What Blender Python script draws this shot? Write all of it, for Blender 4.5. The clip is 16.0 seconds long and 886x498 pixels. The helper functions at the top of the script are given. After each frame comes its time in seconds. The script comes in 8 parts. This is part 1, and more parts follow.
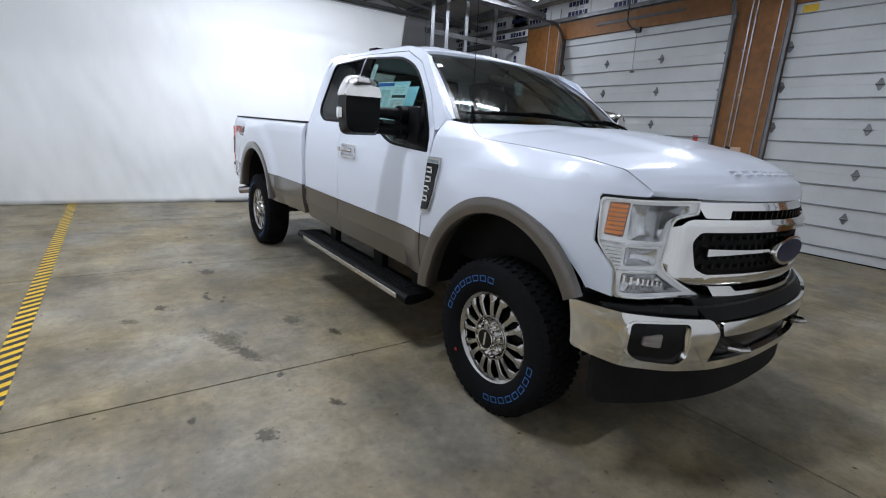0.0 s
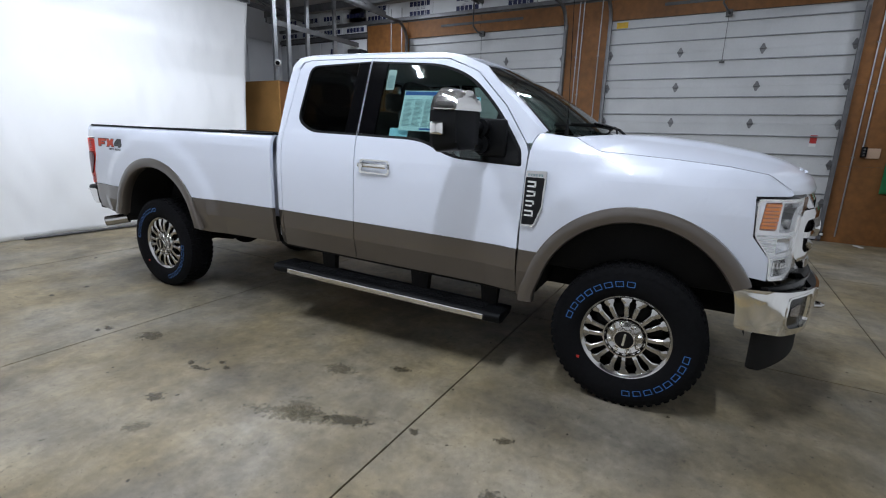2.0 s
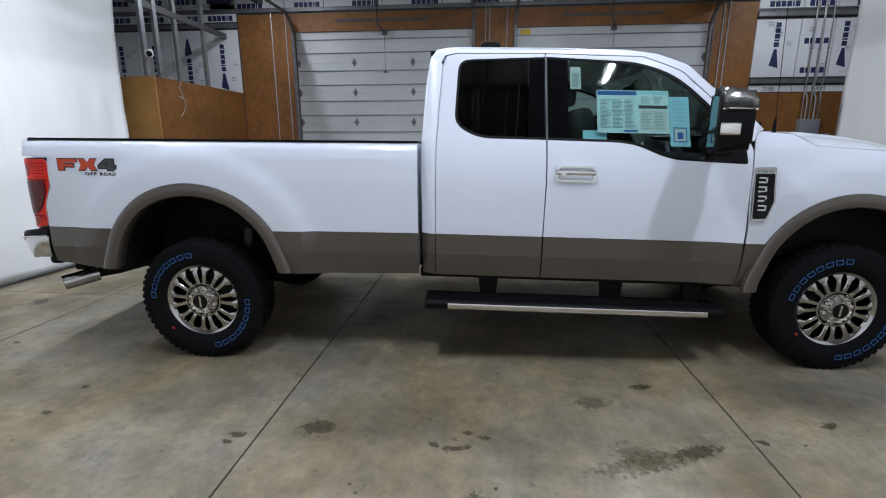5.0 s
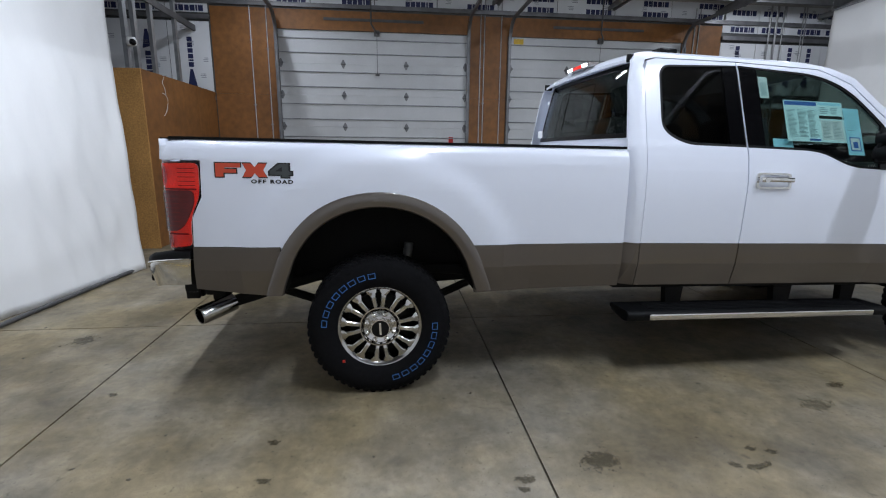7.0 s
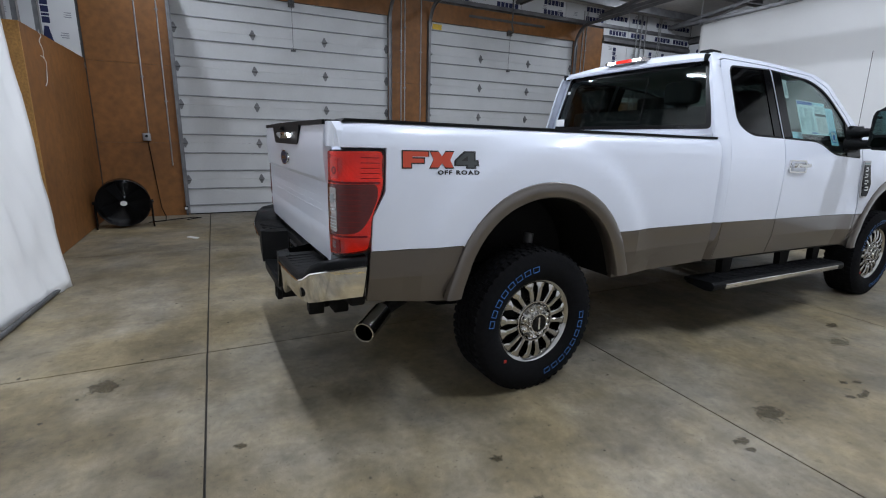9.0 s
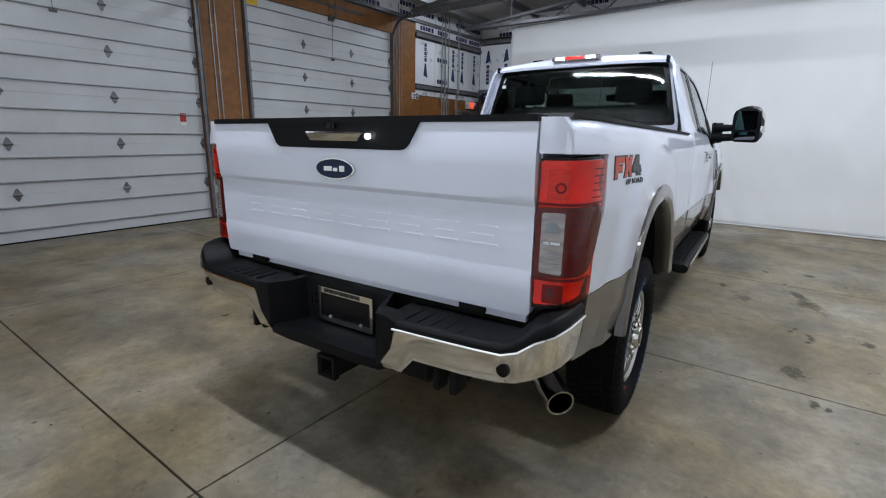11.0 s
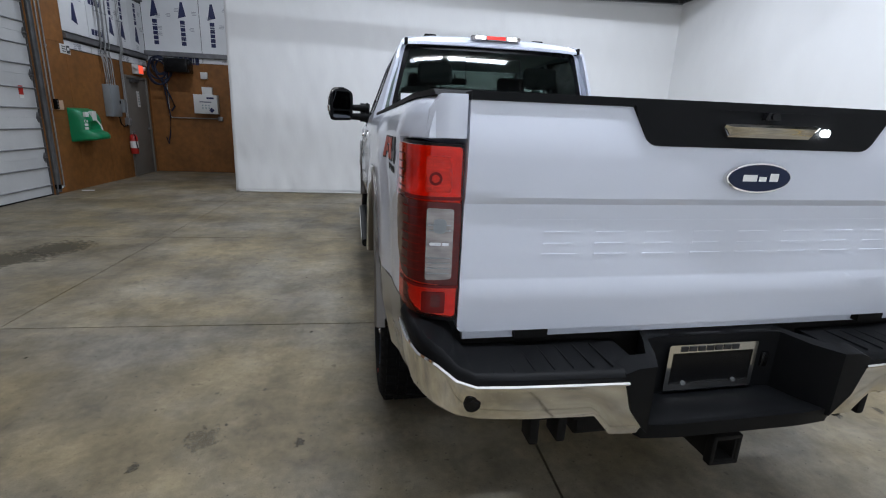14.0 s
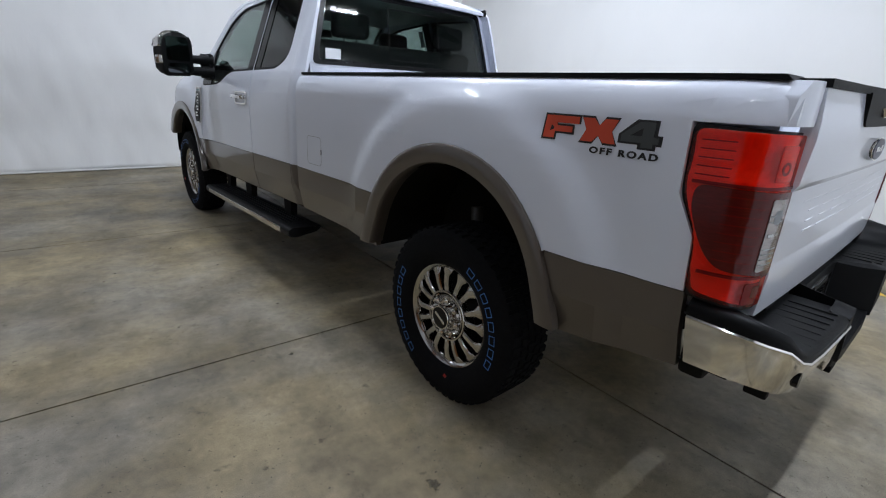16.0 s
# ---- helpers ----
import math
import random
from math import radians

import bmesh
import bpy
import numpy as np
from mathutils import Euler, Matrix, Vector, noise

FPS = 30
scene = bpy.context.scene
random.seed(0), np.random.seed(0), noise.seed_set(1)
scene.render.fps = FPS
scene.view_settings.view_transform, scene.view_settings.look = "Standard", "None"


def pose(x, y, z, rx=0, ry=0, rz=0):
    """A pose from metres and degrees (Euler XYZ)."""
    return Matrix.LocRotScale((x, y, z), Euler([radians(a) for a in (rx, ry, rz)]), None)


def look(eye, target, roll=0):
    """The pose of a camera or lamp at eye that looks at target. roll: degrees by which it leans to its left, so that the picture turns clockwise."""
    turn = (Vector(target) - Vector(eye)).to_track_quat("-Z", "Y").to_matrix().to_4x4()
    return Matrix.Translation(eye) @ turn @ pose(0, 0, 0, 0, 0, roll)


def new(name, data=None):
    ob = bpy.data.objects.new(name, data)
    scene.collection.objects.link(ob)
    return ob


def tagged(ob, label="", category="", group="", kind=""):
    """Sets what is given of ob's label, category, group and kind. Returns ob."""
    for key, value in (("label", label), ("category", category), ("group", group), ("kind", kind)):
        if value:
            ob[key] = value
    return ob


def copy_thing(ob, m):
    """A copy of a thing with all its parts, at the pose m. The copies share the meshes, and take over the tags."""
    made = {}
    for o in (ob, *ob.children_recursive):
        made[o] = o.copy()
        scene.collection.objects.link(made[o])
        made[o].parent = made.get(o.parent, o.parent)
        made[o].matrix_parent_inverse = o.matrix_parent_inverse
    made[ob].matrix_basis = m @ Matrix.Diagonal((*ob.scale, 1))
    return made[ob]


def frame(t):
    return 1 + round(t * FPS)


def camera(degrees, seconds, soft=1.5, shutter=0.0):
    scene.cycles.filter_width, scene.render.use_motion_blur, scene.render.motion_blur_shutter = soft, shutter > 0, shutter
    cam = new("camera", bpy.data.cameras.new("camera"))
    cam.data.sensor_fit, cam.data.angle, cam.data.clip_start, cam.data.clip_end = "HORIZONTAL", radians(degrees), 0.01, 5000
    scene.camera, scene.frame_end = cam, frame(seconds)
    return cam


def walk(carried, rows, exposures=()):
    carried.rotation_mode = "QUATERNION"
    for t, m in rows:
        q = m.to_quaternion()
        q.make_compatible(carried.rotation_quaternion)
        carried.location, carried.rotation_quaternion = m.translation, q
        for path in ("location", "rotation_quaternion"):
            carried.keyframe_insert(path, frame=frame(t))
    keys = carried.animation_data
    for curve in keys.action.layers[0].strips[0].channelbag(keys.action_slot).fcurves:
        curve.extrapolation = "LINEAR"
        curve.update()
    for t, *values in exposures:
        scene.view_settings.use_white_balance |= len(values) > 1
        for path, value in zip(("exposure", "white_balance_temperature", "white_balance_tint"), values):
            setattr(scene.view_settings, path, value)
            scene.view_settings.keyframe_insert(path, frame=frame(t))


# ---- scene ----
cam = camera(86.7, 16.0, soft=1.1)
PATH = [
    (0, (0.217, -0.022, 1.457), (1.333, 1.566, 0.975), 3.7),
    (0.5, (-0.12, 0.302, 1.467), (1.139, 1.78, 0.986), 2.7),
    (1, (-0.42, 0.63, 1.461), (0.949, 2.007, 0.984), 1.8),
    (1.5, (-0.673, 0.997, 1.474), (0.859, 2.193, 1.005), 2.0),
    (2, (-0.89, 1.406, 1.495), (0.804, 2.36, 1.026), 1.8),
    (2.5, (-1.081, 1.812, 1.491), (0.71, 2.577, 1.034), 1.4),
    (3, (-1.199, 2.217, 1.479), (0.655, 2.818, 1.028), 0.8),
    (3.2, (-1.229, 2.391, 1.487), (0.642, 2.934, 1.037), 0.4),
    (5.3, (-1.289, 4.237, 1.473), (0.656, 4.355, 1.023), 0.1),
    (5.5, (-1.281, 4.423, 1.468), (0.667, 4.5, 1.02), 0.2),
    (6, (-1.195, 4.895, 1.477), (0.758, 4.9, 1.045), -0.2),
    (6.5, (-1.132, 5.356, 1.464), (0.822, 5.286, 1.044), -0.1),
    (7, (-1.045, 5.797, 1.453), (0.899, 5.585, 1.034), 0.6),
    (7.5, (-0.935, 6.261, 1.449), (0.983, 5.906, 1.009), 0.4),
    (8, (-0.853, 6.706, 1.456), (1.027, 6.183, 1.018), 1.4),
    (8.5, (-0.666, 7.099, 1.444), (1.158, 6.414, 0.992), 1.7),
    (9, (-0.44, 7.463, 1.436), (1.311, 6.616, 0.969), 1.4),
    (9.5, (-0.16, 7.768, 1.46), (1.466, 6.704, 0.986), 1.8),
    (9.7, (-0.006, 7.875, 1.436), (1.564, 6.729, 0.964), 1.7),
    (11.8, (1.739, 8.52, 1.432), (2.521, 6.746, 0.941), 1.4),
    (12, (1.904, 8.547, 1.449), (2.586, 6.734, 0.953), 1.6),
    (12.5, (2.346, 8.526, 1.422), (2.802, 6.645, 0.918), 1.3),
    (13, (2.744, 8.48, 1.437), (2.976, 6.561, 0.926), 0.9),
    (13.5, (3.156, 8.399, 1.427), (3.136, 6.465, 0.917), 1.6),
    (14, (3.552, 8.264, 1.405), (3.268, 6.353, 0.888), 2.5),
    (14.5, (3.929, 8.145, 1.396), (3.432, 6.279, 0.877), 2.8),
    (15, (4.306, 7.981, 1.399), (3.553, 6.2, 0.884), 4.4),
    (15.5, (4.625, 7.724, 1.391), (3.649, 6.063, 0.856), 4.5),
    (16, (4.781, 7.46, 1.403), (3.578, 5.995, 0.764), 3.5),
]
walk(cam, [(t, look(eye, target, roll)) for t, eye, target, roll in PATH],
     [(0, 0.25), (3, 0.18), (6, 0.12), (9.5, 0.18), (12, 0.20), (14, 0.27), (16, 0.28)])


# ---- light ----
world = bpy.data.worlds.new("world")
scene.world = world
world.use_nodes = True
world.node_tree.nodes["Background"].inputs[0].default_value = (0.75, 0.82, 0.95, 1)
world.node_tree.nodes["Background"].inputs[1].default_value = 0.0
# the last three are fill, added to brighten corner, doors and truck's left side
LAMPS = [(0.0, 2.1, 4.40, 102), (3.3, 2.7, 4.95, 80), (0.0, 5.0, 4.40, 100), (3.3, 4.8, 4.95, 84),
         (1.85, 7.40, 3.60, 46), (3.12, 7.40, 3.60, 46), (7.2, -1.6, 4.49, 36), (7.3, 8.0, 4.30, 34), (5.6, 2.6, 4.50, 42)]
LAMP_COLOUR = (0.84, 0.92, 1.07)


# ---- materials ----
def material(name, colour, rough=0.5, metal=0.0, coat=0.0, grain=0.0, grain_scale=40.0, bump=0.0, bump_scale=60.0,
             blotch=0.0, blotch_scale=1.5, emit=None, emit_strength=0.0, spec=0.5, stretch=(1, 1, 1), random=0.0, coords="Object"):
    m = bpy.data.materials.new(name)
    m.use_nodes = True
    nt = m.node_tree
    n, l = nt.nodes, nt.links
    bs = n["Principled BSDF"]
    bs.inputs["Base Color"].default_value = (*colour, 1)
    bs.inputs["Roughness"].default_value = rough
    bs.inputs["Metallic"].default_value = metal
    bs.inputs["Coat Weight"].default_value = coat
    bs.inputs["Coat Roughness"].default_value = 0.04
    bs.inputs["Specular IOR Level"].default_value = spec
    tc = n.new("ShaderNodeTexCoord")
    mp = n.new("ShaderNodeMapping")
    mp.inputs["Scale"].default_value = stretch
    l.new(tc.outputs[coords], mp.inputs["Vector"])

    def tex(scale, detail=4, rough_=0.55):
        t = n.new("ShaderNodeTexNoise")
        t.inputs["Scale"].default_value = scale
        t.inputs["Detail"].default_value = detail
        t.inputs["Roughness"].default_value = rough_
        l.new(mp.outputs[0], t.inputs["Vector"])
        return t.outputs["Fac"]

    col = None
    for amount, scale in ((grain, grain_scale), (blotch, blotch_scale)):
        if amount:
            rr = n.new("ShaderNodeMapRange")
            rr.inputs["From Min"].default_value, rr.inputs["From Max"].default_value = 0.3, 0.7
            rr.inputs["To Min"].default_value, rr.inputs["To Max"].default_value = 1 - amount, 1 + amount * 0.6
            l.new(tex(scale), rr.inputs["Value"])
            mix = n.new("ShaderNodeVectorMath")
            mix.operation = "SCALE"
            if col is None:
                mix.inputs[0].default_value = colour
            else:
                l.new(col, mix.inputs[0])
            l.new(rr.outputs[0], mix.inputs["Scale"])
            col = mix.outputs[0]
    if random:
        oi = n.new("ShaderNodeObjectInfo")
        rr = n.new("ShaderNodeMapRange")
        rr.inputs["To Min"].default_value, rr.inputs["To Max"].default_value = 1 - random, 1 + random
        l.new(oi.outputs["Random"], rr.inputs["Value"])
        mix = n.new("ShaderNodeVectorMath")
        mix.operation = "SCALE"
        if col is None:
            mix.inputs[0].default_value = colour
        else:
            l.new(col, mix.inputs[0])
        l.new(rr.outputs[0], mix.inputs["Scale"])
        col = mix.outputs[0]
    if col is not None:
        l.new(col, bs.inputs["Base Color"])
    if bump:
        b = n.new("ShaderNodeBump")
        b.inputs["Strength"].default_value = bump
        b.inputs["Distance"].default_value = 0.02
        l.new(tex(bump_scale, 6), b.inputs["Height"])
        l.new(b.outputs[0], bs.inputs["Normal"])
    if emit:
        bs.inputs["Emission Color"].default_value = (*emit, 1)
        bs.inputs["Emission Strength"].default_value = emit_strength
    return m


def glass(name, tint, gloss_rough=0.02):
    """Thin tinted pane: clear transmission and a mirror share by Fresnel."""
    m = bpy.data.materials.new(name)
    m.use_nodes = True
    nt = m.node_tree
    n, l = nt.nodes, nt.links
    n.remove(n["Principled BSDF"])
    tr, gl, mx, lw, pw, ma = (n.new(k) for k in ("ShaderNodeBsdfTransparent", "ShaderNodeBsdfGlossy", "ShaderNodeMixShader", "ShaderNodeLayerWeight", "ShaderNodeMath", "ShaderNodeMath"))
    tr.inputs[0].default_value = (*tint, 1)
    gl.inputs["Roughness"].default_value = gloss_rough
    gl.inputs["Color"].default_value = (0.9, 0.9, 0.9, 1)
    pw.operation, ma.operation = "POWER", "MULTIPLY_ADD"
    pw.inputs[1].default_value, ma.inputs[1].default_value, ma.inputs[2].default_value = 5.0, 0.9, 0.04
    l.new(lw.outputs["Facing"], pw.inputs[0])
    l.new(pw.outputs[0], ma.inputs[0])
    l.new(ma.outputs[0], mx.inputs[0])
    l.new(tr.outputs[0], mx.inputs[1])
    l.new(gl.outputs[0], mx.inputs[2])
    l.new(mx.outputs[0], n["Material Output"].inputs["Surface"])
    return m


def concrete_material():
    m = material("concrete", (0.238, 0.212, 0.166), rough=0.5, spec=0.32, grain=0.13, grain_scale=30, bump=0.06, bump_scale=90, random=0.04, coords="Object")
    nt = m.node_tree
    n, l = nt.nodes, nt.links
    bs = n["Principled BSDF"]
    src = bs.inputs["Base Color"].links[0].from_socket
    geo = n.new("ShaderNodeNewGeometry")

    def noise_(scale, detail, lo, hi, a, b, stretch=None):
        t = n.new("ShaderNodeTexNoise")
        t.inputs["Scale"].default_value = scale
        t.inputs["Detail"].default_value = detail
        t.inputs["Roughness"].default_value = 0.62
        if stretch:
            mp = n.new("ShaderNodeMapping")
            mp.inputs["Scale"].default_value = stretch
            mp.inputs["Location"].default_value = (3.1, 7.7, 0)
            l.new(geo.outputs["Position"], mp.inputs["Vector"])
            l.new(mp.outputs[0], t.inputs["Vector"])
        else:
            l.new(geo.outputs["Position"], t.inputs["Vector"])
        r = n.new("ShaderNodeMapRange")
        r.inputs["From Min"].default_value, r.inputs["From Max"].default_value = lo, hi
        r.inputs["To Min"].default_value, r.inputs["To Max"].default_value = a, b
        l.new(t.outputs["Fac"], r.inputs["Value"])
        return r.outputs[0]

    for fac in (noise_(0.45, 5, 0.36, 0.64, 0.84, 1.12), noise_(1.7, 7, 0.36, 0.64, 0.66, 1.24), noise_(4.2, 6, 0.56, 0.66, 1.0, 0.80, (1, 0.7, 1)), noise_(9, 6, 0.35, 0.65, 0.86, 1.12), noise_(5.5, 8, 0.62, 0.76, 1.0, 0.55, (1, 0.6, 1)), noise_(60, 2, 0.66, 0.71, 1.0, 0.40), noise_(13, 7, 0.64, 0.68, 1.0, 0.72), noise_(26, 3, 0.65, 0.71, 1.0, 0.68), noise_(2.6, 5, 0.35, 0.65, 0.86, 1.10, (1.0, 0.22, 1)), noise_(220, 2, 0.3, 0.7, 0.83, 1.17)):
        v = n.new("ShaderNodeVectorMath")
        v.operation = "SCALE"
        l.new(src, v.inputs[0])
        l.new(fac, v.inputs["Scale"])
        src = v.outputs[0]
    # cloudy ochre tint where water has dried
    tint = n.new("ShaderNodeMix")
    tint.data_type = "RGBA"
    tint.blend_type = "MULTIPLY"
    l.new(noise_(0.9, 6, 0.36, 0.60, 0.0, 1.0, (1.0, 1.0, 1)), tint.inputs["Factor"])
    l.new(src, tint.inputs["A"])
    tint.inputs["B"].default_value = (1.0, 0.90, 0.67, 1)
    l.new(tint.outputs["Result"], bs.inputs["Base Color"])
    l.new(noise_(1.3, 6, 0.3, 0.7, 0.40, 0.68), bs.inputs["Roughness"])
    return m


def stain_material(name, colour, strength):
    m = material(name, colour, rough=0.45)
    nt = m.node_tree
    n, l = nt.nodes, nt.links
    bs, out = n["Principled BSDF"], n["Material Output"]
    tr, mx, t, r = (n.new(k) for k in ("ShaderNodeBsdfTransparent", "ShaderNodeMixShader", "ShaderNodeTexNoise", "ShaderNodeMapRange"))
    tc = n.new("ShaderNodeTexCoord")
    t.inputs["Scale"].default_value, t.inputs["Detail"].default_value, t.inputs["Roughness"].default_value = 22, 8, 0.72
    l.new(tc.outputs["Object"], t.inputs["Vector"])
    # dense in the middle, breaking up into specks at the rim
    flat, mid_, ln, ad = (n.new(k) for k in ("ShaderNodeVectorMath", "ShaderNodeVectorMath", "ShaderNodeVectorMath", "ShaderNodeMath"))
    mid_.operation, flat.operation, ln.operation, ad.operation = "SUBTRACT", "MULTIPLY", "LENGTH", "MULTIPLY_ADD"
    mid_.inputs[1].default_value = (0.5, 0.5, 0.5)
    flat.inputs[1].default_value = (1, 1, 0)
    l.new(tc.outputs["Generated"], mid_.inputs[0])
    l.new(mid_.outputs[0], flat.inputs[0])
    l.new(flat.outputs[0], ln.inputs[0])
    ad.inputs[1].default_value = -0.55
    l.new(ln.outputs["Value"], ad.inputs[0])
    l.new(t.outputs["Fac"], ad.inputs[2])
    r.inputs["From Min"].default_value, r.inputs["From Max"].default_value = 0.29, 0.37
    r.inputs["To Max"].default_value = strength
    l.new(ad.outputs[0], r.inputs["Value"])
    l.new(r.outputs[0], mx.inputs[0])
    l.new(tr.outputs[0], mx.inputs[1])
    l.new(bs.outputs[0], mx.inputs[2])
    l.new(mx.outputs[0], out.inputs["Surface"])
    return m


M = {}
M["paint"] = material("white_paint", (0.68, 0.712, 0.79), rough=0.32, coat=0.7, blotch=0.012, blotch_scale=3)
M["stripe"] = material("stone_metallic_paint", (0.090, 0.074, 0.061), rough=0.30, metal=0.25, coat=1.0, grain=0.05, grain_scale=600)
M["chrome"] = material("chrome", (0.80, 0.79, 0.77), rough=0.09, metal=1.0, blotch=0.03, blotch_scale=8)
M["alloy"] = material("polished_alloy", (0.50, 0.49, 0.475), rough=0.13, metal=1.0, blotch=0.06, blotch_scale=20)
M["black"] = material("black_plastic", (0.0042, 0.0045, 0.0050), rough=0.50, spec=0.13, bump=0.08, bump_scale=400, blotch=0.15, blotch_scale=6)
M["satin"] = material("satin_black_trim", (0.006, 0.006, 0.0065), rough=0.25, spec=0.2, blotch=0.1, blotch_scale=5)
M["pillar_black"] = material("gloss_pillar_black", (0.003, 0.003, 0.0035), rough=0.10, spec=0.16, blotch=0.1, blotch_scale=5)
M["under"] = material("undercoated_steel", (0.007, 0.0065, 0.006), rough=0.8, spec=0.2, blotch=0.3, blotch_scale=7)
M["rubber"] = material("tyre_rubber", (0.006, 0.006, 0.0068), rough=0.9, spec=0.12, grain=0.2, grain_scale=50, bump=0.2, bump_scale=200)
M["blue_line"] = material("blue_protective_ink", (0.035, 0.15, 0.42), rough=0.6, blotch=0.3, blotch_scale=25)
M["red_lens"] = material("red_lens", (0.66, 0.022, 0.010), rough=0.14, spec=0.3, coat=0.12, grain=0.22, grain_scale=26, stretch=(1, 1, 5), blotch=0.2, blotch_scale=12)
M["red_deep"] = material("deep_red_lens", (0.15, 0.004, 0.003), rough=0.25, spec=0.25)
M["red_bright"] = material("bright_red_reflector", (0.66, 0.022, 0.010), rough=0.25, coat=0.1, spec=0.25, grain=0.4, grain_scale=90)
M["dark_lens"] = material("dark_red_lens", (0.095, 0.007, 0.006), rough=0.12, spec=0.3, coat=0.22, grain=0.25, grain_scale=30, stretch=(1, 1, 8))
M["clear_lens"] = material("clear_lens", (0.31, 0.28, 0.265), rough=0.12, metal=0.35, coat=1.0, blotch=0.35, blotch_scale=14, stretch=(1, 1, 4))
# dark copy of the amber, stands for shade between the lens ribs
M["amber_shade"] = material("amber_shadow", (0.20, 0.05, 0.006), rough=0.3, coat=0.6)
M["amber"] = material("amber_lens", (0.82, 0.23, 0.008), rough=0.15, coat=1.0, blotch=0.2, blotch_scale=18)
M["lamp_white"] = material("headlamp_white", (0.90, 0.91, 0.92), rough=0.25, coat=1.0, grain=0.06, grain_scale=60)
M["lamp_grey"] = material("headlamp_reflector", (0.66, 0.67, 0.69), rough=0.17, metal=0.92, grain=0.25, grain_scale=22, stretch=(1, 3, 1))
M["lamp_pale"] = material("pale_lamp_reflector", (0.94, 0.94, 0.94), rough=0.3, metal=0.0, grain=0.1, grain_scale=60)
M["glass_dark"] = glass("privacy_glass", (0.55, 0.60, 0.58))
M["glass_side"] = glass("privacy_side_glass", (0.27, 0.28, 0.28))
M["glass_screen"] = glass("windscreen_glass", (0.50, 0.56, 0.54))
M["glass_front"] = glass("tinted_glass", (0.77, 0.85, 0.83))
M["glass_red"] = glass("red_lens_glass", (0.995, 0.29, 0.18))
M["glass_clear"] = glass("clear_glass", (0.99, 0.99, 0.99))
M["mirror"] = material("mirror_glass", (0.16, 0.17, 0.18), rough=0.02, metal=1.0)
M["cloth"] = material("dark_cloth", (0.05, 0.05, 0.052), rough=0.85, grain=0.2, grain_scale=150)
M["led"] = material("white_led", (0.9, 0.9, 0.9), emit=(0.85, 0.92, 1.0), emit_strength=14)
M["led_red"] = material("red_brake_lens", (0.55, 0.01, 0.01), rough=0.2, coat=1, emit=(1, 0.05, 0.03), emit_strength=0.6)
M["navy"] = material("navy_enamel", (0.008, 0.014, 0.042), rough=0.35, spec=0.2, coat=0.08)
M["decal_red"] = material("red_decal", (0.52, 0.056, 0.020), rough=0.45)
M["decal_grey"] = material("grey_decal", (0.045, 0.05, 0.05), rough=0.45)
M["decal_black"] = material("black_decal", (0.008, 0.008, 0.009), rough=0.45)
M["paper"] = material("paper", (0.72, 0.90, 0.93), rough=0.7)
M["paper_white"] = material("white_paper", (0.75, 0.76, 0.76), rough=0.7)
M["paper_blue"] = material("blue_print", (0.03, 0.12, 0.42), rough=0.6)
M["paper_cyan"] = material("pale_blue_paper", (0.42, 0.76, 0.90), rough=0.6)
M["ink"] = material("grey_print", (0.28, 0.36, 0.38), rough=0.7)

M["concrete"] = concrete_material()
M["joint"] = material("joint_dirt", (0.05, 0.045, 0.04), rough=0.9, grain=0.4, grain_scale=30)
M["stain"] = stain_material("damp_stain", (0.075, 0.060, 0.032), 0.66)
M["stain_pale"] = stain_material("dried_stain", (0.115, 0.093, 0.048), 0.42)
M["curtain"] = material("white_curtain", (0.78, 0.78, 0.77), rough=0.85, blotch=0.02, blotch_scale=0.8, bump=0.55, bump_scale=2.2, stretch=(1, 1, 0.4))
M["ply"] = material("stained_plywood", (0.235, 0.095, 0.022), rough=0.6, grain=0.22, grain_scale=9, bump=0.05, bump_scale=40, blotch=0.22, blotch_scale=1.3, random=0.05)
M["osb"] = material("raw_strand_board", (0.45, 0.23, 0.065), rough=0.75, grain=0.3, grain_scale=45, bump=0.3, bump_scale=60, blotch=0.15, blotch_scale=3)
M["door_white"] = material("white_door_steel", (0.56, 0.57, 0.57), rough=0.42, blotch=0.09, blotch_scale=1.4, grain=0.03, grain_scale=30, bump=0.03, bump_scale=180)
M["steel"] = material("galvanised_steel", (0.33, 0.34, 0.35), rough=0.45, metal=0.7, blotch=0.2, blotch_scale=9)
M["track"] = material("weathered_track_steel", (0.20, 0.20, 0.205), rough=0.5, metal=0.6, blotch=0.25, blotch_scale=6)
M["steel_dark"] = material("dark_steel", (0.10, 0.10, 0.10), rough=0.55, metal=0.4, blotch=0.25, blotch_scale=5)
M["board"] = material("insulation_board", (0.74, 0.75, 0.76), rough=0.5, blotch=0.05, blotch_scale=2, random=0.05)
M["print_blue"] = material("blue_board_print", (0.016, 0.022, 0.085), rough=0.6)
M["print_grey"] = material("grey_board_print", (0.36, 0.37, 0.40), rough=0.6)
M["roof_foil"] = material("roof_lining", (0.43, 0.415, 0.39), rough=0.75, blotch=0.2, blotch_scale=1.2, grain=0.08, grain_scale=14)
M["conduit"] = material("conduit_steel", (0.42, 0.42, 0.42), rough=0.4, metal=0.8, blotch=0.1, blotch_scale=10)
M["green"] = material("green_plastic", (0.006, 0.24, 0.095), rough=0.35, blotch=0.08, blotch_scale=6)
M["grey_box"] = material("grey_enamel", (0.22, 0.24, 0.25), rough=0.45, blotch=0.06, blotch_scale=5)
M["door_grey"] = material("grey_door_paint", (0.17, 0.155, 0.135), rough=0.5, blotch=0.1, blotch_scale=2)
M["red"] = material("red_enamel", (0.42, 0.02, 0.015), rough=0.3)
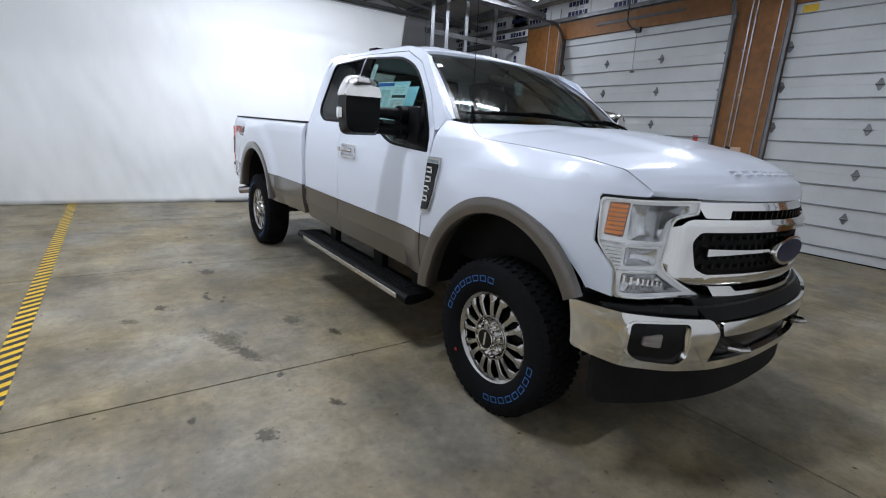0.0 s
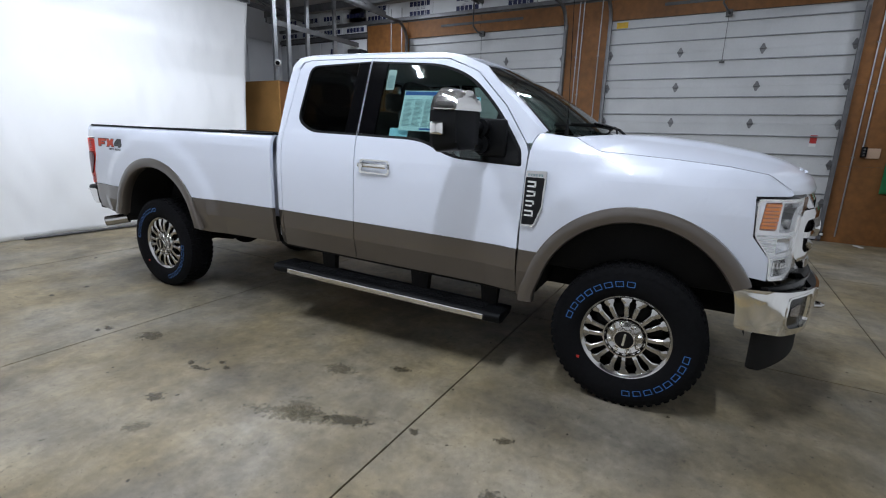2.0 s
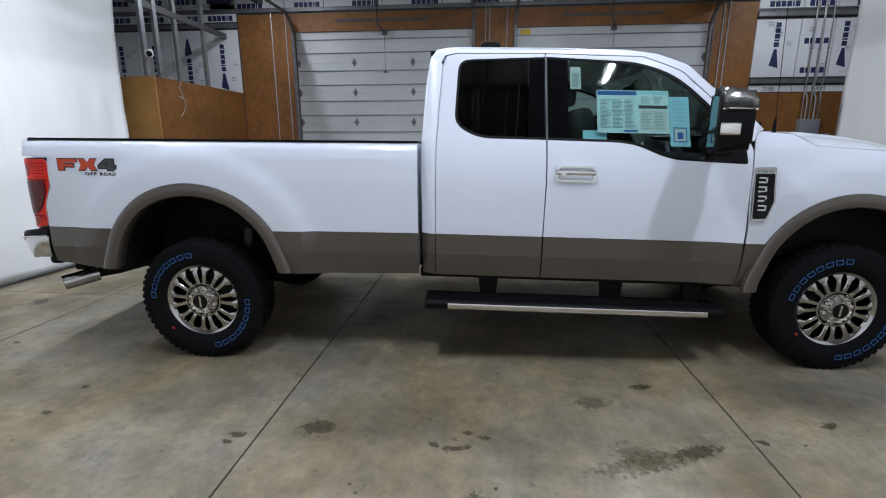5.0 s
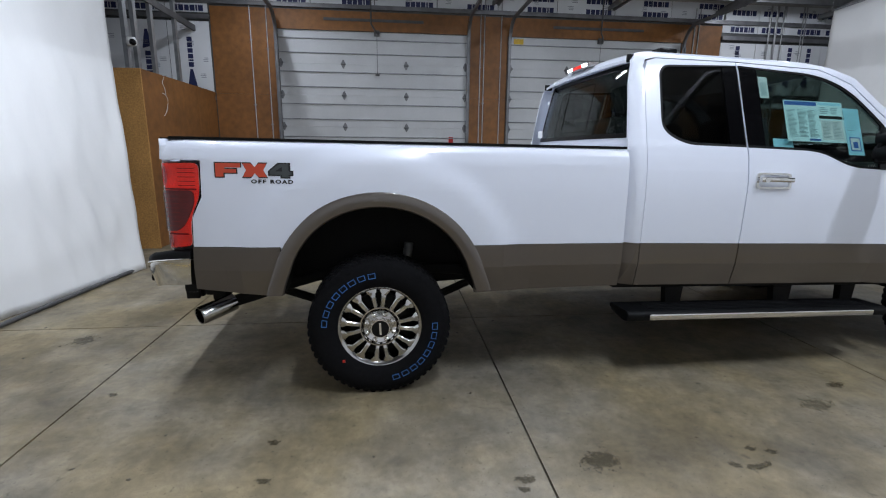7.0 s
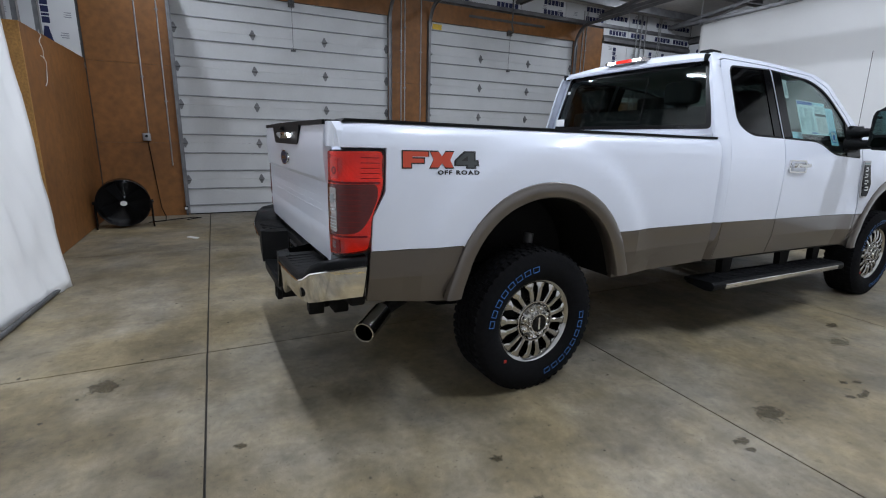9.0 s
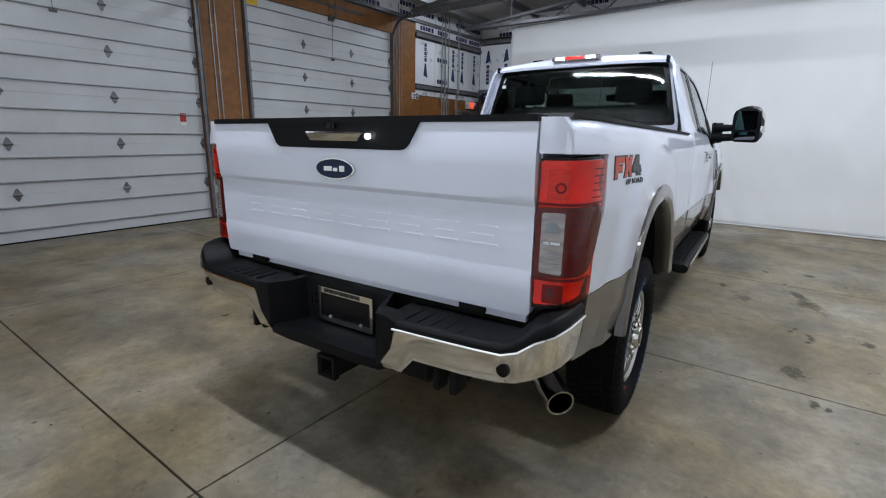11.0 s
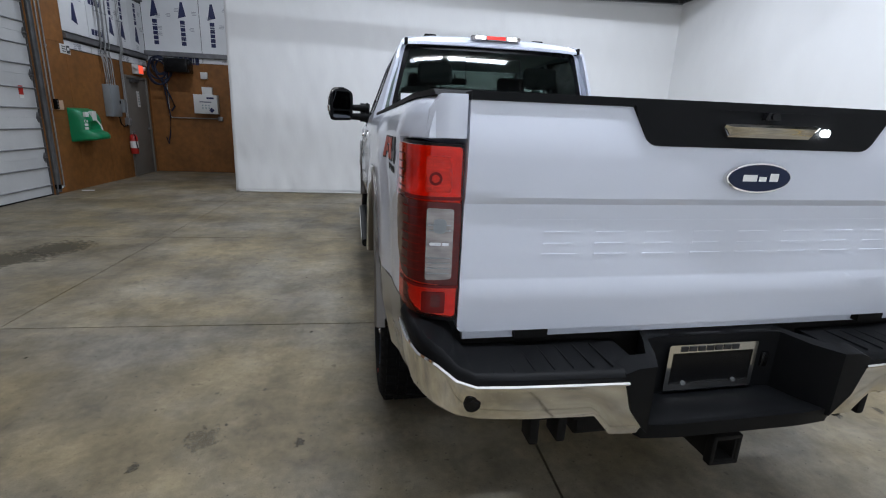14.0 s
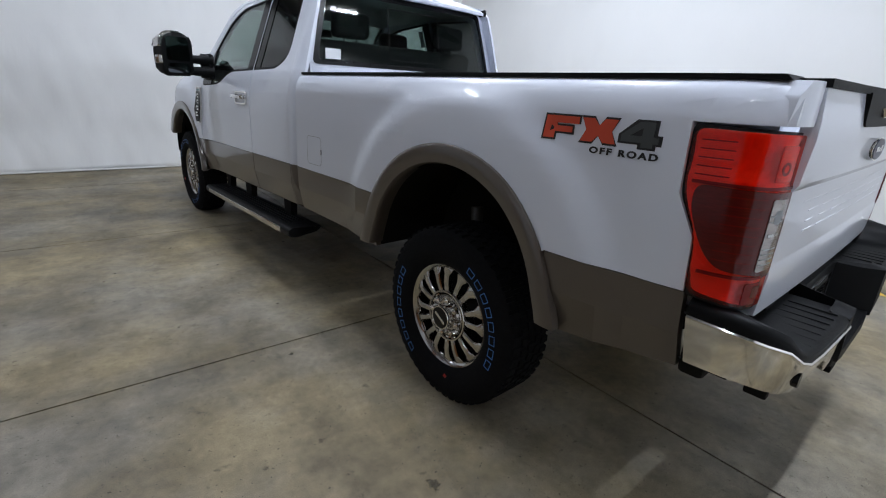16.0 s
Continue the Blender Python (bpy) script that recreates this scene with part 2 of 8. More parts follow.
M["exit_red"] = material("red_sign_glow", (0.8, 0.1, 0.06), emit=(1.0, 0.10, 0.05), emit_strength=0.7)
M["white_plastic"] = material("white_plastic", (0.7, 0.7, 0.68), rough=0.45)
M["tan_plate"] = material("beige_plate", (0.55, 0.38, 0.27), rough=0.5)
M["blue_hose"] = material("dark_blue_cloth", (0.010, 0.015, 0.035), rough=0.8)
M["tape_yellow"] = material("yellow_tape", (0.70, 0.44, 0.018), rough=0.5, blotch=0.15, blotch_scale=8, grain=0.12, grain_scale=60)
M["tape_black"] = material("black_tape", (0.02, 0.02, 0.02), rough=0.5, blotch=0.2, blotch_scale=8)
M["tube"] = material("led_tube", (1, 1, 1), emit=(1.0, 0.97, 0.92), emit_strength=6)


# ---- mesh helpers ----
def finish(bm, name, mat, smooth=40):
    me = bpy.data.meshes.new(name)
    bmesh.ops.recalc_face_normals(bm, faces=bm.faces[:])
    bm.to_mesh(me)
    bm.free()
    if mat:
        me.materials.append(mat)
    if smooth:
        me.polygons.foreach_set("use_smooth", [True] * len(me.polygons))
        me.set_sharp_from_angle(angle=radians(smooth))
    return me


def part(name, bm, mat, parent, label="", smooth=40):
    ob = new(name, finish(bm, name, mat, smooth))
    ob.parent = parent
    if label:
        ob["label"] = label
    return ob


def thing(name, bm, mat, label, category, group="", kind="", smooth=40, m=None):
    ob = new(name, finish(bm, name, mat, smooth))
    if m is not None:
        ob.matrix_basis = m
    return tagged(ob, label, category, group, kind)


def base(name, label, category, m, group="", kind=""):
    ob = new(name)
    ob.empty_display_size = 0.2
    ob.matrix_basis = m
    return tagged(ob, label, category, group, kind)


def bm_new():
    return bmesh.new()


def box(bm, lo, hi, bevel=0.0, seg=2, m=None):
    r = bmesh.ops.create_cube(bm, size=1.0)
    vs = r["verts"]
    c = [(a + b) / 2 for a, b in zip(lo, hi)]
    s = [abs(b - a) for a, b in zip(lo, hi)]
    for v in vs:
        v.co = Vector((v.co.x * s[0] + c[0], v.co.y * s[1] + c[1], v.co.z * s[2] + c[2]))
    if bevel:
        es = list({e for v in vs for e in v.link_edges})
        r2 = bmesh.ops.bevel(bm, geom=es, offset=bevel, segments=seg, profile=0.5, affect="EDGES")
        vs = list({v for f in r2["faces"] for v in f.verts} | {v for v in vs if v.is_valid})
    if m is not None:
        bmesh.ops.transform(bm, matrix=m, verts=vs)
    return vs


def cyl(bm, a, b, r, seg=16, r2=None, caps=True):
    a, b = Vector(a), Vector(b)
    d = b - a
    res = bmesh.ops.create_cone(bm, cap_ends=caps, segments=seg, radius1=r, radius2=r if r2 is None else r2, depth=d.length)
    q = d.to_track_quat("Z", "Y").to_matrix().to_4x4()
    bmesh.ops.transform(bm, matrix=Matrix.Translation((a + b) / 2) @ q, verts=res["verts"])
    return res["verts"]


def tube(bm, pts, r, seg=8):
    pts = [Vector(p) for p in pts]
    rings = []
    for i, p in enumerate(pts):
        d = (pts[min(i + 1, len(pts) - 1)] - pts[max(i - 1, 0)]).normalized()
        q = d.to_track_quat("Z", "Y").to_matrix()
        rings.append([bm.verts.new(p + q @ Vector((r * math.cos(2 * math.pi * k / seg), r * math.sin(2 * math.pi * k / seg), 0))) for k in range(seg)])
    for a, b in zip(rings, rings[1:]):
        for k in range(seg):
            bm.faces.new((a[k], a[(k + 1) % seg], b[(k + 1) % seg], b[k]))
    bm.faces.new(rings[0][::-1])
    bm.faces.new(rings[-1])


def revolve(bm, profile, seg=48, axis="y"):
    """profile: (radius, offset along the axis) pairs."""
    rings = []
    for r, o in profile:
        ring = []
        for k in range(seg):
            a = 2 * math.pi * k / seg
            c, s = r * math.cos(a), r * math.sin(a)
            ring.append(bm.verts.new((c, o, s) if axis == "y" else (c, s, o) if axis == "z" else (o, c, s)))
        rings.append(ring)
    for a, b in zip(rings, rings[1:]):
        for k in range(seg):
            bm.faces.new((a[k], a[(k + 1) % seg], b[(k + 1) % seg], b[k]))
    return rings


def prism(bm, outline, lo, hi, axis="y", bevel=0.0):
    """A flat outline (u, v) given depth from lo to hi along an axis: y -> (u, ., v); x -> (., u, v); z -> (u, v, .)."""
    def at(u, v, w):
        return (u, w, v) if axis == "y" else (w, u, v) if axis == "x" else (u, v, w)
    a = [bm.verts.new(at(u, v, lo)) for u, v in outline]
    b = [bm.verts.new(at(u, v, hi)) for u, v in outline]
    fs = [bm.faces.new(a), bm.faces.new(b[::-1])]
    n = len(outline)
    for i in range(n):
        fs.append(bm.faces.new((a[i], b[i], b[(i + 1) % n], a[(i + 1) % n])))
    if bevel:
        es = list({e for f in fs[:2] for e in f.edges})
        bmesh.ops.bevel(bm, geom=es, offset=bevel, segments=2, profile=0.5, affect="EDGES")
    return a + b


def rounded(outline, r, seg=4):
    """Round the corners of a polygon."""
    out = []
    n = len(outline)
    for i in range(n):
        p, a, b = Vector(outline[i]), Vector(outline[i - 1]), Vector(outline[(i + 1) % n])
        rr = r[i] if isinstance(r, (list, tuple)) else r
        d1, d2 = (a - p), (b - p)
        k = min(rr, d1.length * 0.48, d2.length * 0.48)
        if k < 1e-4:
            out.append((p.x, p.y))
            continue
        s, e = p + d1.normalized() * k, p + d2.normalized() * k
        for j in range(seg + 1):
            t = j / seg
            q = s * (1 - t) ** 2 + p * 2 * t * (1 - t) + e * t * t
            out.append((q.x, q.y))
    return out


def bars(bm, u0, u1, v0, v1, rows, cols, put, fill=0.6, seed=1, ragged=True):
    """Rows of plain bars that stand for small print; put(u, v) gives the place."""
    rng = random.Random(seed)
    dv = (v1 - v0) / rows
    for r in range(rows):
        for c in range(cols):
            du = (u1 - u0) / cols
            a = u0 + c * du + du * 0.05
            b = a + du * (rng.uniform(0.5, 0.9) if ragged else 0.9)
            lo, hi = v0 + r * dv + dv * (1 - fill) / 2, v0 + (r + 1) * dv - dv * (1 - fill) / 2
            bm.faces.new([bm.verts.new(put(*p)) for p in ((a, lo), (b, lo), (b, hi), (a, hi))])


# ---- the building ----
WX, BY, FY, CX = 8.765, 12.1, -4.05, -5.2      # door wall, back wall, far wall, wall behind the curtain
EAVE, SLOPE = 4.42, 0.10
D1, D2 = (4.285, 7.925), (-0.21, 3.42)         # the two overhead door openings along y
DTOP = 3.64


def roof_z(x):
    return EAVE + (WX - x) * SLOPE


# floor: saw-cut slabs on a dark bed
bm = bm_new()
box(bm, (CX, FY, -0.30), (WX + 0.6, BY, -0.02))
floor = thing("floor", bm, M["joint"], "beige stained concrete floor with saw-cut joints", "floor", kind="structure")
XS = [CX, -2.95, 2.818, 5.97, WX + 0.6]
YS = [FY, -2.39, 0.11, 2.61, 5.11, 7.61, 10.11, BY]
for i in range(len(XS) - 1):
    for j in range(len(YS) - 1):
        bm = bm_new()
        g = 0.0055
        prism(bm, [(XS[i] + g, YS[j] + g), (XS[i + 1] - g, YS[j] + g), (XS[i + 1] - g, YS[j + 1] - g), (XS[i] + g, YS[j + 1] - g)], -0.03, 0.0, axis="z")
        part("slab", bm, M["concrete"], floor, smooth=0)


def wall_board(name, bm_, label, mat=None):
    return thing(name, bm_, mat or M["ply"], label, "wall", kind="structure", smooth=0)


# door wall: core behind, plywood sheets in front
bm = bm_new()
for y0, y1, z0, z1 in ((FY, -3.85, 0, EAVE), (-3.85, -2.932, 2.06, EAVE), (-2.932, D2[0], 0, EAVE), (*D2, DTOP, EAVE), (D2[1], D1[0], 0, EAVE), (*D1, DTOP, EAVE), (D1[1], BY, 0, EAVE)):
    box(bm, (WX + 0.02, y0, z0), (WX + 0.22, y1, z1))
wall_door = wall_board("wall_east", bm, "long wall of plywood and insulation with two overhead doors", M["steel_dark"])


def sheet(y0, y1, z0, z1, parent, x=WX, mat=None):
    bm_ = bm_new()
    box(bm_, (x, y0 + 0.002, z0 + 0.002), (x + 0.018, y1 - 0.002, z1 - 0.002))
    return part("panel", bm_, mat or M["ply"], parent, smooth=0)


for y0, y1 in ((D1[1], 9.118), (D2[1], D1[0]), (-1.056, D2[0])):
    for z0, z1 in ((0, 1.22), (1.22, 2.44), (2.44, 3.99)):
        sheet(y0, y1, z0, z1, wall_door)
for y0, y1 in (D1, D2):
    ym = (y0 + y1) / 2
    sheet(y0, ym, DTOP, 3.99, wall_door)
    sheet(ym, y1, DTOP, 3.99, wall_door)
for y0, y1, z0, z1 in ((-2.054, -1.056, 0, 2.36), (-2.892, -2.054, 0, 2.36), (FY, -3.9, 0, 2.36), (-3.9, -2.892, 2.10, 2.36)):
    sheet(y0, y1, z0, z1, wall_door)


def board(parent, y0, y1, z0, z1, style, plane="x", at=WX):
    """A printed insulation board, its blue mark and its print as bars."""
    bm_ = bm_new()
    g = 0.008
    if plane == "x":
        box(bm_, (at, y0 + g, z0 + g), (at + 0.02, y1 - g, z1 - g))
    else:
        box(bm_, (y0 + g, at - 0.02, z0 + g), (y1 - g, at, z1 - g))
    b = part("insulation_board", bm_, M["board"], parent, smooth=0)
    front = at - 0.003 if plane == "x" else at + 0.003

    def put(u, v):
        return (front, u, v) if plane == "x" else (u, front, v)
    pr, gr = bm_new(), bm_new()
    w, h = y1 - y0, z1 - z0
    rng = random.Random(int((y0 * 7 + z0 * 13) * 100))

    def quad(bm2, pts):
        bm2.faces.new([bm2.verts.new(put(*p)) for p in pts])
    if style == "up":
        for fx in ([0.30, 0.78] if w > 0.85 else [0.5]):
            yc, zb = y0 + w * fx, z0 + 0.16 * h
            quad(pr, [(yc - 0.085, zb), (yc + 0.085, zb + 0.05), (yc + 0.03, zb + 0.34), (yc - 0.02, zb + 0.34)])
            z = zb + 0.38
            for k, ln in enumerate((0.085, 0.03, 0.085, 0.08, 0.085, 0.085)):
                if z + ln < z1 - 0.03:
                    quad(pr, [(yc - 0.046, z), (yc + 0.046, z), (yc + 0.046, z + ln), (yc - 0.046, z + ln)])
                z += ln + 0.016
    elif style == "down":
        for fx in ([0.30, 0.78] if w > 0.85 else [0.5]):
            yc, zt = y0 + w * fx, z1 - 0.12 * h
            quad(pr, [(yc - 0.03, zt), (yc + 0.02, zt), (yc + 0.085, zt - 0.34), (yc - 0.085, zt - 0.29)])
            z = zt - 0.38
            for ln in (0.085, 0.03, 0.085, 0.08, 0.085, 0.085):
                if z - ln > z0 + 0.03:
                    quad(pr, [(yc - 0.05, z - ln), (yc + 0.05, z - ln), (yc + 0.05, z), (yc - 0.05, z)])
                z -= ln + 0.016
    else:
        for fz in (() if style == "none" else (0.12, 0.62)):
            yy, zc = y0 + 0.08, z0 + h * fz
            for ln in (0.085, 0.03, 0.085, 0.08, 0.085, 0.085):
                if yy + ln < y1 - 0.03:
                    quad(pr, [(yy, zc - 0.05), (yy + ln, zc - 0.05), (yy + ln, zc + 0.05), (yy, zc + 0.05)])
                yy += ln + 0.016
    for _ in range(int(max(3, w * h * 6))):
        yy, zz = rng.uniform(y0 + 0.05, y1 - 0.2), rng.uniform(z0 + 0.05, z1 - 0.12)
        for k in range(3):
            quad(gr, [(yy, zz + k * 0.03), (yy + rng.uniform(0.05, 0.14), zz + k * 0.03), (yy + 0.1, zz + k * 0.03 + 0.014), (yy, zz + k * 0.03 + 0.014)])
    part("blue_print", pr, M["print_blue"], b, smooth=0)
    part("small_print", gr, M["print_grey"], b, smooth=0)


# insulation over the far stretch of the door wall, two rows, and beyond the partition
ys = [-1.056, -1.854, -2.453, -3.371, FY + 0.02]
for k, st in enumerate(("up", "side", "up", "up")):
    board(wall_door, ys[k + 1], ys[k], 2.64, 3.68, st)
    board(wall_door, ys[k + 1], ys[k], 2.37, 2.50, "none")
    board(wall_door, ys[k + 1], ys[k], 3.86, 4.5, "side")
yy = 9.147
for k in range(4):
    st = ("up", "down", "up", "up")[k]
    board(wall_door, yy, yy + 0.75, 2.30, 3.72, st)
    board(wall_door, yy, yy + 0.75, 3.86, 4.5, "side")
    yy += 0.75
yy = D2[0] - 0.9
while yy < 9.2:
    board(wall_door, yy, yy + 1.2, 4.10, 4.5, "side")
    yy += 1.2

# steel girts along the wall
for y0, y1, z in ((FY, -1.056, 2.51), (FY, -1.056, 3.70), (9.128, BY, 2.30), (9.128, BY, 3.73), (FY, BY, 4.0)):
    bm = bm_new()
    box(bm, (WX - 0.05, y0, z + 0.02), (WX + 0.02, y1, z + 0.095))
    thing("wall_girt", bm, M["track"], "grey steel girt along the insulated wall", "girt", kind="structure", smooth=0)

# back wall, far wall, wall behind the curtain
bm = bm_new()
box(bm, (CX, BY, 0), (WX + 0.22, BY + 0.2, 6.2))
wall_back = wall_board("wall_north", bm, "back wall lined with printed insulation boards", M["board"])
xx = WX
while xx > 4.0:
    board(wall_back, xx - 1.1, xx, 2.2, 3.6, "up", "y", BY - 0.005)
    board(wall_back, xx - 1.1, xx, 3.75, 5.0, "down", "y", BY - 0.005)
    xx -= 1.12
bm = bm_new()
box(bm, (CX, FY - 0.2, 0), (WX + 0.22, FY, 6.2))
wall_far = wall_board("wall_south", bm, "end wall with stained plywood below insulation boards", M["steel_dark"])
xx = WX
k = 0
while xx > CX + 0.3:
    x0 = max(CX, xx - 1.22)
    bm = bm_new()
    box(bm, (x0 + 0.002, FY, 0.01), (xx - 0.002, FY + 0.018, 2.5))
    part("panel", bm, M["ply"], wall_far, smooth=0)
    if k < 6:
        board(wall_far, x0, xx, 2.72, 3.92, "down", "y", FY + 0.02)
        board(wall_far, x0, xx, 2.50, 2.62, "side", "y", FY + 0.02)
        board(wall_far, x0, xx, 4.10, 5.0 if xx < 7.5 else 4.6, "side", "y", FY + 0.02)
    xx -= 1.22
    k += 1
for z in (2.62, 3.95):
    bm = bm_new()
    box(bm, (CX, FY + 0.02, z), (WX, FY + 0.08, z + 0.10))
    thing("wall_girt", bm, M["track"], "dark steel girt along the end wall", "girt", kind="structure", smooth=0)
bm = bm_new()
box(bm, (CX - 0.2, FY, 0), (CX, BY, 6.2))
wall_board("wall_west", bm, "plain insulated wall behind the white curtain", M["board"])

# roof deck with lining, purlins and trusses
bm = bm_new()
prism(bm, [(CX, roof_z(CX)), (WX + 0.22, roof_z(WX + 0.22)), (WX + 0.22, roof_z(WX + 0.22) + 0.1), (CX, roof_z(CX) + 0.1)], FY, BY, axis="y")
thing("ceiling", bm, M["roof_foil"], "sloping roof lined with grey insulation facing", "ceiling", kind="structure", smooth=0)
x = WX - 0.5
while x > CX:
    bm = bm_new()
    z = roof_z(x)
    box(bm, (x - 0.03, FY, z - 0.15), (x + 0.03, BY, z - 0.002))
    thing("purlin", bm, M["track"], "dark steel roof purlin", "purlin", group="roof purlins", kind="structure", smooth=0)
    x -= 1.25
for yt in (-3.2, -0.9, 1.4, 3.75, 6.1, 8.6, 10.9):
    bm = bm_new()
    zb_ = 4.22
    a, b = WX - 0.05, CX
    for s in (-0.05, 0.05):
        box(bm, (b, yt + s - 0.02, zb_ - 0.04), (a, yt + s + 0.02, zb_ + 0.03))
    x, up_ = a, True
    while x > b + 0.8:
        x2 = x - 0.62
        p, q = ((x, yt, zb_), (x2, yt, roof_z(x2) - 0.18)) if up_ else ((x, yt, roof_z(x) - 0.18), (x2, yt, zb_))
        cyl(bm, p, q, 0.018, 8)
        x, up_ = x2, not up_
    prism(bm, [(b, roof_z(b) - 0.22), (a, roof_z(a) - 0.22), (a, roof_z(a) - 0.155), (b, roof_z(b) - 0.155)], yt - 0.04, yt + 0.04, axis="y")
    thing("roof_truss", bm, M["track"], "dark open-web steel roof truss", "truss", group="roof trusses", kind="structure", smooth=0)


# overhead sectional doors
def overhead_door(y0, y1):
    d = base("overhead_door", "closed white ribbed steel sectional overhead door", "garage door", Matrix.Translation((WX + 0.05, (y0 + y1) / 2, 0)), "overhead doors")
    w = (y1 - y0) / 2 + 0.03
    cuts = [0.015, 0.605, 1.228, 1.855, 2.455, 3.04, DTOP + 0.05]
    for k in range(6):
        z0, z1 = cuts[k], cuts[k + 1]
        bm_ = bm_new()
        # cross-section with two pressed ribs
        prof = [(0.0, z0 + 0.0008)]
        struts = ((0.16, 0.45), (0.76, 1.06), (1.37, 1.66), (2.00, 2.288), (2.61, 2.888), (3.235, 3.494))[k]
        prof += [(0.0, z1 - 0.0008), (0.045, z1 - 0.0008), (0.045, z0 + 0.0008)]
        a = [bm_.verts.new((px, -w, pz)) for px, pz in prof]
        b = [bm_.verts.new((px, w, pz)) for px, pz in prof]
        n = len(prof)
        for i in range(n):
            bm_.faces.new((a[i], b[i], b[(i + 1) % n], a[(i + 1) % n]))
        bm_.faces.new(a)
        bm_.faces.new(b[::-1])
        sec = part("door_section", bm_, M["door_white"], d, smooth=0)
        for zr in struts:
            bm_ = bm_new()
            sp = [(0.004, zr - 0.010), (-0.020, zr - 0.010), (-0.026, zr - 0.005), (-0.026, zr + 0.003), (-0.020, zr + 0.008), (0.004, zr + 0.009)]
            a = [bm_.verts.new((px, -w + 0.03, pz)) for px, pz in sp]
            b = [bm_.verts.new((px, w - 0.03, pz)) for px, pz in sp]
            for i in range(6):
                bm_.faces.new((a[i], b[i], b[(i + 1) % 6], a[(i + 1) % 6]))
            bm_.faces.new(a)
            bm_.faces.new(b[::-1])
            part("strut", bm_, M["steel"], sec, "galvanised steel stiffening strut", smooth=0)
        if k:
            for f in (-0.97, -0.33, 0.33, 0.97):
                bm_ = bm_new()
                yc = f * w
                prism(bm_, [(yc - 0.044, z0 + 0.008), (yc - 0.044, z0 - 0.008), (yc - 0.010, z0 - 0.080), (yc + 0.010, z0 - 0.080), (yc + 0.044, z0 - 0.008), (yc + 0.044, z0 + 0.008), (yc + 0.010, z0 + 0.080), (yc - 0.010, z0 + 0.080)], -0.010, -0.001, axis="x")
                cyl(bm_, (-0.020, yc - 0.048, z0), (-0.020, yc + 0.048, z0), 0.014, 8)
                for dz in (-0.05, 0.05):
                    cyl(bm_, (-0.017, yc, z0 + dz), (-0.009, yc, z0 + dz), 0.010, 6)
                part("hinge", bm_, M["track"], sec, "dull galvanised steel hinge", smooth=0)
    for s in (-1, 1):
        bm_ = bm_new()
        yc = s * (w - 0.01)
        xo, zc = -0.10, DTOP - 0.10
        pts = [(xo, yc, 0.05), (xo, yc, zc)]
        for k in range(1, 9):
            t = k / 8 * math.pi / 2
            pts.append((xo - 0.38 + 0.38 * math.cos(t), yc, zc + 0.38 * math.sin(t)))
        pts.append((xo - 3.0, yc, zc + 0.40))
        for u, v in zip(pts, pts[1:]):
            u, v = Vector(u), Vector(v)
            q = (v - u).to_track_quat("X", "Z").to_matrix().to_4x4()
            box(bm_, (-(v - u).length / 2 - 0.008, -0.030, -0.006), ((v - u).length / 2 + 0.008, 0.030, 0.006), m=Matrix.Translation((u + v) / 2) @ q)
            box(bm_, (-(v - u).length / 2 - 0.008, s * 0.024 - 0.004, -0.03), ((v - u).length / 2 + 0.008, s * 0.024 + 0.004, 0.03), m=Matrix.Translation((u + v) / 2) @ q)
        part("track", bm_, M["track"], d, "galvanised steel roller track", smooth=0)
        bm_ = bm_new()
        box(bm_, (-0.075, s * (w + 0.005) - 0.02, 0.0), (-0.005, s * (w + 0.005) + 0.02, DTOP))
        part("jamb", bm_, M["steel_dark"], d, "dark steel door jamb", smooth=0)
    bm_ = bm_new()
    box(bm_, (-0.02, -w, 0.0), (0.04, w, 0.016))
    part("bottom_seal", bm_, M["rubber"], d, "black rubber bottom seal", smooth=0)
    bm_ = bm_new()
    box(bm_, (-0.07, -0.95, DTOP + 0.17), (-0.062, 0.95, DTOP + 0.22))
    part("header_slot", bm_, M["steel_dark"], d, "dark slotted bar on the header", smooth=0)
    bm_ = bm_new()
    tube(bm_, [(-0.30, 0.05, 4.4), (-0.30, 0.05, 3.85), (-0.29, 0.05, 3.72), (-0.24, -0.02, 3.62), (-0.16, -0.05, 3.60), (-0.06, -0.05, 3.60)], 0.016, 8)
    box(bm_, (-0.09, -0.10, 3.56), (-0.02, 0.0, 3.66))
    part("opener_arm", bm_, M["steel_dark"], d, "dark steel opener arm")
    bm_ = bm_new()
    tube(bm_, [(-0.09, -0.05, 3.58), (-0.06, -0.05, 2.86)], 0.004, 6)
    box(bm_, (-0.08, -0.09, 2.83), (-0.05, -0.01, 2.86))
    part("pull_cord", bm_, M["steel_dark"], d, "thin release cord")
    return d


overhead_door(*D1)
overhead_door(*D2)
for (y0, y1), f in ((D1, 1), (D2, 1)):
    bm = bm_new()
    box(bm, (WX + 0.20, y0 - 0.1, 0), (WX + 0.5, y1 + 0.1, DTOP + 0.1))
    thing("door_backing", bm, M["steel_dark"], "dark outside face behind the overhead door", "wall", kind="structure", smooth=0)

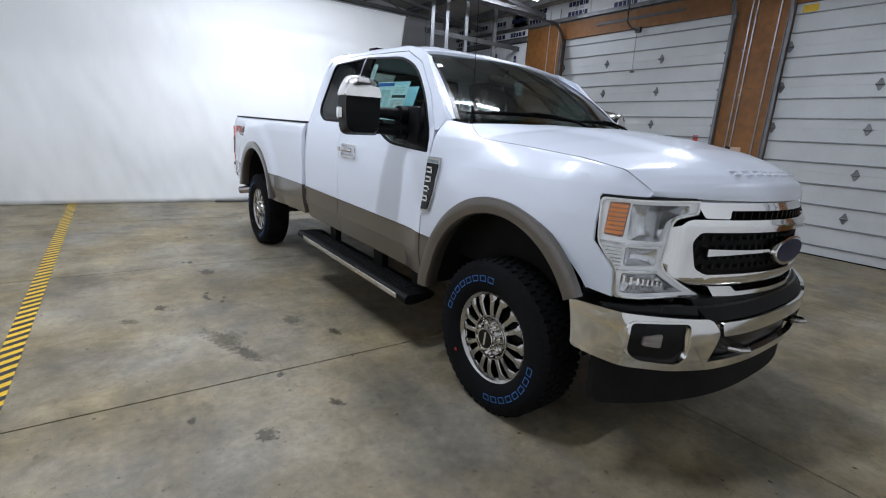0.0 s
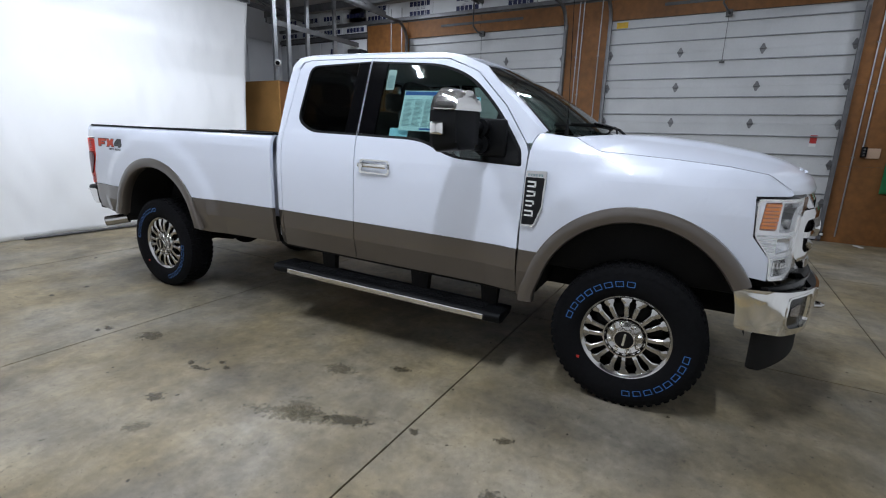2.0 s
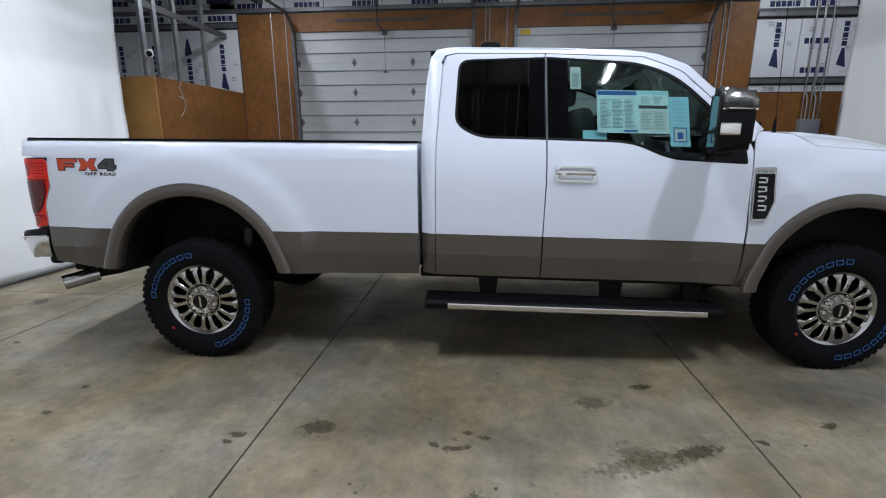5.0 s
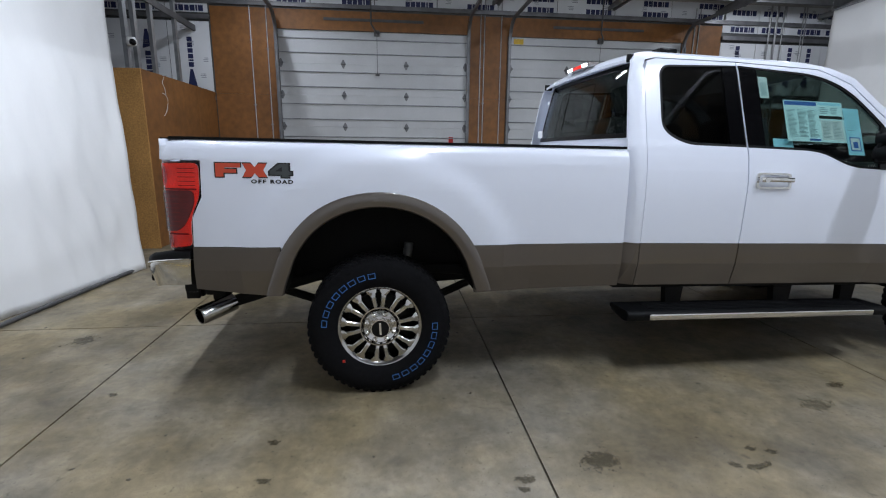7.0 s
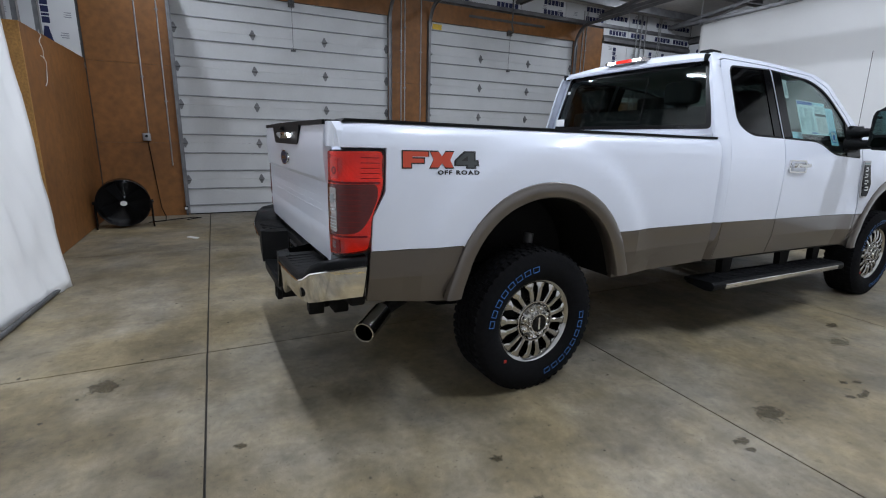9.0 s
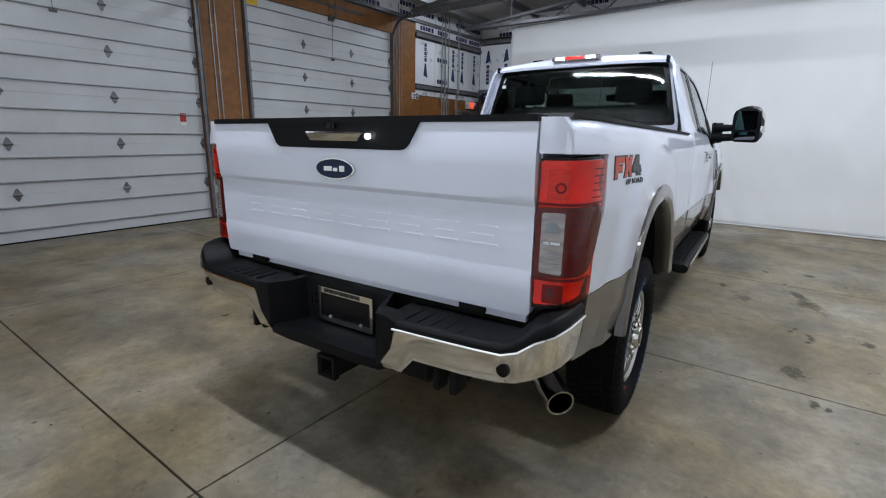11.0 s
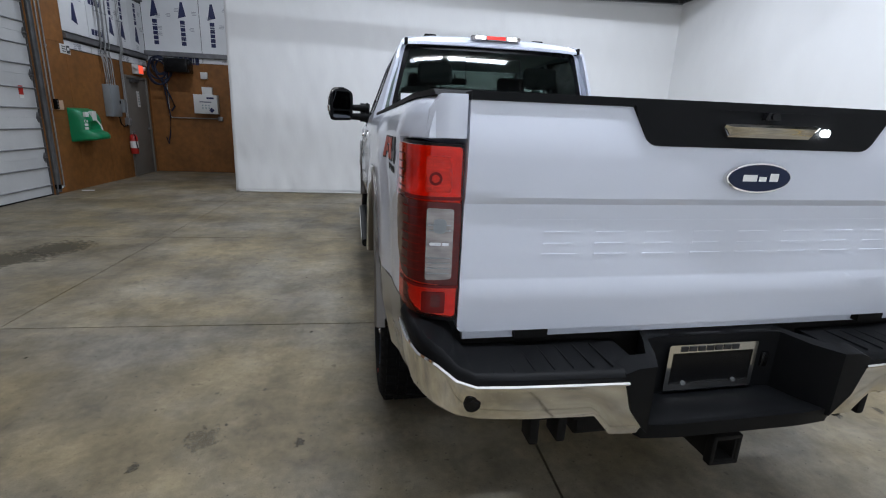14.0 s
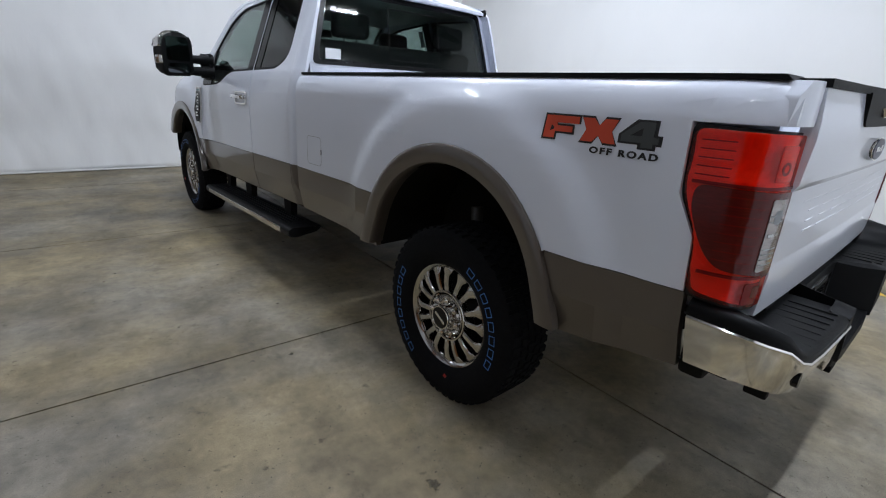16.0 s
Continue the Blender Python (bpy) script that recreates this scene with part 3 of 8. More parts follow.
# yellow and red stickers on the doors
for y, z, w, h, mat, lab in ((D2[1] - 0.16, 0.46, 0.16, 0.09, "tape_yellow", "small yellow warning sticker on the overhead door"),
                             (D2[1] - 0.18, 3.56, 0.20, 0.10, "tape_yellow", "small yellow warning sticker high on the overhead door"),
                             (D1[0] + 0.30, 1.62, 0.09, 0.13, "red", "small red and white sticker on the overhead door"),
                             (D2[0] + 0.30, 1.62, 0.09, 0.13, "red", "small red and white sticker on the overhead door")):
    bm = bm_new()
    box(bm, (WX + 0.044, y - w / 2, z - h / 2), (WX + 0.048, y + w / 2, z + h / 2))
    s = thing("door_sticker", bm, M[mat], lab, "sticker", smooth=0)
    if mat == "red":
        bm = bm_new()
        box(bm, (WX + 0.044, y - w / 2, z - h / 2 - 0.05), (WX + 0.048, y + w / 2, z - h / 2))
        part("lower_half", bm, M["white_plastic"], s, smooth=0)

# partition in the back corner: stained face, raw end, studs rising out of it
bm = bm_new()
box(bm, (6.0, 9.15, 0), (WX - 0.002, 9.25, 2.45))
part_wall = wall_board("wall_partition", bm, "low partition of stained plywood with a raw strand-board end", M["ply"])
for k in range(3):
    x0, x1 = 6.015 + k * 0.915, 6.015 + (k + 1) * 0.915
    bm = bm_new()
    box(bm, (x0 + 0.002, 9.13, 0.01), (x1 - 0.002, 9.148, 2.46))
    part("panel", bm, M["ply"], part_wall, smooth=0)
bm = bm_new()
box(bm, (5.98, 9.13, 0.0), (6.012, 10.43, 2.46))
part("end_panel", bm, M["osb"], part_wall, "raw golden strand-board end panel", smooth=0)
for x, y in ((6.12, 9.33), (6.55, 9.41), (7.1, 9.43), (7.95, 9.43)):
    bm = bm_new()
    for s in (-1, 1):
        box(bm, (x + s * 0.042 - 0.002, y - 0.025, 2.3), (x + s * 0.042 + 0.002, y + 0.025, 4.7))
    box(bm, (x - 0.044, y - 0.027, 2.3), (x + 0.044, y - 0.023, 4.7))
    thing("steel_stud", bm, M["steel"], "galvanised steel stud rising from the partition", "stud", group="partition studs", kind="structure", smooth=0)
bm = bm_new()
box(bm, (6.0, 9.39, 3.54), (WX, 9.43, 3.64))
thing("steel_rail", bm, M["steel_dark"], "dark steel rail across the partition studs", "rail", kind="structure", smooth=0)
cam_b = base("dome_camera", "white dome security camera fixed to a stud", "camera", Matrix.Translation((6.10, 9.25, 2.81)))
bm = bm_new()
revolve(bm, [(0.001, 0.06), (0.05, 0.055), (0.065, 0.02), (0.065, -0.02), (0.05, -0.05), (0.001, -0.06)], 20, "z")
part("housing", bm, M["white_plastic"], cam_b)
bm = bm_new()
bmesh.ops.create_uvsphere(bm, u_segments=16, v_segments=10, radius=0.042)
bmesh.ops.translate(bm, vec=(-0.035, -0.03, -0.01), verts=bm.verts[:])
part("lens_dome", bm, M["satin"], cam_b, "dark glossy dome")
bm = bm_new()
pts = []
for k in range(40):
    t = k / 39
    pts.append((6.60 + 0.10 * math.sin(t * 17) * t, 9.115 + 0.008 * math.sin(t * 31), 2.48 - 0.50 * t + 0.10 * math.sin(t * 11) * t))
tube(bm, pts, 0.0035, 6)
thing("loose_cable", bm, M["white_plastic"], "thin white cable hanging in a tangle on the partition", "cable")


# ---- curtains ----
def curtain(name, path, height, label, fold=0.012, seed=0, lean=0.0, tuck=0.0):
    """Hanging white cloth along a plan line; lean is how far its foot swings out."""
    bm_ = bm_new()
    P_ = [Vector(p) for p in path]
    lens = [0.0]
    for a, b in zip(P_, P_[1:]):
        lens.append(lens[-1] + (b - a).length)
    nu, nv = max(40, int(lens[-1] / 0.06)), 46
    grid = []
    for i in range(nu + 1):
        s = lens[-1] * i / nu
        k = max(j for j in range(len(P_) - 1) if lens[j] <= s + 1e-6)
        f = (s - lens[k]) / (lens[k + 1] - lens[k])
        p = P_[k].lerp(P_[k + 1], f)
        d = (P_[k + 1] - P_[k]).normalized()
        nrm = Vector((-d.y, d.x))
        row = []
        for j in range(nv + 1):
            v = j / nv
            z = (height[0] + (height[1] - height[0]) * s / lens[-1]) * v
            w = 0.25 + 0.75 * (1 - v)
            o = fold * w * noise.noise((s * 1.4 + seed * 9, z * 0.45, seed)) * 1.6
            o += fold * 0.9 * w * noise.noise((s * 3.2 + z * 1.1 + seed, z * 1.3 - s, seed + 4))
            o += fold * 0.5 * w * noise.noise((s * 6.0 - z * 2.0, z * 1.6, seed + 8))
            o += fold * 0.16 * noise.noise((s * 9.0 + z * 5.0, z * 3.0 - s * 2.0, seed + 3))
            o += lean * (1 - v) ** 2
            e = max(0, 1 - s / 2.2)
            o += tuck * 0.5 * e * (1 - v) ** 1.3
            sh = tuck * e * (1 - v)
            row.append(bm_.verts.new((p.x + nrm.x * o + d.x * sh, p.y + nrm.y * o + d.y * sh, z + 0.004)))
        grid.append(row)
    for a, b in zip(grid, grid[1:]):
        for j in range(nv):
            bm_.faces.new((a[j], b[j], b[j + 1], a[j + 1]))
    ob = thing(name, bm_, M["curtain"], label, "curtain", smooth=80)
    so = ob.modifiers.new("cloth", "SOLIDIFY")
    so.thickness = 0.004
    return ob


curtain("backdrop_curtain", [(5.33, 9.10), (4.6, 9.13), (3.0, 9.17), (1.0, 9.28), (-2.40, 9.46)], (3.69, 3.72), "white cloth backdrop curtain hanging to the floor", 0.035, 1, 0.10, 0.55)
curtain("backdrop_curtain", [(-2.60, -1.17), (2.0, -1.14), (6.16, -1.06)], (3.85, 3.60), "white cloth backdrop curtain with soft wrinkles", 0.034, 2, 0.05)
curtain("backdrop_curtain", [(-2.42, 9.46), (-2.42, 4.0), (-2.40, -1.40)], (3.74, 3.86), "long white cloth backdrop curtain along one side", 0.022, 3, 0.04)
for a, b in (((5.38, 9.11, 3.70), (-2.45, 9.47, 3.73)), ((-2.45, -1.17, 3.86), (6.20, -1.06, 3.61)), ((-2.44, 9.50, 3.75), (-2.42, -1.18, 3.87))):
    bm = bm_new()
    cyl(bm, a, b, 0.014, 10)
    n_ = 7
    for k in range(n_ + 1):
        p = Vector(a).lerp(Vector(b), k / n_)
        cyl(bm, p, (p.x, p.y, roof_z(p.x) - 0.1), 0.004, 6)
    thing("curtain_pole", bm, M["steel"], "thin steel pole carrying the backdrop curtain", "pole")
bm = bm_new()
cyl(bm, (4.72, 8.80, 0.024), (1.6, 9.05, 0.024), 0.020, 12)
thing("curtain_weight", bm, M["steel_dark"], "dark weighting pipe lying along the curtain's hem", "pipe")
bm = bm_new()
cyl(bm, (6.08, -1.00, 0.018), (-2.2, -1.10, 0.018), 0.014, 12)
thing("curtain_weight", bm, M["white_plastic"], "white weighting pipe lying along the curtain's hem", "pipe")

# striped floor tape
tape = base("floor_tape", "yellow and black striped hazard tape on the floor", "tape", Matrix.Translation((-0.41, 0, 0)))
by, bk = bm_new(), bm_new()
y, k = -1.15, 0
while y < 9.2:
    bmx = by if k % 2 == 0 else bk
    w_ = 0.055 if k % 2 == 0 else 0.055
    bmx.faces.new([bmx.verts.new(p) for p in ((-0.055, y, 0.003), (0.055, y + 0.075, 0.003), (0.055, y + 0.075 + w_, 0.003), (-0.055, y + w_, 0.003))])
    y += w_
    k += 1
part("yellow_marking", by, M["tape_yellow"], tape, smooth=0)
part("black_marking", bk, M["tape_black"], tape, smooth=0)


# floor stains: thin irregular films
def stain(x, y, rx, ry, turn, mat, seed):
    bm_ = bm_new()
    rng = random.Random(seed)
    n_ = 40
    vs = []
    for k_ in range(n_):
        a = 2 * math.pi * k_ / n_
        r = 1 + 0.55 * noise.noise((math.cos(a) * 1.6 + seed, math.sin(a) * 1.6, seed * 0.7)) + 0.25 * noise.noise((math.cos(a) * 5 + seed, math.sin(a) * 5, 2))
        vs.append(bm_.verts.new((rx * r * math.cos(a), ry * r * math.sin(a), 0)))
    bm_.faces.new(vs)
    thing("floor_stain", bm_, mat, "dark damp stain on the concrete floor", "stain", "floor stains", smooth=0, m=pose(x, y, 0.0015 + 0.0001 * (seed % 9), 0, 0, turn))


# x, y, half length, half width, direction, strength
STAINS = [(0.4, 3.985, 0.06, 0.055, -60, 1), (0.849, 4.835, 0.10, 0.075, -70, 1), (0.755, 5.215, 0.05, 0.035, -75, 1), (0.74, 4.095, 0.075, 0.027, -75, 1), (1.205, 3.355, 0.115, 0.085, -70, 0),
          (0.735, 3.09, 0.33, 0.062, -70, 0), (0.80, 2.93, 0.15, 0.05, -66, 1), (1.43, 2.985, 0.07, 0.042, -60, 1), (1.088, 2.145, 0.05, 0.042, -50, 1), (0.695, 2.025, 0.065, 0.055, -40, 1), (0.181, 3.785, 0.06, 0.055, -30, 0),
          (2.55, 8.145, 0.10, 0.09, -100, 1), (0.745, 3.225, 0.10, 0.15, -27, 0), (6.75, 3.095, 0.34, 0.36, 0, 1), (7.0, 3.525, 0.42, 0.36, 0, 1), (4.32, 6.345, 0.09, 0.10, 0, 0)]
for k, (x, y, rx, ry, tn, dark) in enumerate(STAINS):
    stain(x, y, rx * 1.1, ry * 1.1, tn, M["stain"] if dark else M["stain_pale"], k + 1)
for k, (x, y) in enumerate(((0.835, 3.945), (0.915, 2.555), (0.865, 4.035), (0.76, 4.195), (1.695, 7.455), (1.135, 6.405), (0.422, 2.305), (4.53, 6.505), (3.89, 6.405), (0.695, 5.235), (0.855, 6.385))):
    stain(x, y, 0.036, 0.03, -75, M["stain"], k + 20)
rng = random.Random(11)
for k in range(130):
    x, y = rng.uniform(-0.4, 6.5), rng.uniform(0.3, 8.6)
    r = rng.choice((0.005, 0.008, 0.010, 0.014))
    stain(x, y, r, r * rng.uniform(0.5, 1.6), rng.uniform(0, 180), M["stain"], 40 + k)

# ceiling lights, all out of view; the last three are added fill
for x, y, lz, watts in LAMPS:
    fx = base("strip_light", "unseen long white LED strip light under the roof, some added as fill", "ceiling light", Matrix.Translation((x, y, lz)), "strip lights")
    bm = bm_new()
    prism(bm, [(-0.07, 0.0), (0.07, 0.0), (0.05, 0.05), (-0.05, 0.05)], -0.62, 0.62, axis="x")
    ob = part("housing", bm, M["white_plastic"], fx, smooth=0)
    bm = bm_new()
    box(bm, (-0.60, -0.03, -0.012), (0.60, 0.03, -0.001))
    part("diffuser", bm, M["tube"], fx, "glowing white diffuser", smooth=0)
    for s in (-0.5, 0.5):
        bm = bm_new()
        cyl(bm, (s, 0, 0.05), (s, 0, roof_z(x + s) - lz - 0.02), 0.004, 6)
        part("hanger", bm, M["steel"], fx)
    # the tube shines down and to both of its sides
    for tilt, share in ((0, 0.64), (-1, 0.19), (1, 0.19)):
        li = bpy.data.lights.new("strip_lamp", "AREA")
        li.shape, li.size, li.size_y, li.energy, li.color = "RECTANGLE", 1.1, 0.03, watts * share, LAMP_COLOUR
        lo_ = new("strip_lamp", li)
        lo_.matrix_basis = pose(x, y + tilt * 0.035, lz - 0.05, tilt * 86, 0, 0)


# ---- things along the walls ----
def conduit(pts, label="thin steel conduit running up the plywood wall", r=0.011, mat="conduit"):
    bm_ = bm_new()
    tube(bm_, pts, r, 8)
    ob = thing("conduit", bm_, M[mat], label, "conduit", "wall conduits")
    for k in range(len(pts) - 1):
        a_, b_ = Vector(pts[k]), Vector(pts[k + 1])
        if (b_ - a_).length > 1.2:
            for f in (0.3, 0.7):
                p_ = a_.lerp(b_, f)
                c_ = bm_new()
                box(c_, (p_.x - 0.014, p_.y - 0.022, p_.z - 0.01), (p_.x + 0.012, p_.y + 0.022, p_.z + 0.01), 0.002)
                part("clip", c_, M["steel"], ob, smooth=0)
    return ob


XW = WX - 0.013
for y, z0, z1 in ((8.406, 1.36, 4.3), (8.108, 0.85, 4.3), (4.026, 0.10, 4.3), (3.949, 1.52, 4.3), (3.612, 0.12, 4.3), (-0.44, 0.10, 4.3), (-0.537, 1.50, 4.3)):
    conduit([(XW, y, z0), (XW, y, z1)])


def wall_box(name, y, z, w, h, d, mat, label, cat, bevel=0.006):
    bm_ = bm_new()
    box(bm_, (WX - d, y - w / 2, z - h / 2), (WX - 0.001, y + w / 2, z + h / 2), bevel)
    return thing(name, bm_, M[mat], label, cat)


ob = wall_box("outlet_box", 8.435, 1.31, 0.11, 0.12, 0.06, "steel", "small steel outlet box on the plywood wall", "outlet box")
bm = bm_new()
cyl(bm, (WX - 0.063, 8.435, 1.325), (WX - 0.058, 8.435, 1.325), 0.022, 14)
part("socket", bm, M["satin"], ob, "black round socket")
bm = bm_new()
tube(bm, [(WX - 0.03, 8.425, 1.24), (WX - 0.02, 8.406, 1.0), (WX - 0.03, 8.377, 0.6), (WX - 0.05, 8.339, 0.15), (WX - 0.15, 8.281, 0.02), (8.2, 8.25, 0.012), (8.1, 8.48, 0.012)], 0.007, 6)
tube(bm, [(8.1, 8.48, 0.012), (8.3, 8.1, 0.012), (8.4, 7.9, 0.012), (8.35, 7.75, 0.012), (8.2, 7.95, 0.012)], 0.007, 6)
thing("power_cord", bm, M["rubber"], "black power cord trailing from the outlet to the fan", "cord")

for y, z in ((3.853, 1.445), (-0.671, 1.43)):
    wall_box("cover_plate", y, z, 0.17, 0.15, 0.02, "tan_plate", "beige cover plate on the plywood pillar", "cover plate", 0.004)
for y in (3.968, -0.556):
    ob = wall_box("door_switch", y, 1.445, 0.07, 0.16, 0.05, "satin", "small black door control switch on the plywood pillar", "switch")
    bm = bm_new()
    for dz in (-0.045, 0.0, 0.045):
        cyl(bm, (WX - 0.056, y, 1.445 + dz), (WX - 0.05, y, 1.445 + dz), 0.014, 12)
    part("button", bm, M["steel_dark"], ob)
ob = wall_box("notice", 3.853, 1.255, 0.27, 0.15, 0.012, "white_plastic", "small white printed notice below the door switch", "notice", 0.002)
bm = bm_new()
box(bm, (WX - 0.0145, 3.737, 1.20), (WX - 0.0125, 3.834, 1.31))
bars(bm, 3.853, 3.968, 1.20, 1.31, 6, 1, lambda u, v: (WX - 0.0145, u, v), 0.4, 3)
part("notice_print", bm, M["ink"], ob, "grey printed bars", smooth=0)
for y in (3.487, 4.238, -0.248, 7.973):
    ob = wall_box("safety_sensor", y, 0.13, 0.05, 0.07, 0.10, "satin", "small black safety sensor low beside the overhead door", "sensor")
    bm = bm_new()
    box(bm, (WX - 0.103, y - 0.02, 0.11), (WX - 0.10, y + 0.02, 0.15))
    part("sensor_label", bm, M["white_plastic"], ob, smooth=0)

# drum fan in the corner
fan = base("drum_fan", "large black drum floor fan with wire guards", "fan", Matrix.Translation((7.88, 8.74, 0)) @ pose(0, 0, 0, 0, 0, 98) @ Matrix.Scale(0.80, 4))
R_F, ZC = 0.42, 0.46
bm = bm_new()
rings = revolve(bm, [(R_F, -0.17), (R_F + 0.012, -0.165), (R_F + 0.004, 0.0), (R_F + 0.012, 0.165), (R_F, 0.17), (R_F - 0.01, 0.165), (R_F - 0.012, -0.165), (R_F, -0.17)], 48)
bmesh.ops.translate(bm, vec=(0, 0, ZC), verts=bm.verts[:])
part("drum", bm, M["satin"], fan)
for yy in (0.172, -0.172):
    bm = bm_new()
    for k in range(21):
        r = 0.04 + k * 0.019
        tube(bm, [(r * math.cos(2 * math.pi * q / 32), yy, ZC + r * math.sin(2 * math.pi * q / 32)) for q in range(33)], 0.0025, 4)
    for k in range(12):
        t = 2 * math.pi * k / 12
        cyl(bm, (0.05 * math.cos(t), yy, ZC + 0.05 * math.sin(t)), (R_F * math.cos(t), yy, ZC + R_F * math.sin(t)), 0.003, 6)
    part("guard", bm, M["satin"], fan, "black wire guard")
bm = bm_new()
o = [(0.055 * math.cos(2 * math.pi * k / 24), ZC + 0.045 * math.sin(2 * math.pi * k / 24)) for k in range(24)]
prism(bm, o, 0.174, 0.180, axis="y")
part("badge", bm, M["white_plastic"], fan, "white oval badge", smooth=0)
for k in range(4):
    bm = bm_new()
    m_ = Matrix.Translation((0, 0, ZC)) @ Matrix.Rotation(k * math.pi / 2 + 0.4, 4, "Y")
    vs = prism(bm, rounded([(-0.05, 0.05), (0.05, 0.05), (0.14, 0.36), (-0.06, 0.38)], 0.03), -0.006, 0.006, axis="y")
    bmesh.ops.rotate(bm, cent=(0, 0, 0.2), matrix=Matrix.Rotation(0.5, 3, "Z"), verts=bm.verts[:])
    bmesh.ops.transform(bm, matrix=m_, verts=bm.verts[:])
    part("blade", bm, M["black"], fan, "dark metal blade at rest")
bm = bm_new()
cyl(bm, (0, -0.10, ZC), (0, 0.10, ZC), 0.075, 20)
part("motor", bm, M["satin"], fan)
bm = bm_new()
revolve(bm, [(R_F - 0.012, -0.10), (0.30, -0.14), (0.10, -0.15), (0.001, -0.15)], 40)
bmesh.ops.translate(bm, vec=(0, 0, ZC), verts=bm.verts[:])
part("inner_shroud", bm, M["satin"], fan, "black inner shroud")
for s in (-1, 1):
    bm = bm_new()
    tube(bm, [(s * 0.44, -0.22, 0.02), (s * 0.44, 0.0, 0.08), (s * 0.44, 0.22, 0.02)], 0.016, 8)
    cyl(bm, (s * 0.44, 0, 0.08), (s * 0.44, 0, ZC + 0.02), 0.018, 10)
    part("stand_leg", bm, M["satin"], fan, "black tube stand")
    bm = bm_new()
    cyl(bm, (s * 0.425, 0, ZC), (s * 0.475, 0, ZC), 0.03, 12)
    part("knob", bm, M["satin"], fan)

# green eyewash station
eye = base("eyewash_station", "green plastic eyewash station mounted on the plywood wall", "eyewash station", Matrix.Translation((WX, -1.16, 0.05)))
bm = bm_new()


def tank_depth(u, z):
    """How far the moulded tank stands off the wall: a domed top over a hollow, and a scoop at the foot."""
    side = max(0.0, 1 - abs(u / 0.31) ** 5) ** 0.5
    top = math.sqrt(max(0.0, 1 - ((z - 1.12) / 0.225) ** 2)) if z > 1.12 else 1.0
    hollow = 0.07 * max(0.0, 1 - (u / 0.19) ** 2) * max(0.0, 1 - ((z - 1.03) / 0.11) ** 2)
    lip = 0.15 * max(0.0, 1 - abs((z - 0.87) / 0.10) ** 3) * max(0.0, 1 - (u / 0.33) ** 4)
    foot = min(1.0, 0.35 + max(0.0, z - 0.78) / 0.07)
    return 0.012 + side * (0.25 * top + lip - hollow) * foot


nu_, nz_ = 28, 30
g_ = [[bm.verts.new((-tank_depth(-0.31 + 0.62 * i / nu_, 0.78 + 0.565 * k / nz_), -0.31 + 0.62 * i / nu_, 0.78 + 0.565 * k / nz_)) for k in range(nz_ + 1)] for i in range(nu_ + 1)]
w_ = [[bm.verts.new((-0.001, v.co.y, v.co.z)) for v in row] for row in g_]
for i in range(nu_):
    for k in range(nz_):
        bm.faces.new((g_[i][k], g_[i][k + 1], g_[i + 1][k + 1], g_[i + 1][k]))
for i in range(nu_):
    for k in (0, nz_):
        bm.faces.new((g_[i][k], g_[i + 1][k], w_[i + 1][k], w_[i][k]))
for k in range(nz_):
    for i in (0, nu_):
        bm.faces.new((g_[i][k], g_[i][k + 1], w_[i][k + 1], w_[i][k]))
bmesh.ops.delete(bm, geom=[v for v in bm.verts if not v.link_faces], context="VERTS")
part("tank", bm, M["green"], eye, "green moulded tank", smooth=60)
for y0, y1, z0, z1 in ((-0.06, 0.07, 1.14, 1.30), (0.14, 0.24, 1.20, 1.285)):
    bm = bm_new()
    box(bm, (-0.262 if y0 < 0 else -0.245, y0, z0), (-0.20, y1, z1), 0.006)
    part("label_card", bm, M["white_plastic"], eye, "white card", smooth=0)
for s in (-1, 1):
    bm = bm_new()
    bars(bm, s * 0.23 - 0.025, s * 0.23 + 0.025, 0.98, 1.16, 3, 1, lambda u, v: (-tank_depth(u, v) - 0.003, u, v), 0.7, 4, False)
    part("side_print", bm, M["white_plastic"], eye, "white printed bars", smooth=0)
bm = bm_new()
tube(bm, [(-0.27, -0.04, 1.14), (-0.33, -0.02, 1.06), (-0.36, 0.0, 0.98)], 0.012, 8)
part("spout", bm, M["white_plastic"], eye)
ob = wall_box("eyewash_sign", -1.052, 2.345, 0.27, 0.15, 0.008, "white_plastic", "white and dark green safety sign on the plywood wall", "sign", 0.002)
bm = bm_new()
box(bm, (WX - 0.0105, -1.171, 2.285), (WX - 0.0085, -1.081, 2.405))
bars(bm, -1.066, -0.941, 2.29, 2.40, 3, 1, lambda u, v: (WX - 0.0105, u, v), 0.45, 5)
part("sign_print", bm, M["decal_grey"], ob, "dark green panel and bars", smooth=0)
bm = bm_new()
box(bm, (WX - 0.0115, -1.156, 2.33), (WX - 0.0108, -1.101, 2.375))
part("sign_symbol", bm, M["white_plastic"], ob, smooth=0)

# electrical panel with conduits
pan = wall_box("electrical_panel", -2.214, 1.56, 0.36, 0.60, 0.13, "grey_box", "grey steel electrical panel on the plywood wall", "electrical panel", 0.008)
bm = bm_new()
box(bm, (WX - 0.138, -2.378, 1.28), (WX - 0.131, -2.049, 1.84), 0.003)
d_ = part("cover", bm, M["grey_box"], pan)
bm = bm_new()
box(bm, (WX - 0.148, -2.363, 1.51), (WX - 0.138, -2.333, 1.57), 0.003)
part("latch", bm, M["satin"], pan, "small black latch")
bm = bm_new()
box(bm, (WX - 0.12, -2.613, 1.34), (WX - 0.002, -2.523, 1.6), 0.006)
thing("disconnect_switch", bm, M["grey_box"], "small grey disconnect box beside the panel", "switch box")
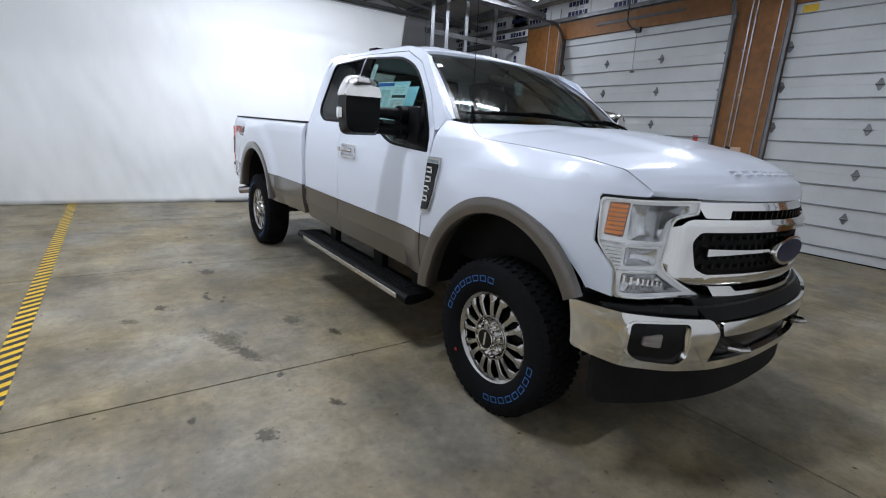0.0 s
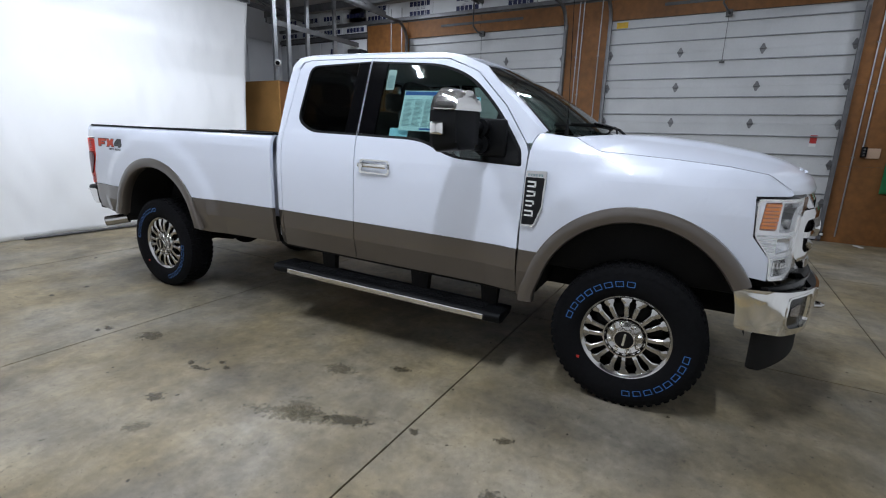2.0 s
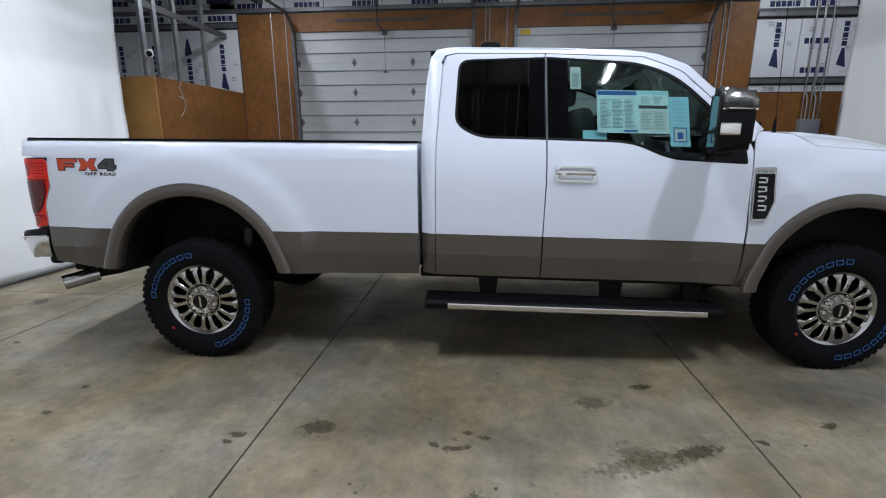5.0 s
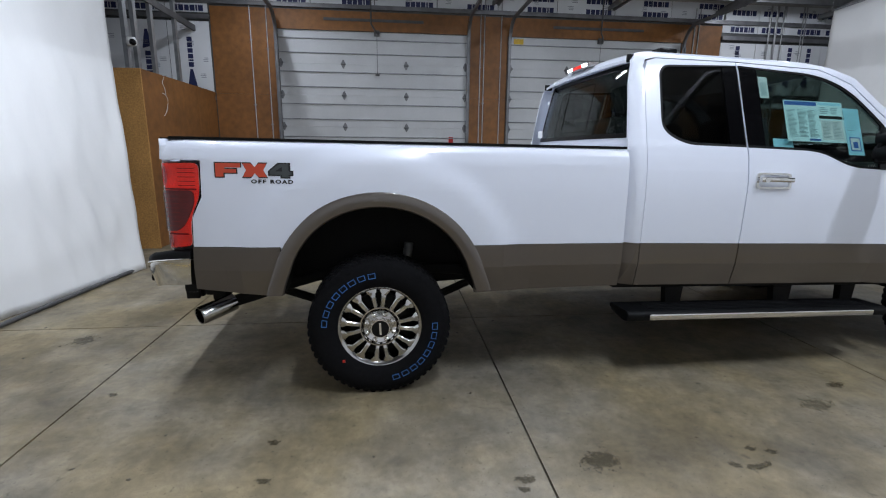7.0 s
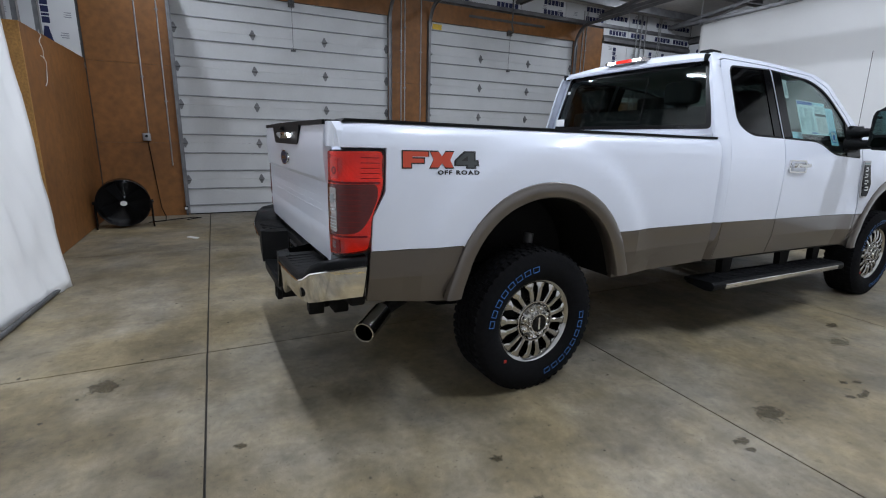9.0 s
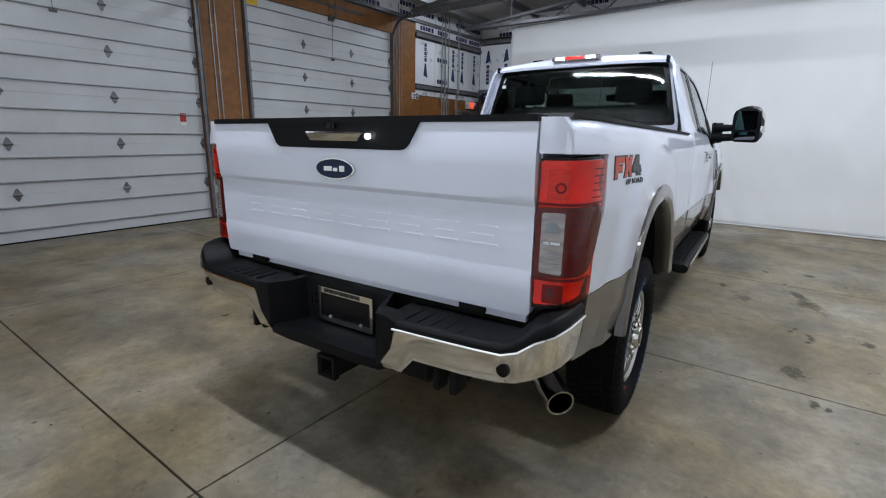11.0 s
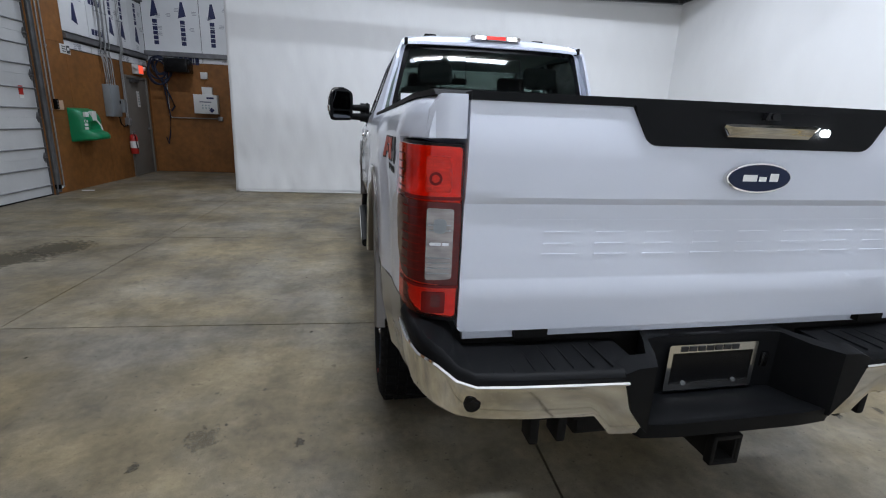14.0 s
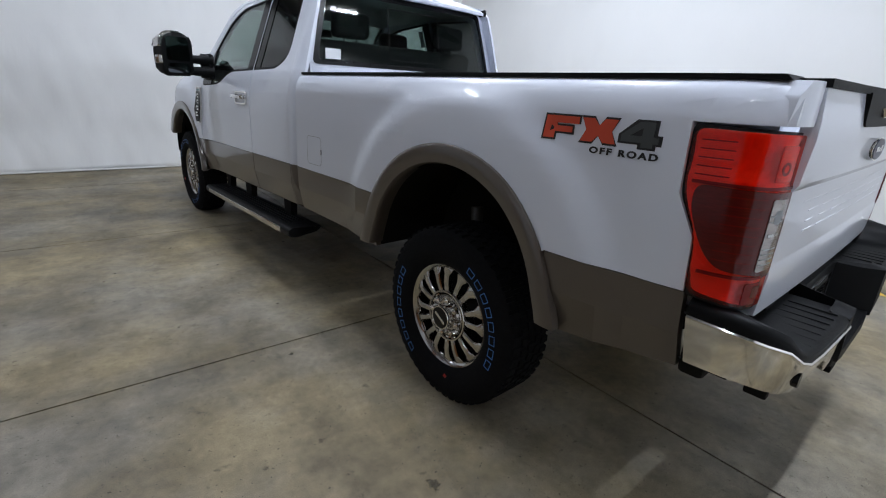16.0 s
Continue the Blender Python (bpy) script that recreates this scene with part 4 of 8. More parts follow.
for k, y in enumerate((-2.054, -2.124, -2.194, -2.274, -2.353)):
    top = 3.9 + 0.1 * k
    conduit([(WX - 0.08, y, 1.86), (WX - 0.08, y, 2.25), (WX - 0.05, y + 0.06 * (k % 2), 2.42), (WX - 0.07, y + 0.06 * (k % 2), 2.6), (WX - 0.07, y + 0.06 * (k % 2), 4.4)], "steel conduit rising from the electrical panel", 0.014)
for k, y in enumerate((-2.773, -2.832)):
    conduit([(WX - 0.03, y, 1.14), (WX - 0.03, y, 2.4), (WX - 0.07, y - 0.02, 2.55), (WX - 0.07, y - 0.02, 4.4)], "steel conduit rising beside the grey door", 0.014)
bm = bm_new()
box(bm, (WX - 0.10, -2.812, 1.09), (WX - 0.002, -2.723, 1.24), 0.006)
thing("junction_box", bm, M["steel"], "small steel junction box on the wall", "junction box")
bm = bm_new()
tube(bm, [(WX - 0.08, -2.373, 1.26), (WX - 0.08, -2.413, 1.12), (WX - 0.06, -2.553, 1.06), (WX - 0.05, -2.773, 1.1)], 0.014, 8)
thing("flexible_conduit", bm, M["satin"], "black flexible conduit below the panel", "conduit")

# personnel door, exit sign, extinguisher
dr_ = base("door_1", "closed grey-brown steel personnel door in a metal frame", "door", Matrix.Translation((WX, -3.391, 0)), kind="structure")
bm = bm_new()
box(bm, (-0.004, -0.44, 0.012), (0.044, 0.44, 2.05), 0.003)
part("door_leaf", bm, M["door_grey"], dr_)
for y0, y1, z0, z1 in ((-0.50, -0.445, 0, 2.11), (0.445, 0.50, 0, 2.11), (-0.445, 0.445, 2.055, 2.11)):
    bm = bm_new()
    box(bm, (-0.03, y0, z0), (0.06, y1, z1), 0.004)
    part("frame", bm, M["door_grey"], dr_)
bm = bm_new()
box(bm, (-0.08, 0.0, 1.98), (-0.005, 0.30, 2.04), 0.006)
tube(bm, [(-0.06, 0.25, 2.02), (-0.13, 0.1, 2.03), (-0.05, -0.05, 2.06)], 0.008, 6)
part("door_closer", bm, M["steel_dark"], dr_, "dark door closer")
bm = bm_new()
cyl(bm, (-0.06, -0.37, 1.0), (-0.004, -0.37, 1.0), 0.025, 12)
box(bm, (-0.065, -0.39, 0.985), (-0.05, -0.26, 1.01), 0.005)
part("lever", bm, M["steel"], dr_, "steel lever handle")
bm = bm_new()
box(bm, (-0.008, -0.10, 1.47), (-0.0045, 0.02, 1.80))
part("door_notice", bm, M["white_plastic"], dr_, "white paper notice", smooth=0)
bm = bm_new()
bars(bm, -0.085, 0.005, 1.50, 1.78, 5, 1, lambda u, v: (-0.009, u, v), 0.4, 12)
part("notice_print", bm, M["ink"], dr_, smooth=0)
ex_ = wall_box("exit_sign", -3.471, 2.26, 0.34, 0.20, 0.08, "white_plastic", "lit red and white exit sign above the grey door", "exit sign", 0.008)
bm = bm_new()
box(bm, (WX - 0.0835, -3.631, 2.175), (WX - 0.0805, -3.431, 2.345))
part("sign_face", bm, M["exit_red"], ex_, "glowing red face", smooth=0)
for s in (-1, 1):
    bm = bm_new()
    cyl(bm, (WX - 0.05, -3.471 + s * 0.19, 2.30), (WX - 0.11, -3.471 + s * 0.21, 2.29), 0.035, 14, 0.045)
    part("emergency_lamp", bm, M["white_plastic"], ex_)
fe_ = base("fire_extinguisher", "red fire extinguisher with black hose hung by the door", "fire extinguisher", Matrix.Translation((WX - 0.10, -2.793, 0)))
bm = bm_new()
revolve(bm, [(0.001, 0.50), (0.07, 0.50), (0.075, 0.515), (0.075, 0.83), (0.06, 0.88), (0.03, 0.905), (0.001, 0.91)], 24, "z")
part("cylinder", bm, M["red"], fe_)
bm = bm_new()
box(bm, (-0.02, -0.07, 0.905), (0.02, 0.05, 0.935), 0.004)
box(bm, (-0.012, -0.10, 0.945), (0.012, 0.04, 0.96), 0.004)
part("valve", bm, M["steel"], fe_, "steel valve and lever")
bm = bm_new()
tube(bm, [(-0.02, 0.03, 0.92), (-0.07, 0.07, 0.86), (-0.075, 0.06, 0.70), (-0.08, 0.03, 0.60)], 0.010, 8)
part("hose", bm, M["rubber"], fe_)
bm = bm_new()
revolve(bm, [(0.0765, 0.62), (0.0765, 0.76)], 24, "z")
part("label_band", bm, M["white_plastic"], fe_, "white label band")

# end wall: first-aid cabinet, small boxes, hose reel, conduit
def end_box(name, x, z, w, h, d, mat, label, cat, bevel=0.006):
    bm_ = bm_new()
    box(bm_, (x - w / 2, FY + 0.02, z - h / 2), (x + w / 2, FY + 0.02 + d, z + h / 2), bevel)
    return thing(name, bm_, M[mat], label, cat)


ob = end_box("first_aid_cabinet", 7.51, 1.60, 0.52, 0.43, 0.16, "white_plastic", "white metal first-aid cabinet on the plywood end wall", "cabinet", 0.01)
bm = bm_new()
yf = FY + 0.182
for x0, x1, z0, z1 in ((7.32, 7.48, 1.72, 1.76), (7.38, 7.64, 1.64, 1.66)):
    box(bm, (x0, yf, z0), (x1, yf + 0.002, z1))
part("blue_bar", bm, M["print_blue"], ob, "navy printed bars", smooth=0)
bm = bm_new()
for k in range(3):
    for q in range(2):
        box(bm, (7.42 + k * 0.07, yf, 1.50 + q * 0.06), (7.45 + k * 0.07, yf + 0.002, 1.53 + q * 0.06))
part("print_mark", bm, M["ink"], ob, smooth=0)
bm = bm_new()
prism(bm, [(7.32, 1.47), (7.38, 1.41), (7.44, 1.47), (7.38, 1.53)], yf, yf + 0.003, axis="y")
part("diamond_mark", bm, M["print_blue"], ob, "navy diamond mark", smooth=0)
end_box("wall_carton", 7.48, 1.90, 0.22, 0.17, 0.10, "white_plastic", "small white box above the first-aid cabinet", "box")
end_box("alarm_sounder", 7.53, 2.24, 0.15, 0.15, 0.06, "white_plastic", "small white square alarm sounder on the wall", "alarm")
bm = bm_new()
tube(bm, [(8.36, FY + 0.05, 2.3), (8.36, FY + 0.05, 1.32), (8.32, FY + 0.05, 1.27), (8.18, FY + 0.05, 1.27), (7.26, FY + 0.05, 1.28)], 0.013, 8)
thing("conduit", bm, M["conduit"], "steel conduit along the end wall", "conduit", "wall conduits")
end_box("outlet_box", 7.24, 1.28, 0.10, 0.10, 0.06, "steel", "small steel outlet box on the end wall", "outlet box")
reel = base("hose_reel", "dark wall-hung hose reel with bundled blue hose", "hose reel", Matrix.Translation((8.16, FY + 0.02, 2.42)))
bm = bm_new()
box(bm, (-0.40, 0.0, -0.16), (0.10, 0.40, 0.14), 0.03)
part("cabinet", bm, M["satin"], reel, "black case")
bm = bm_new()
rg = random.Random(5)
for k in range(7):
    rr = 0.16 + 0.02 * k
    cx, cz = rg.uniform(0.18, 0.30), rg.uniform(-0.20, 0.0)
    tube(bm, [(cx + rr * 0.8 * math.cos(2 * math.pi * q / 20), 0.10 + 0.03 * k, cz + rr * math.sin(2 * math.pi * q / 20)) for q in range(21)], 0.018, 6)
part("hose_coil", bm, M["blue_hose"], reel, "coils of dark blue hose")
bm = bm_new()
tube(bm, [(0.25, 0.12, -0.3), (0.22, 0.12, -0.6), (0.16, 0.11, -1.1), (0.20, 0.11, -1.5), (0.26, 0.11, -1.75), (0.30, 0.11, -1.6)], 0.014, 6)
tube(bm, [(0.30, 0.10, -0.3), (0.12, 0.10, -0.7), (0.05, 0.10, -0.9), (0.13, 0.10, -1.0)], 0.02, 6)
part("hanging_hose", bm, M["blue_hose"], reel)
# loose bits on the floor by the wall
for x, y, tn in ((8.55, -0.72, 20), (6.70, 7.82, 40)):
    bm = bm_new()
    box(bm, (-0.09, -0.03, 0.0), (0.09, 0.03, 0.012), 0.003)
    thing("paper_scrap", bm, M["white_plastic"], "small white paper scrap on the concrete floor", "scrap", m=pose(x, y, 0.001, 0, 0, tn))


# ---- the pickup truck ----
# Its own axes: x ahead, y to its left, z up; origin on the floor under the rear axle. The body stands nose-down: STAND_Z is its drop along STAND_X.
TRUCK = Matrix.Translation((2.556, 5.92, 0)) @ pose(0, 0, 0, 0, 0, -90 + 2.55)
STAND_X, STAND_Z = (-1.5, 1.5, 3.7, 4.7, 5.2), (0.00375, 0.03525, 0.087, 0.092, 0.086)
LEAN = 0.0075        # it leans a little to its left
# how far each station along the body stands from its nominal place: short tail, cab set back
STATION = (-1.40, -1.22, -1.02, -0.868, -0.455, -0.30, 1.30, 1.50, 1.535, 1.64, 1.79, 2.31, 2.60, 2.80, 3.00, 3.30, 3.60)
SHIFT = (0.081, 0.077, 0.032, 0.024, 0.010, 0.0, 0.0, -0.012, -0.028, -0.040, -0.036, -0.028, 0.0, 0.030, 0.030, 0.0, -0.012)
WB = 4.171
truck = base("pickup_truck", "white extended-cab heavy-duty pickup truck with stone-grey lower stripe", "pickup truck", TRUCK)


def tp(name, bm, mat, label="", parent=None, rake=True, smooth=38):
    if rake:
        for v in bm.verts:
            v.co.z -= float(np.interp(v.co.x, STAND_X, STAND_Z)) + LEAN * (v.co.y + 0.97)
            v.co.x += float(np.interp(v.co.x, STATION, SHIFT))
    return part(name, bm, mat, parent or truck, label, smooth)


ARCH_Z = 0.655
FRONT_X = 4.180        # centre of the front arch, in the body's nominal stations


def arch_d(x, z, xc):
    a = 0.61 if x > xc or xc < 1 else 0.60
    return math.hypot((x - xc) / a, (z - ARCH_Z) / 0.58)


LZ = [0.50, 0.64, 0.80, 0.93, 1.05, 1.25, 1.38, 1.46, 1.52, 1.56, 2.02, 2.07, 2.10, 2.13]
LY = [0.900, 0.938, 0.974, 0.980, 0.982, 0.982, 0.972, 0.958, 0.942, 0.925, 0.762, 0.730, 0.690, 0.62]
BZ = [0.50, 0.64, 0.80, 0.93, 1.05, 1.25, 1.40, 1.45, 1.48, 1.50]
BY_ = [0.905, 0.942, 0.975, 0.980, 0.980, 0.980, 0.974, 0.962, 0.945, 0.915]


# the line where fender and hood meet: station, half-width, height
EDGE_X = (3.53, 3.62, 3.79, 3.92, 4.30, 4.55, 4.73, 4.84)
EDGE_Y = (0.905, 0.880, 0.882, 0.918, 0.906, 0.872, 0.830, 0.790)
EDGE_Z = (1.625, 1.615, 1.600, 1.530, 1.505, 1.482, 1.450, 1.372)


def lat(x, z):
    """Half-width of the body at a height."""
    if x < 1.515:
        w = float(np.interp(z, BZ, BY_))
        if x < -0.85:
            w -= 0.075 * min(1, (-0.85 - x) / 0.4) ** 2
    else:
        w = float(np.interp(z, LZ, LY))
        if x < 1.63:
            w -= 0.055 * ((1.63 - x) / 0.10) ** 2.4
        if x > 3.53:
            if x > 4.35:
                w -= 0.076 * ((x - 4.35) / 0.35) ** 1.9
            zt = float(np.interp(x, EDGE_X, EDGE_Z))
            if z > zt - 0.13:
                k = min(1, (z - zt + 0.13) / 0.13)
                w -= max(0, w - float(np.interp(x, EDGE_X, EDGE_Y))) * (1 - math.sqrt(max(0, 1 - k * k * 0.97))) / 0.827
    for xc in (0.0, FRONT_X):
        d = arch_d(x, z, xc)
        if d < 1.46:
            k = max(0, min(1, (1.46 - d) / 0.24))
            w += 0.026 * k * k * (3 - 2 * k) + 0.008 * max(0, 1.2 - d)
    return w


def curved(outline, holes, depth, thick, orient="side", sign=1, us=(), vs=(), step=0.09):
    """A plate cut to an outline with holes, bent onto depth(u, v) and given thickness."""
    b = bmesh.new()
    for loop in [outline, *holes]:
        vv = [b.verts.new((u, 0, v)) for u, v in loop]
        for i in range(len(vv)):
            b.edges.new((vv[i], vv[(i + 1) % len(vv)]))
    bmesh.ops.triangle_fill(b, use_beauty=True, use_dissolve=False, edges=b.edges[:], normal=(0, 1, 0))
    u0, u1 = min(u for u, _ in outline), max(u for u, _ in outline)
    v0, v1 = min(v for _, v in outline), max(v for _, v in outline)
    cu = set(us) | {u0 + k * step for k in range(1, int((u1 - u0) / step) + 1)}
    cv = set(vs) | {v0 + k * step for k in range(1, int((v1 - v0) / step) + 1)}
    for c in cu:
        bmesh.ops.bisect_plane(b, geom=b.verts[:] + b.edges[:] + b.faces[:], plane_co=(c, 0, 0), plane_no=(1, 0, 0), dist=1e-5)
    for c in cv:
        bmesh.ops.bisect_plane(b, geom=b.verts[:] + b.edges[:] + b.faces[:], plane_co=(0, 0, c), plane_no=(0, 0, 1), dist=1e-5)
    bmesh.ops.remove_doubles(b, verts=b.verts[:], dist=1e-5)
    out = bmesh.new()

    def at(v, off):
        w = depth(v.co.x, v.co.z) - off
        return (v.co.x, sign * w, v.co.z) if orient == "side" else (sign * w, v.co.x, v.co.z)
    A = {v: out.verts.new(at(v, 0)) for v in b.verts}
    B = {v: out.verts.new(at(v, thick)) for v in b.verts}
    for f in b.faces:
        vv = list(f.verts)
        out.faces.new([A[v] for v in vv])
        out.faces.new([B[v] for v in reversed(vv)])
    for e in b.edges:
        if len(e.link_faces) == 1:
            p, q = e.verts
            out.faces.new((A[p], A[q], B[q], B[p]))
    b.free()
    return out


def arc_pts(xc, a, bb, t0, t1, n=22, a2=None):
    """Points of an arch ellipse between two angles (degrees, 0 to the front)."""
    pts = []
    for k in range(n + 1):
        t = radians(t0 + (t1 - t0) * k / n)
        aa = a if math.cos(t) >= 0 else (a2 or a)
        pts.append((xc + aa * math.cos(t), ARCH_Z + bb * math.sin(t)))
    return pts


ZCUT = (1.25, 1.38, 1.42, 1.46, 1.49, 1.52, 1.56)
STR, BOT = 0.93, 0.655
g = 0.003

# window outlines (x, z)
W_REAR = rounded([(1.79, 2.005), (1.765, 1.63), (1.90, 1.552), (2.195, 1.548), (2.205, 2.03)], [0.06, 0.06, 0.09, 0.005, 0.005])
W_POST = [(2.205, 1.548), (2.302, 1.548), (2.302, 2.034), (2.212, 2.031)]
W_FRONT_POST = [(2.323, 1.549), (2.437, 1.547), (2.4375, 2.027), (2.323, 2.033)]
W_FRONT = rounded([(2.44, 1.546), (2.78, 1.540), (3.00, 1.445), (3.49, 1.430), (3.475, 1.50), (3.30, 1.72), (3.07, 1.915), (2.83, 2.005), (2.44, 2.028)],
                  [0.005, 0.10, 0.10, 0.02, 0.03, 0.1, 0.15, 0.15, 0.02], 5)
W_REAR_ALL = rounded([(1.79, 2.005), (1.765, 1.63), (1.90, 1.552), (2.303, 1.548), (2.303, 2.034)], [0.06, 0.06, 0.09, 0.003, 0.003])
W_FRONT_ALL = rounded([(2.3225, 1.548), (2.78, 1.540), (3.00, 1.445), (3.49, 1.430), (3.475, 1.50), (3.30, 1.72), (3.07, 1.915), (2.83, 2.005), (2.3225, 2.034)],
                      [0.003, 0.10, 0.10, 0.02, 0.03, 0.1, 0.15, 0.15, 0.003], 5)
HOLE_R = rounded([(1.775, 2.018), (1.750, 1.615), (1.895, 1.535), (2.31, 1.533), (2.31, 2.045)], [0.07, 0.07, 0.09, 0.002, 0.002])
HOLE_F = rounded([(2.318, 1.532), (2.775, 1.525), (2.995, 1.430), (3.505, 1.415), (3.492, 1.51), (3.315, 1.735), (3.085, 1.93), (2.84, 2.02), (2.318, 2.046)],
                 [0.002, 0.10, 0.10, 0.02, 0.03, 0.1, 0.15, 0.15, 0.002], 5)
DOOR_R = [(1.640, STR + g), (2.305, STR + g), (2.312, 1.3), (2.309, 1.532), (2.3095, 1.533), (2.3095, 2.045), (2.311, 2.066), (1.76, 2.058), (1.705, 2.04), (1.680, 1.98), (1.645, 1.50)]
DOOR_F = [(2.311, STR + g), (3.520, STR + g), (3.530, 1.30), (3.535, 1.50), (3.515, 1.545), (3.34, 1.765), (3.10, 1.965), (2.86, 2.052), (2.317, 2.066), (2.3175, 2.046), (2.3175, 1.532), (2.319, 1.3)]

for s in (-1, 1):
    # fender
    fe = [(3.532 + g, STR + g)] + [(3.655, STR + g)] + arc_pts(FRONT_X, 0.60, 0.575, 150, 30, 26, 0.585) + [(4.706, 0.945), (4.796, 0.925), (4.787, 1.04), (4.701, 1.15), (4.690, 1.346), (4.846, 1.347), (4.854, 1.360), (4.838, 1.374), (4.785, 1.413), (4.73, 1.449), (4.55, 1.480), (4.3, 1.503), (3.925, 1.528), (3.86, 1.562), (3.79, 1.597), (3.62, 1.612), (3.585, 1.610), (3.560, 1.57), (3.545, 1.50), (3.533, 1.30)]
    tp("fender", curved(fe, [], lat, 0.012, "side", s, vs=ZCUT, step=0.045), M["paint"])
    # doors
    dr = tp("rear_door", curved(DOOR_R, [HOLE_R], lambda x, z: lat(x, z) - 0.001, 0.05, "side", s, vs=ZCUT), M["paint"])
    df = tp("front_door", curved(DOOR_F, [HOLE_F], lambda x, z: lat(x, z) - 0.001, 0.05, "side", s, vs=ZCUT), M["paint"])
    tp("rear_quarter_window", curved(W_REAR, [], lambda x, z: lat(x, z) - 0.010, 0.004, "side", s), M["glass_side"], "dark privacy-tinted glass", dr)
    tp("pillar_trim", curved(W_POST, [], lambda x, z: lat(x, z) - 0.006, 0.02, "side", s), M["pillar_black"], "gloss black pillar trim", dr)
    tp("pillar_trim", curved(W_FRONT_POST, [], lambda x, z: lat(x, z) - 0.006, 0.02, "side", s), M["pillar_black"], "gloss black pillar trim", df)
    tp("front_window", curved(W_FRONT, [], lambda x, z: lat(x, z) - 0.010, 0.004, "side", s), M["glass_front"], "lightly tinted glass", df)
    ring = curved(HOLE_R, [W_REAR_ALL], lambda x, z: lat(x, z) - 0.003, 0.012, "side", s)
    tp("window_seal", ring, M["black"], "black rubber window seal", dr)
    ring = curved(HOLE_F, [W_FRONT_ALL], lambda x, z: lat(x, z) - 0.004, 0.012, "side", s)
    tp("window_seal", ring, M["black"], "black rubber window seal", df)
    tri = [(3.235, 1.425), (3.488, 1.432), (3.475, 1.50), (3.30, 1.715)]
    tp("mirror_sail", curved(tri, [], lambda x, z: lat(x, z) + 0.004, 0.015, "side", s), M["satin"], "black mirror mounting sail", df)
    # door handle: chrome surround, cup and grip
    hb = curved(rounded([(2.362, 1.284), (2.590, 1.284), (2.585, 1.382), (2.366, 1.382)], 0.022), [rounded([(2.376, 1.296), (2.576, 1.296), (2.572, 1.371), (2.380, 1.371)], 0.018)], lambda x, z: lat(x, z) + 0.010, 0.012, "side", s)
    h = tp("door_handle", hb, M["chrome"], "chrome door handle", df)
    gb = bm_new()
    box(gb, (2.368, s * 0.996, 1.326), (2.582, s * 1.022, 1.358), 0.010)
    cyl(gb, (2.400, s * 0.985, 1.338), (2.400, s * 1.026, 1.338), 0.015, 14)
    tp("grip", gb, M["chrome"], "", h)
    # roof rail and windscreen pillar
    rail = [(1.60, 2.03), (1.66, 1.985), (1.690, 2.045), (1.755, 2.063), (2.31, 2.071), (2.862, 2.057), (3.105, 1.970), (3.345, 1.770), (3.520, 1.550), (3.548, 1.555), (3.575, 1.607), (3.61, 1.617), (3.40, 1.790), (3.15, 2.005), (2.95, 2.075), (2.75, 2.108), (2.3, 2.118), (1.75, 2.112), (1.64, 2.085)]
    tp("roof_rail", curved(rail, [], lat, 0.03, "side", s, vs=(2.02, 2.07, 2.10)), M["paint"])
    # cab corner behind the door
    cc = [(1.535, STR + 0.002), (1.636, STR + 0.002), (1.641, 1.5), (1.676, 1.985), (1.66, 2.01), (1.60, 2.04), (1.57, 1.9), (1.535, 1.5)]
    tp("cab_corner", curved(cc, [], lat, 0.02, "side", s, vs=ZCUT, step=0.04), M["paint"])
    # lower stripe panels, one on each body piece
    for nm, x0, x1 in (("stripe_fender", 3.535, 3.60), ("stripe_door", 2.312, 3.519), ("stripe_door", 1.641, 2.304), ("stripe_corner", 1.537, 1.635)):
        o = [(x0, BOT), (x1, BOT), (x1, STR), (x0, STR)]
        if nm == "stripe_fender":
            o = [(3.522, 0.64), (3.60, 0.64), (3.625, 0.80), (3.665, STR), (3.533, STR)]
        tp("lower_stripe", curved(o, [], lambda x, z: lat(x, z) + 0.001, 0.03, "side", s, vs=(0.70, 0.75, 0.80)), M["stripe"], "stone-grey metallic lower body", smooth=8)
    # bed side
    bs = [(1.497, STR + g)] + [(0.545, STR + g)] + arc_pts(0.0, 0.60, 0.565, 28.5, 151.5, 30) + [(-0.545, STR + g), (-1.015, STR + g), (-1.005, 1.09), (-0.945, 1.20), (-0.938, 1.390), (-1.196, 1.390), (-1.194, 1.47), (-1.188, 1.497), (1.497, 1.497)]
    tp("bed_side", curved(bs, [], lat, 0.03, "side", s, vs=(1.25, 1.40, 1.45, 1.48), step=0.045), M["paint"])
    for o in ([(0.56, 0.64), (1.497, BOT), (1.497, STR), (0.545, STR)], [(-1.035, 0.69), (-0.56, 0.645), (-0.545, STR), (-1.018, STR)]):
        tp("lower_stripe", curved(o, [], lambda x, z: lat(x, z) + 0.001, 0.03, "side", s, vs=(0.70, 0.75, 0.80)), M["stripe"], "stone-grey metallic lower body", smooth=8)
